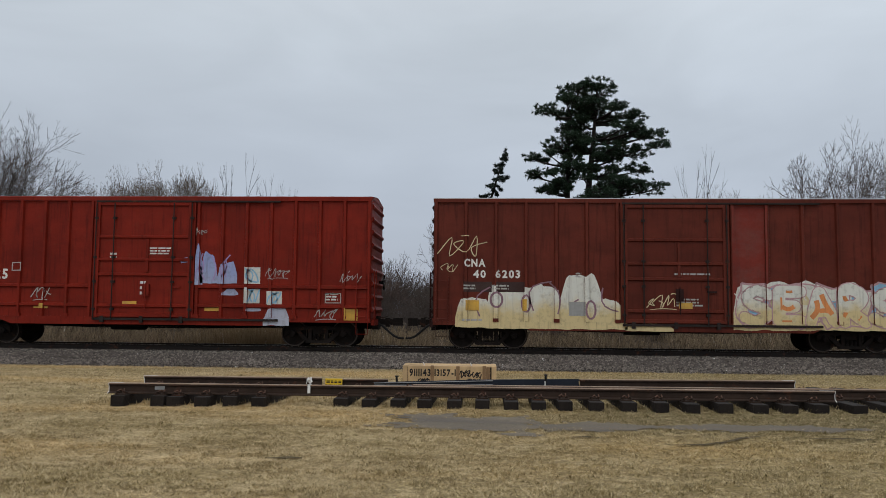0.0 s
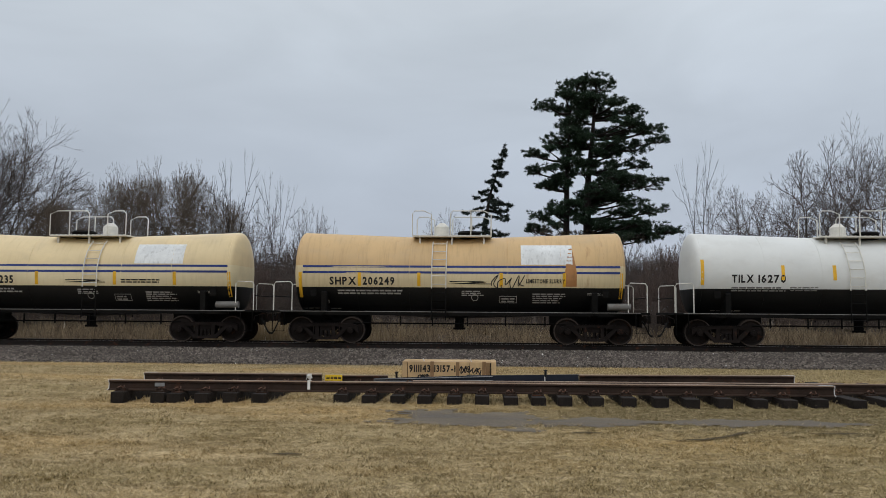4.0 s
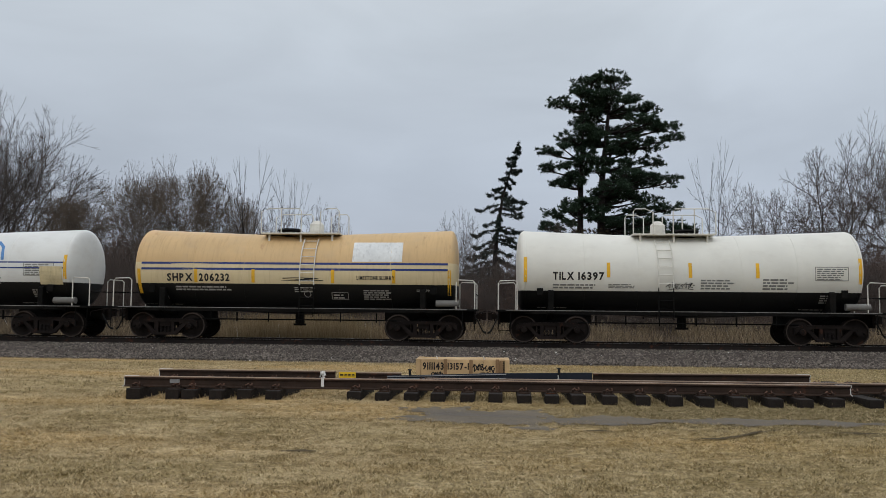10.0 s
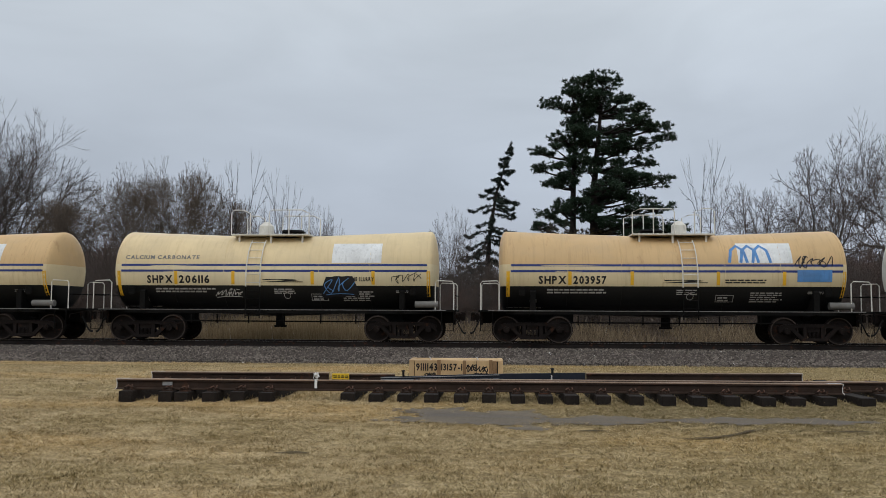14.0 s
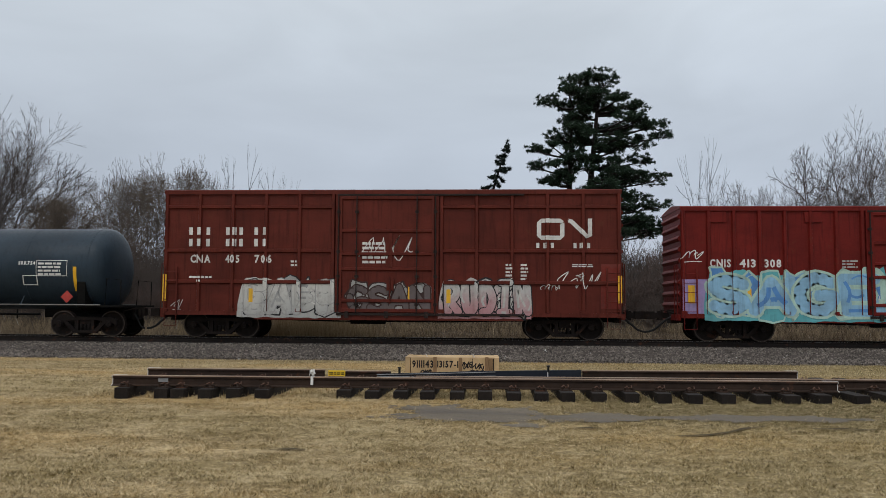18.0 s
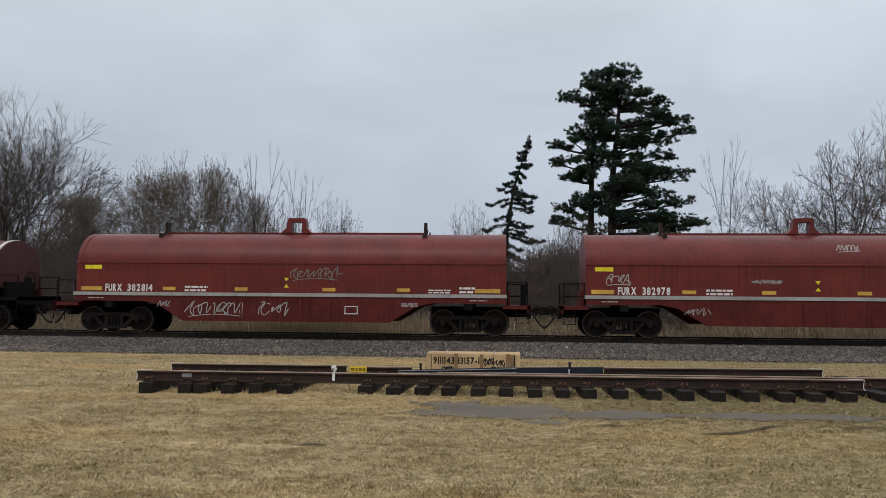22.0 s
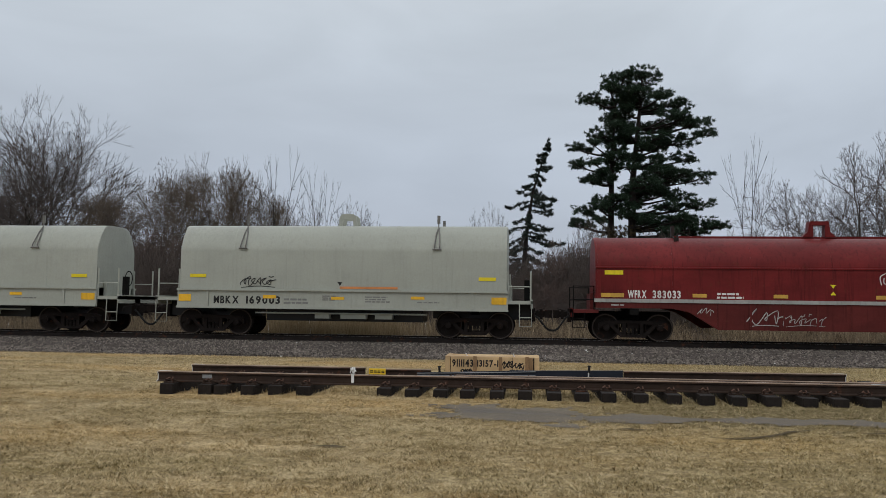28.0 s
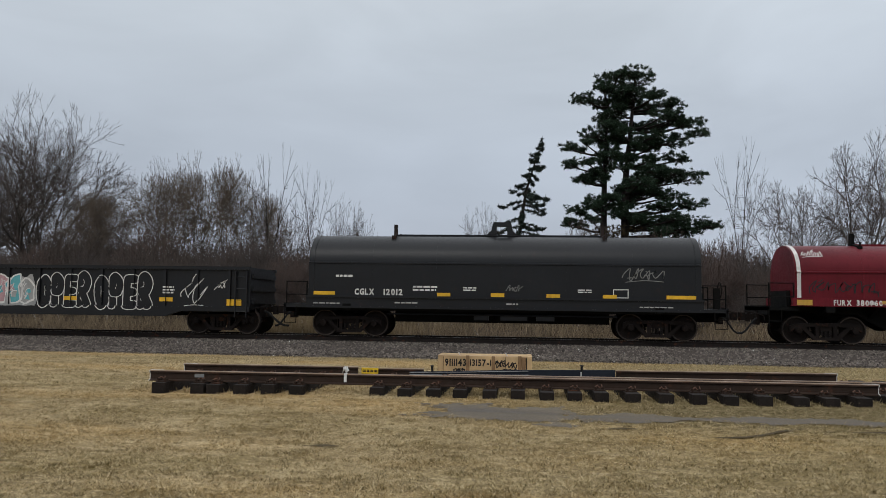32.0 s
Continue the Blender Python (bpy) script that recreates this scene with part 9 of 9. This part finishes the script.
# coil cars with deep sides
def deep_coil(x_left, x_right, mark, label, seed, paint=None):
    car, sd, fl, h = coil_car(label, x_left, x_right, "deep", paint or P_COIL, P_COIL_DARK, paint or P_COIL, 1.36, 2.44, 3.58, 0.80, 1.25, reach=0.55)
    letters(car, sd, [(mark.split()[0], -h + 1.05, -h + 1.65, 1.47, 0.24), (mark.split()[1], -h + 1.85, -h + 2.75, 1.47, 0.24)])
    print_bars(car, sd, [(-h + 3.9, 1.47, 0.9, 0.24, 2), (h - 1.55, 1.47, 0.6, 0.26, 2), (h - 2.6, 1.46, 0.8, 0.16, 2)], seed, M_LETTER)
    print_bars(car, fl, [(h - 3.5, 1.0, 0.75, 0.14, 2), (-h + 0.5, 1.2, 0.6, 0.07, 1), (h - 1.2, 1.2, 0.7, 0.07, 1)], seed + 100)
    strips(car, sd, [(-h + 0.5, 1.48, 1.62, 0.85), (h - 0.55, 1.48, 1.62, 0.95), (-h + 3.35, 1.5, 1.62, 0.45), (-h + 5.9, 1.5, 1.62, 0.45), (h - 6.0, 1.5, 1.62, 0.45), (h - 3.45, 1.5, 1.62, 0.45)], M_REFLECT_OLD)
    strips(car, sd, [(-h + 0.6, 2.24, 2.38, 0.6)], M_CAUTION)
    bm = BM()
    for z0, z1 in ((1.62, 1.74), (1.96, 1.84)):
        bm.faces.new([bm.verts.new((p, 0, q)) for p, q in ((-0.09, z0), (0.09, z0), (0, z1))])
    decal("balance_mark", bm, M_CAUTION, car, sd, 0.008)
    bm = BM()
    frame_lines(bm, 2.05, 2.5, 0.72, 1.0, 0.03)
    decal("stencil_frame", bm, M_LETTER, car, fl, 0.006)
    return car, sd, fl, h


car, sd, fl, h = deep_coil(-364.31, -349.41, "FURX 382978", "red coil car with a long rounded hood", 26)
tags(car, sd, [(-h + 0.7, -h + 1.45, 1.8, 2.2, 91), (0.7, 1.4, 2.95, 3.2, 92), (-h + 5.4, -h + 6.3, 1.85, 2.0, 93)], M_LETTER_DIM)
tags(car, fl, [(-h + 3.2, -h + 3.9, 0.75, 1.1, 94)], M_LETTER_DIM)
car, sd, fl, h = deep_coil(-381.92, -366.96, "FURX 382814", "red coil car with chalk scrawls on its girder", 27)
tags(car, fl, [(-h + 4.1, -h + 6.0, 0.62, 1.15, 95), (-h + 6.6, -h + 7.6, 0.62, 1.15, 96), (-h + 3.0, -h + 3.4, 0.9, 1.15, 97)], M_LETTER_DIM)
tags(car, sd, [(0.2, 1.8, 1.9, 2.35, 98)], M_LETTER_GREY)


# coil cars on a set-back belly
def skeleton_coil(x_left, x_right, mark, label, seed, paint, rims, sill=None):
    car, sd, fl, h = coil_car(label, x_left, x_right, "skeleton", paint, sill or paint, paint, 1.52, 2.34, 3.33, 0.90, 1.05, rims, hook_at=(0.645, 0.61), reach=0.58)
    if mark:
        a, b = mark.split()
        letters(car, fl, [(a, -h + 1.15, -h + 1.70, 1.29, 0.17), (b, -h + 1.85, -h + 2.65, 1.29, 0.17)])
    else:
        print_bars(car, fl, [(-h + 1.15, 1.29, 1.5, 0.24, 1)], seed + 7, M_LETTER)
    red_white_tape(car, fl, h, 1.32, M_TAPE_RED, M_TAPE_WHITE)
    print_bars(car, fl, [(-h + 3.6, 1.28, 0.8, 0.1, 1)], seed)
    print_bars(car, sd, [(0.1, 1.95, 1.0, 0.18, 2)], seed + 1)
    strips(car, fl, [(-h + 0.25, 1.28, 1.46, 0.48), (h - 0.25, 1.28, 1.46, 0.48), (-h + 2.85, 1.35, 1.45, 0.45), (-h + 5.8, 1.35, 1.45, 0.45), (h - 3.3, 1.35, 1.45, 0.45)], M_REFLECT_OLD)
    return car, sd, fl, h


car, sd, fl, h = skeleton_coil(-397.77, -384.90, "NDYX 380718", "faded purple-brown coil car with white and blue scrawls", 28, P_DULL, (False, True))
tags(car, sd, [(-h + 0.3, -h + 2.3, 1.6, 2.15, 101), (-h + 4.9, -h + 6.0, 1.65, 2.05, 102), (2.5, 4.0, 1.6, 1.9, 104)], M_LETTER_DIM)
throw_up(car, sd, "DASK", -h + 3.7, -h + 5.5, 1.60, 2.12, M_SPRAY_SKY, M_SPRAY_BLUE, 0.10, 0.035, 105, label="light blue sprayed letters")
graffiti(car, sd, h - 1.3, h - 0.25, 1.60, 2.2, 106, 3, None, [M_SPRAY_SKY, M_SPRAY_LILAC], M_SPRAY_BLUE, 0.2)
tags(car, sd, [(-h + 2.4, -h + 3.6, 2.5, 2.85, 107)], M_SPRAY_LILAC)

car, sd, fl, h = deep_coil(-415.55, -400.75, "WFRX 383065", "red coil car with big black and white graffiti", 29)
throw_up(car, sd, "ZOBS", -h + 3.0, -h + 5.8, 1.66, 2.82, M_SPRAY_BLACK, M_SPRAY_WHITE, 0.30, 0.05, 111, label="black graffiti letters outlined in white")
throw_up(car, sd, "MUTES", -h + 6.95, -h + 11.9, 1.42, 3.02, M_SPRAY_BLACK, M_SPRAY_WHITE, 0.46, 0.06, 114, label="large black graffiti letters outlined in white")
tags(car, sd, [(-h + 0.8, -h + 2.2, 1.75, 2.1, 113), (-h + 2.4, -h + 2.9, 1.7, 2.05, 114), (h - 2.9, h - 2.1, 1.8, 2.25, 115), (-h + 4.9, -h + 6.6, 1.42, 1.65, 116), (-h + 5.9, -h + 6.3, 1.75, 2.0, 117)], M_LETTER_DIM)

car, sd, fl, h = skeleton_coil(-431.46, -418.54, "NDYX 380858", "worn red coil car with striped reflective sill", 30, P_RUSTRED, (False, False))
tags(car, sd, [(h - 3.0, h - 1.8, 1.75, 2.15, 121), (h - 0.6, h - 0.15, 1.7, 1.95, 122)], M_LETTER_DIM)
car, sd, fl, h = skeleton_coil(-447.35, -434.38, "", "dark red coil car with a white-edged hood", 31, P_RUSTRED, (False, True))
tags(car, sd, [(h - 4.6, h - 3.7, 1.58, 1.9, 123), (h - 1.25, h - 0.8, 1.6, 2.1, 124), (-h + 1.2, -h + 2.3, 1.8, 2.2, 125)], M_LETTER_DIM)

car, sd, fl, h = deep_coil(-465.17, -450.12, "WFRX 383033", "red coil car with white scrawls on hood and girder", 32, car_paint("wet_red_paint", (0.150, 0.016, 0.016), 0.42))
tags(car, sd, [(1.55, 3.8, 1.9, 2.5, 131), (h - 1.3, h - 0.4, 2.3, 2.55, 132), (h - 1.35, h - 0.8, 1.8, 2.1, 133)], M_SPRAY_WHITE)
tags(car, fl, [(3.0, 4.5, 0.55, 1.1, 134), (-h + 4.9, -h + 5.8, 0.6, 1.2, 135), (-h + 3.3, -h + 3.7, 0.9, 1.2, 136), (-1.5, -0.3, 0.6, 0.95, 137)], M_LETTER_DIM)


# pale coil cars with bent hoods
def pale_coil(x_left, x_right, mark, seed, label):
    car, sd, fl, h = coil_car(label, x_left, x_right, "angled", P_PALE, P_PALE, P_PALE, 1.62, 3.10, 3.93, 0.88, 1.10, under_mat=P_COALBLACK, reach=0.66)
    a, b = mark.split()
    letters(car, fl, [(a, -h + 1.26, -h + 2.16, 1.12, 0.25), (b, -h + 2.42, -h + 3.62, 1.12, 0.25)], M_LETTER_BLACK, label="black stencilled car number")
    print_bars(car, fl, [(-h + 3.75, 1.12, 0.9, 0.24, 2), (-h + 5.1, 1.25, 0.6, 0.2, 3), (0.9, 1.2, 0.9, 0.24, 3), (h - 3.0, 1.2, 1.0, 0.08, 1)], seed, M_LETTER_GREY)
    strips(car, fl, [(-h + 0.22, 1.18, 1.42, 0.44), (h - 0.25, 1.18, 1.42, 0.5), (-h + 3.25, 1.30, 1.42, 0.46), (-0.05, 1.28, 1.38, 0.45), (2.7, 1.32, 1.42, 0.46)])
    strips(car, sd, [(-h + 0.65, 2.02, 2.14, 0.58), (h - 0.65, 1.98, 2.10, 0.58)], M_CAUTION)
    bm = BM()
    for z0, z1 in ((1.40, 1.55), (1.90, 1.76)):
        bm.faces.new([bm.verts.new((p, 0, q)) for p, q in ((-0.09, z0), (0.09, z0), (0, z1))])
    decal("balance_mark", bm, M_LETTER_BLACK, car, sd, 0.008)
    return car, sd, fl, h


car, sd, fl, h = pale_coil(-479.47, -468.10, "MBKX 169003", 33, "pale grey-green coil car with a black scrawl")
tags(car, sd, [(-h + 2.2, -h + 3.4, 1.70, 2.10, 141)], M_SPRAY_BLACK)
strips(car, sd, [(1.0, 1.66, 1.74, 2.0)], M_SPRAY_ORANGE)
car, sd, fl, h = pale_coil(-493.87, -482.55, "MBKX 169011", 34, "pale grey-green coil car with a clean bent hood")

car, sd, fl, h = skeleton_coil(-510.00, -496.88, "FURX 380974", "dark wine-red coil car with orange and blue graffiti", 35, P_WINE, (False, False))
throw_up(car, sd, "OWDS", -h + 1.95, -h + 5.0, 1.56, 2.38, M_SPRAY_YELLOW, M_SPRAY_CREAM, 0.26, 0.05, 151, label="orange and yellow graffiti letters", shadow=M_SPRAY_ORANGE)
strips(car, sd, [(-h + 0.35, 1.57, 1.68, 0.45), (-h + 2.65, 1.57, 1.68, 0.5), (-h + 6.0, 1.57, 1.68, 0.5), (-h + 9.2, 1.57, 1.68, 0.5), (-h + 12.75, 1.57, 1.68, 0.5)])
throw_up(car, sd, "SAKL", h - 3.55, h - 0.75, 1.54, 2.32, M_SPRAY_SKY, M_SPRAY_CREAM, 0.20, 0.06, 152, label="light blue graffiti letters edged in cream", shadow=M_SPRAY_CREAM)
tags(car, sd, [(-h + 1.4, -h + 1.9, 1.9, 2.15, 153), (-h + 4.9, -h + 5.4, 1.9, 2.1, 154), (h - 1.2, h - 0.6, 1.9, 2.2, 155)], M_SPRAY_ORANGE)
car, sd, fl, h = skeleton_coil(-525.75, -512.96, "FURX 380960", "rose-red coil car with white-edged hood ends", 36, P_ROSE, (True, True))
tags(car, sd, [(-h + 0.3, -h + 0.95, 2.9, 3.1, 161)], M_SPRAY_WHITE)
tags(car, sd, [(-h + 0.5, -h + 2.5, 1.65, 2.1, 162), (-h + 3.4, -h + 5.2, 1.6, 1.9, 163), (h - 3.5, h - 0.5, 1.6, 1.95, 164)], M_SPRAY_BLACK)
tags(car, sd, [(h - 2.3, h - 0.4, 1.62, 1.9, 165)], M_SPRAY_PINK)

# 37: black coil car
car, sd, fl, h = coil_car("glossy black coil car with yellow reflectors", -541.82, -528.70, "flat", P_COALBLACK, P_COALBLACK, P_COALBLACK, 1.40, 2.51, 3.58, 0.85, 1.36, hook_at=(0.575, 0.53), lug_h=0.48, reach=0.60)
letters(car, sd, [("CGLX", -h + 1.60, -h + 2.28, 1.45, 0.2), ("12012", -h + 2.6, -h + 3.25, 1.45, 0.2)])
print_bars(car, sd, [(-h + 3.6, 1.60, 0.9, 0.22, 2), (-h + 5.3, 1.62, 0.5, 0.16, 2), (-h + 0.95, 2.05, 0.6, 0.14, 1), (h - 4.0, 1.6, 0.5, 0.14, 2)], 37, M_LETTER)
print_bars(car, fl, [(-h + 0.2, 1.12, 1.0, 0.07, 1), (h - 2.0, 1.12, 1.2, 0.07, 1), (-h + 3.0, 1.16, 0.8, 0.09, 1), (0.2, 1.16, 0.5, 0.09, 1)], 38)
strips(car, sd, [(-h + 0.5, 1.43, 1.55, 0.85), (h - 0.6, 1.42, 1.54, 1.05), (-h + 4.65, 1.42, 1.54, 0.45), (-0.1, 1.42, 1.55, 0.45), (1.75, 1.42, 1.54, 0.45), (3.6, 1.42, 1.54, 0.45)])
tags(car, sd, [(h - 2.45, h - 1.2, 2.0, 2.45, 171), (0.2, 0.7, 1.6, 1.85, 172)], M_LETTER_GREY)
bm = BM()
frame_lines(bm, h - 2.85, h - 2.35, 1.43, 1.73, 0.03)
decal("stencil_frame", bm, M_LETTER, car, sd, 0.008)

# 38: black gondola
x_left, x_right = -559.2, -543.85
h = (x_right - x_left) / 2
gon = thing("gondola_car", "black open gondola with white bubble graffiti", "gondola", "cars of the freight train")
for s in (-1, 1):
    bm = BM()
    y0, y1 = sorted((s * 1.38, s * 1.42))
    box(bm, -h, h, y0, y1, 0.78, 2.30)
    part("side_sheet", bm, P_COALBLACK, gon)
    bm = BM()
    y0, y1 = sorted((s * 1.36, s * 1.52))
    box(bm, -h - 0.03, h + 0.03, y0, y1, 2.25, 2.37)
    part("top_rail", bm, P_COALBLACK, gon)
    bm = BM()
    prism_y(bm, [(-h, 0.80), (-h + 2.4, 0.80), (-h + 3.0, 0.60), (h - 3.0, 0.60), (h - 2.4, 0.80), (h, 0.80), (h, 0.95), (-h, 0.95)], y0, y1)
    part("side_sill", bm, P_COALBLACK, gon)
    bm = BM()
    box(bm, min(s * h, s * (h - 0.06)), max(s * h, s * (h - 0.06)), -1.38, 1.38, 0.78, 2.34)
    for z in (1.15, 1.6, 2.05):
        x0, x1 = sorted((s * h, s * (h + 0.08)))
        box(bm, x0, x1, -1.3, 1.3, z - 0.08, z + 0.08)
    part("end_wall", bm, P_COALBLACK, gon)
    ladder(gon, s * (h - 0.3) - 0.2, s * (h - 0.3) + 0.2, 0.6, 2.2, -1.53, 4, P_COALBLACK)
bm = BM()
box(bm, -0.06, 0.06, -1.49, -1.42, 0.95, 2.25)
me = mesh_of("side_post", bm, P_COALBLACK)
gposts = [-h + 0.75 + (2 * h - 1.5) * k / 12 for k in range(13)]
for x in gposts:
    for s in (1, -1):
        o = new("side_post", me)
        o.parent = gon
        o.matrix_basis = Matrix.Translation((x, 0, 0)) if s > 0 else pose(x, 0, 0, 0, 0, 180)
bm = BM()
box(bm, -h, h, -1.38, 1.38, 0.78, 0.86)
box(bm, -h - 0.05, h + 0.05, -0.2, 0.2, 0.62, 0.80)
part("floor", bm, M_UNDER, gon)
ends(gon, h + 0.1, 0.92)
enlist(gon, x_left, x_right, [bogie(gon, -h + 1.3), bogie(gon, h - 1.15)])


def gdepth(x, z):
    if z < 0.95:
        return -1.52
    for p in gposts:
        if abs(x - p) < 0.06:
            return -1.49
    return -1.42


sd = (sorted(v for p in gposts for v in (p - 0.06, p + 0.06)), (0.95,), gdepth, True)
throw_up(gon, sd, "OPER", h - 7.7, h - 5.75, 0.84, 2.08, P_COALBLACK, M_SPRAY_WHITE, 0.26, 0.03, 181, 0.008, "white outlined bubble graffiti letters")
throw_up(gon, sd, "OPER", h - 5.6, h - 3.5, 0.80, 2.02, P_COALBLACK, M_SPRAY_WHITE, 0.28, 0.03, 183, 0.008, "white outlined bubble graffiti letters")
graffiti(gon, sd, h - 9.3, h - 7.9, 0.95, 2.0, 184, 3, M_SPRAY_GREY, [M_SPRAY_PINK, M_SPRAY_TEAL, M_SPRAY_GREY], M_SPRAY_WHITE, 0.25, "grey and teal graffiti")
tags(gon, sd, [(h - 2.35, h - 1.65, 1.0, 2.0, 185), (h - 1.2, h - 0.85, 1.5, 1.95, 186)], M_SPRAY_WHITE)
strips(gon, sd, [(h - 0.55, 1.0, 1.22, 0.5), (h - 3.0, 1.12, 1.26, 0.48), (h - 6.5, 1.12, 1.26, 0.48)])
print_bars(gon, sd, [(h - 3.1, 1.4, 0.45, 0.3, 3)], 39, M_LETTER)


# ---- the train runs through ----
def run(t):
    """How far the train has gone at t seconds."""
    s = t / 32
    far = 541.0053 * s - 48.4958 * s ** 2 + 101.7021 * s ** 3 - 88.3972 * s ** 4 + 28.6286 * s ** 5
    return MEET - drawn_out(MEET - far)


def motions():
    for car, xc, trucks in CARS:
        walk(car, [(k * 2.0, pose(xc + run(k * 2.0), TRACK, RAIL)) for k in range(17)])
        # the wheels roll while the car goes by
        seen = [k / FPS for k in range(32 * FPS + 1) if -29 < xc + run(k / FPS) < 29]
        times = sorted({0.0, 32.0} | set(seen))
        for truck in trucks:
            for ws in [c for c in truck.children if c.name.startswith("wheelset")]:
                x, y, z = ws.location
                rows = []
                for t in times:
                    at = min(max(t, seen[0]), seen[-1])
                    rows.append((t, pose(x, y, z, 0, math.degrees((run(at) - run(seen[0])) / WHEEL_R), 0)))
                walk(ws, rows)


motions()
